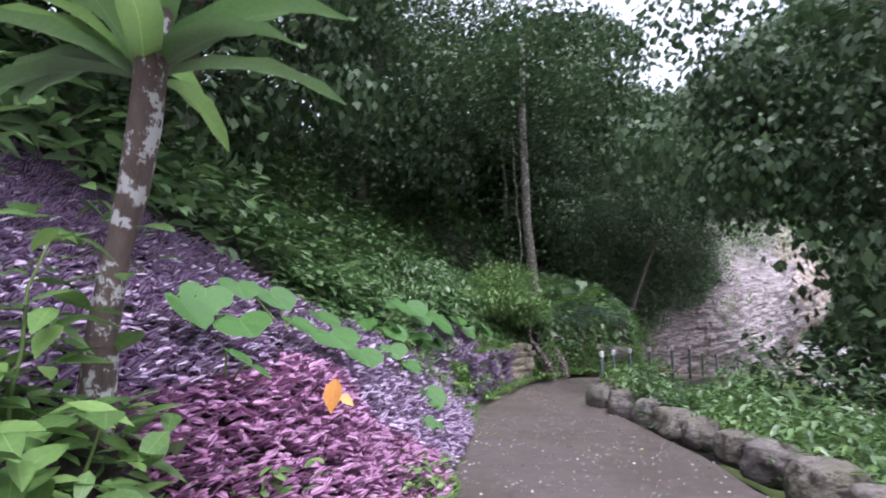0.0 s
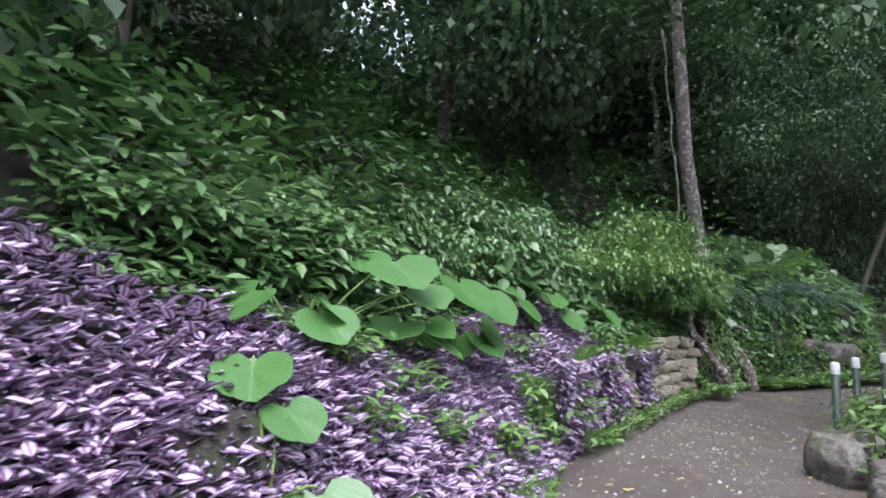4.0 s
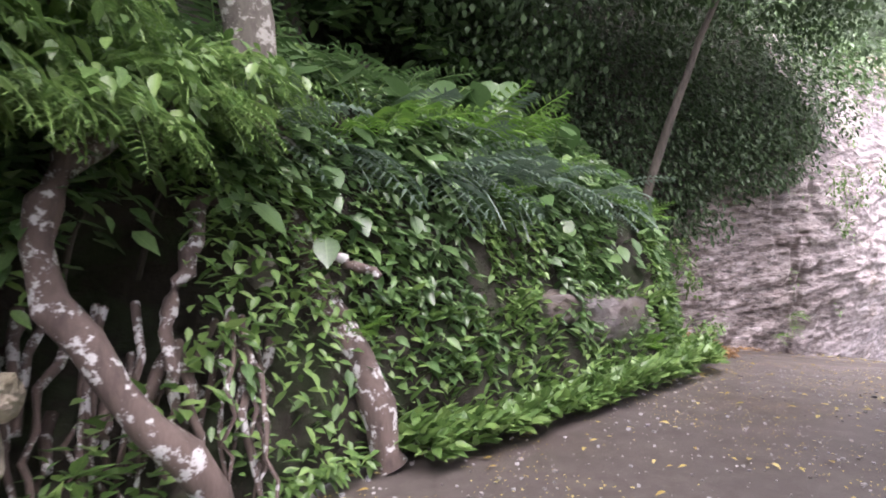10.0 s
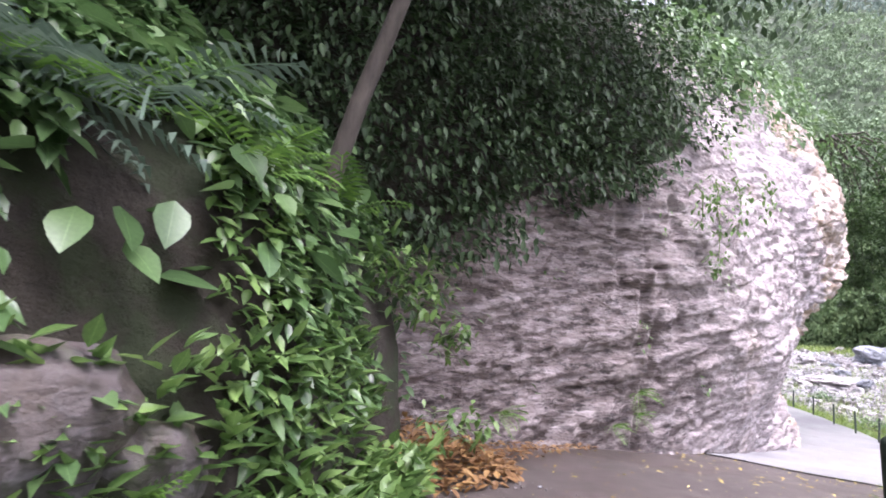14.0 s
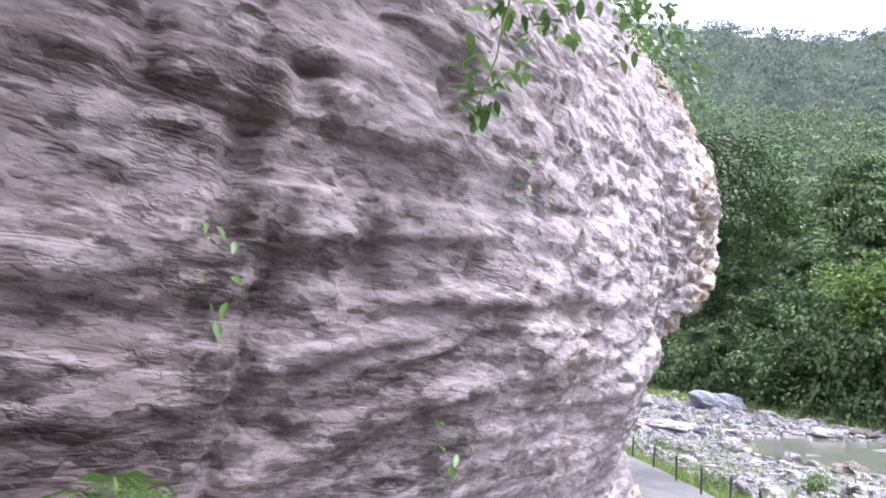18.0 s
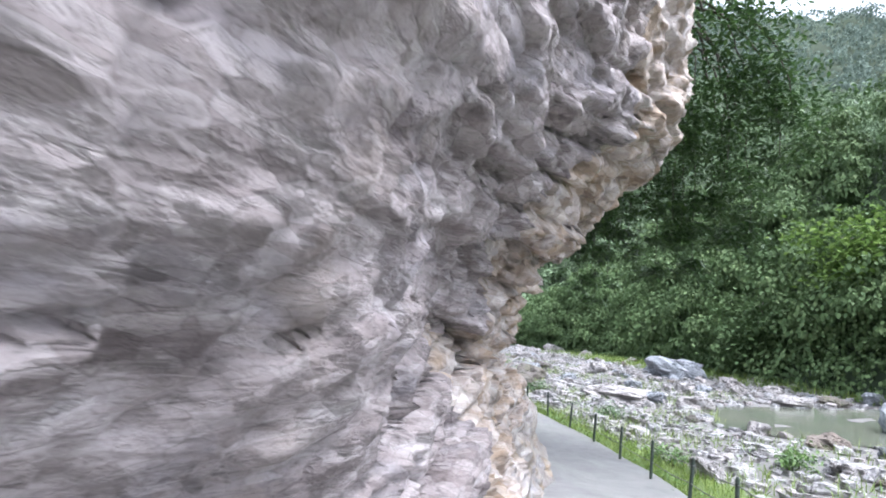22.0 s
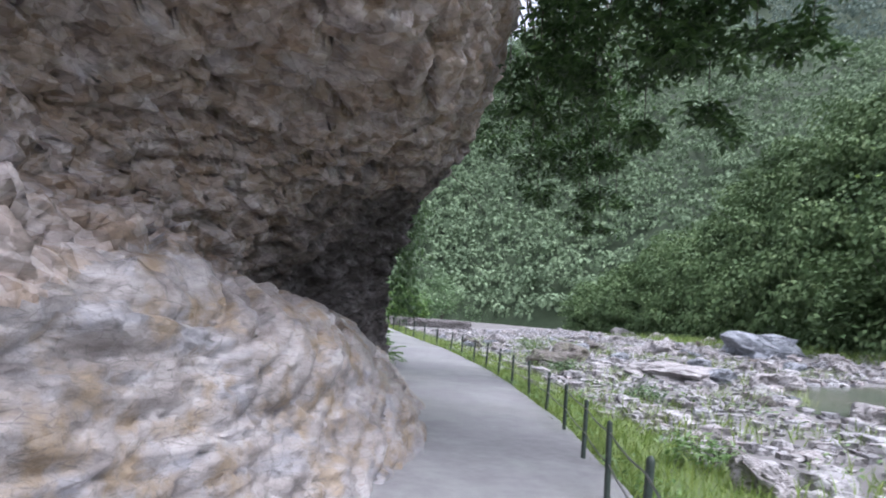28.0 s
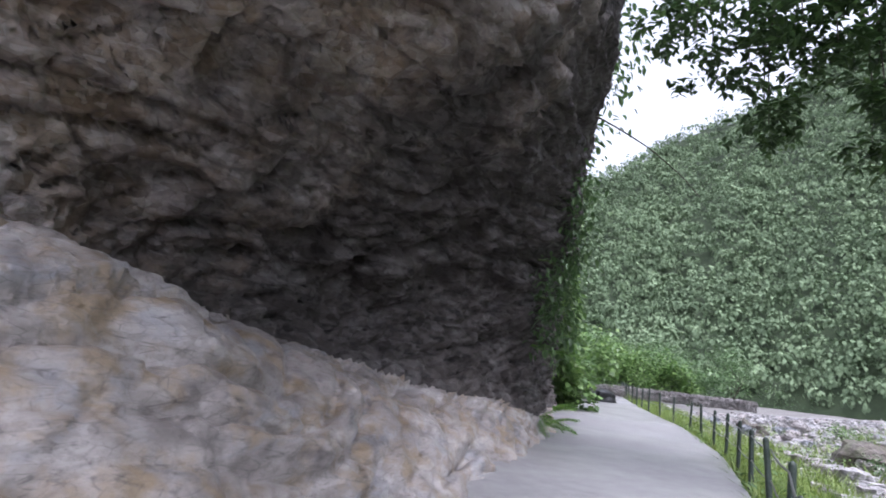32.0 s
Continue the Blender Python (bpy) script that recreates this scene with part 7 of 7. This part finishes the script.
# trees above the overhang with branches hanging over the path
def overhang_tree(foot, fork, ends, label, mat, per=300):
    ot = thing("overhang_tree", label, "tree", "trees above the overhang", at=foot)
    v, f = tube(bent((foot[0] - 0.3, foot[1], foot[2] - 0.5), fork, (0, 0, 0.2), 8, 0.06), np.linspace(0.2, 0.09, 8), 8)
    child("trunk", np_mesh("trunk", v, f, M_DARKBARK), ot)
    spots = []
    for x, y, z, r in ends:
        e = np.array((x, y, z))
        p = bent(fork, e, (0.25 * (x - fork[0]), 0.25 * (y - fork[1]), 0.22 * (fork[2] - z)), 14, 0.1)
        v, f = tube(p, np.linspace(0.045, 0.006, 14), 6)
        child("branch", np_mesh("branch", v, f, M_DARKBARK), ot)
        for k, n in ((13, per), (12, per // 2), (11, per // 2), (9, per // 3)):
            knots = p[k] + RNG.normal(0, 1, (7, 3)) * (0.55 * r, 0.55 * r, 0.4 * r)
            spots.append(knots[RNG.integers(0, 7, n)] + RNG.normal(0, 1, (n, 3)) * (0.26 * r, 0.26 * r, 0.15 * r))
    c = np.concatenate(spots)
    n = len(c)
    child("crown", leaves("crown", LEAF, c, rnd(0.09, 0.17, n), rnd(-PI, PI, n), rnd(-0.8, 0.3, n), mat, rnd(-0.5, 0.5, n)), ot)


overhang_tree((24.6, 33.0, 7.0), (26.2, 32.4, 7.6), [(26.4, 31.4, 4.8, 0.6), (27.1, 30.8, 5.4, 0.7), (27.7, 30.2, 4.9, 0.6), (27.2, 31.1, 3.9, 0.6), (27.0, 32.8, 3.2, 0.45), (27.4, 32.4, 2.6, 0.35), (27.0, 33.7, 2.9, 0.4), (27.9, 30.5, 4.2, 0.5), (26.5, 31.8, 4.2, 0.55), (28.3, 31.8, 3.8, 0.5), (28.0, 32.8, 3.8, 0.5), (27.6, 34.4, 3.0, 0.4), (26.8, 30.6, 6.4, 0.8), (25.8, 31.6, 6.6, 0.8), (26.8, 34.0, 2.3, 0.35), (27.4, 33.5, 2.5, 0.4), (28.0, 33.2, 2.0, 0.35), (28.5, 32.6, 2.2, 0.35), (28.0, 32.6, 2.9, 0.45), (28.5, 32.0, 2.9, 0.4), (28.8, 31.5, 3.0, 0.4)], "dark-leaved tree leaning out over the overhang", M_MIDLEAF)
overhang_tree((26.6, 38.6, 7.6), (28.0, 38.6, 8.2), [(29.2, 39.7, 4.3, 0.4), (29.7, 39.8, 3.7, 0.35), (30.0, 38.9, 3.9, 0.45), (30.5, 38.4, 3.3, 0.45), (30.7, 37.6, 3.2, 0.5), (31.0, 37.8, 2.3, 0.3), (30.5, 39.8, 2.8, 0.28), (31.1, 38.5, 2.1, 0.25), (31.4, 37.2, 3.8, 0.5), (30.2, 37.4, 5.0, 0.6), (31.6, 38.6, 4.6, 0.5), (28.9, 38.2, 3.3, 0.35), (29.5, 38.2, 2.9, 0.35), (29.9, 37.8, 3.2, 0.4), (30.3, 37.8, 2.8, 0.35), (30.7, 37.7, 2.3, 0.3), (31.1, 37.7, 1.6, 0.28), (30.8, 37.2, 3.0, 0.35), (31.2, 37.3, 2.2, 0.3), (29.8, 38.3, 2.2, 0.3)], "slender tree hanging its twigs over the path", M_MIDLEAF, 170)
# plants hanging on the overhang's far edge, and a bare stick
for x, y, z, n in ((28.0, 41.4, 2.2, 240), (28.1, 41.9, 1.7, 260), (28.2, 42.4, 1.2, 260), (27.85, 41.3, 0.6, 260), (27.9, 41.4, 0.0, 280)):
    hp = thing("hanging_plant", "leafy plant hanging from the overhang's edge", "plant", "hanging plants", at=(x - 0.3, y, z + 0.3))
    v, f = tube(bent((x - 0.3, y, z + 0.3), (x + 0.3, y - 0.2, z - 0.4), (0.1, 0, 0.2), 6, 0.03), np.linspace(0.012, 0.004, 6), 5)
    child("stem", np_mesh("stem", v, f, M_STALK), hp)
    c = np.array((x + 0.1, y - 0.1, z - 0.1)) + RNG.normal(0, 1, (n, 3)) * (0.22, 0.25, 0.3)
    child("foliage", leaves("foliage", LEAF, c, rnd(0.08, 0.18, n), rnd(-PI, PI, n), rnd(-1.2, 0.2, n), M_SHRUB), hp)
v, f = tube(bent((28.0, 40.9, 3.4), (30.2, 41.4, 2.3), (0, 0, 0.25), 8, 0.04), np.linspace(0.018, 0.006, 8), 6)
tagged(new("bare_branch", np_mesh("bare_branch", v, f, M_DARKBARK)), "bare dark branch sticking out from the overhang", "branch")

# ---------------------------------------------------------------- river side of the forest path
def right_spots(n, t0, t1, a, b, power=1.0):
    t = rnd(t0, t1, n)
    l = right_edge(t) - a - (b - a) * rnd(0, 1, n) ** power
    x, y = place(t, l)
    return x, y, t


for n, t0, t1, a, b, h, size, mat, label in ((11000, -4, 8.0, 0.5, 3.0, 0.95, (0.08, 0.17), M_SHRUB, "green leafy plants behind the path boulders"), (4500, -3, 8.5, 0.3, 2.0, 0.7, (0.08, 0.16), M_BRIGHT, "fresh green weeds behind the path boulders"), (14000, -5, 8.5, 2.0, 9.0, 1.9, (0.12, 0.26), M_DARKLEAF, "dark undergrowth beyond the forest path")):
    x, y, t = right_spots(n, t0, t1, a, b)
    lump = np.array([noise.noise((p * 0.9, q * 0.9, 8.0)) for p, q in zip(x, y)])
    z = np.maximum(ground_at(x, y), -0.12) + np.maximum(h * (0.2 + 0.8 * rnd(0, 1, n)) * (0.75 + 0.6 * lump), 0.02)
    stuff("undergrowth", leaves("undergrowth", LEAF, np.stack([x, y, z], -1), rnd(*size, n), rnd(-PI, PI, n), rnd(-0.7, 0.6, n), mat, rnd(-0.5, 0.5, n)), label, "undergrowth")
for t, a, h, r, cr, n in ((-2, 4, 9, 0.16, 2.6, 4500), (7.0, 5.6, 9, 0.14, 2.4, 4200), (6.4, 9, 10, 0.18, 3.2, 5000), (-4, 9, 10, 0.2, 3.2, 4500)):
    l = float(right_edge(np.array(t))) - a
    x, y = (float(q) for q in place(t, l))
    tree(x, y, float(ground_at([x], [y])[0]), h, r, cr, n, clear=0.3, label="slender dark tree on the river side of the path", group="riverside trees")

# low stone parapet and a heap under black sheeting where the path bends away
para = thing("parapet", "low parapet of pale rough stones along the far path", "wall", at=(33.0, 59.5, -1.3))
PAR = [np_mesh("parapet_stone", *pebble(90 + k, 3, rough=0.3), M_RIVER, smooth=False) for k in range(5)]
line = fence_line([(31.2, 55.6), (31.6, 58.0), (32.6, 60.4), (34.6, 62.2), (38.0, 63.4), (42.0, 64.0)], 0.42)
for (x, y) in line.tolist():
    for r in range(2):
        ob = new("stone", PAR[RNG.integers(0, 5)])
        ob.parent = para
        ob.matrix_parent_inverse = Matrix.Translation(-para.location)
        z = float(base_z(station(np.array([x]), np.array([y]))[0])[0])
        ob.matrix_basis = Matrix.LocRotScale((x + rnd(-0.05, 0.05), y + rnd(-0.05, 0.05), z + 0.12 + 0.26 * r), Euler((rnd(-0.2, 0.2), rnd(-0.2, 0.2), rnd(-PI, PI))), (0.27, 0.24, 0.19))
M_SHEET, nt_, b_ = shader("black_sheeting", 0.35)
b_.inputs["Base Color"].default_value = (0.012, 0.012, 0.013, 1)
bump(nt_, b_, noise_tex(nt_, 5, 4), 0.8, 0.05)
boulder(31.7, 54.2, float(base_z(np.array(49.0))) + 0.15, 0.55, 0.5, 0.32, 0.4, M_SHEET, "heap under black plastic sheeting beside the path", "covered_heap", seed=77)
for x, y, r, h, n in ((4.15, 11.5, 0.4, 0.75, 260), (4.75, 12.7, 0.4, 0.8, 260), (4.45, 10.5, 0.5, 0.8, 300), (4.4, 9.2, 0.5, 0.7, 300), (5.6, 13.9, 0.45, 0.7, 260), (6.6, 15.0, 0.45, 0.7, 260)):
    bush(x, y, -0.1, r, h, n, M_BRIGHT if r < 0.45 else M_SHRUB, (0.08, 0.17), label="leafy weeds growing round the path's posts")
for t, a, h, n in ((2.6, 1.6, 2.6, 420), (4.2, 1.9, 3.2, 520), (1.4, 2.2, 2.4, 420)):
    l = float(right_edge(np.array(t))) - a
    x, y = (float(q) for q in place(t, l))
    bush(x, y, float(ground_at([x], [y])[0]), 0.9, h, n, M_BRIGHT, (0.09, 0.2), name="young_tree", label="slender young tree with bright leaves behind the boulders", group="young trees", category="tree", stems=3)
# vine trailing down the open cliff face
for k, (x, y, z, drop, n) in enumerate(((14.1, 24.2, 3.0, 1.25, 150), (14.45, 24.25, 3.1, 0.8, 80), (13.7, 24.1, 2.9, 0.6, 60), (15.3, 24.6, 3.2, 0.5, 50))):
    vn = thing("trailing_vine", "yellow-green vine trailing down the cliff face", "vine", "cliff vines", at=(x, y, z))
    p = bent((x, y, z), (x - 0.12 * drop, y - 0.12, z - drop), (0.03, -0.08, 0), 10, 0.03)
    v, f = tube(p, np.linspace(0.008, 0.003, 10), 5)
    child("stem", np_mesh("stem", v, f, M_STALK), vn)
    q = RNG.integers(0, 10, n)
    c = p[q] + RNG.normal(0, 1, (n, 3)) * (0.09, 0.04, 0.07)
    child("foliage", leaves("foliage", LEAF_FULL, c, rnd(0.05, 0.11, n), rnd(-PI, PI, n), rnd(-1.1, 0.1, n), M_BRIGHT), vn)

# heap of fallen leaves where the planted bank meets the cliff
n = 2600
a, r = rnd(-PI, PI, n), np.sqrt(rnd(0, 1, n))
x, y = 9.3 + 1.4 * r * np.cos(a), 22.9 + 0.95 * r * np.sin(a)
z = base_z(station(x, y)[0]) + 0.03 + 0.45 * (1 - r ** 2) * rnd(0.0, 1, n)
stuff("leaf_heap", leaves("leaf_heap", LEAF, np.stack([x, y, z], -1), rnd(0.06, 0.13, n), rnd(-PI, PI, n), rnd(-0.5, 0.5, n), M_DRY), "heap of brown fallen leaves at the cliff's foot", "leaves")
river_boulder(37.0, 47.5, 0.85, 1, 0.75)
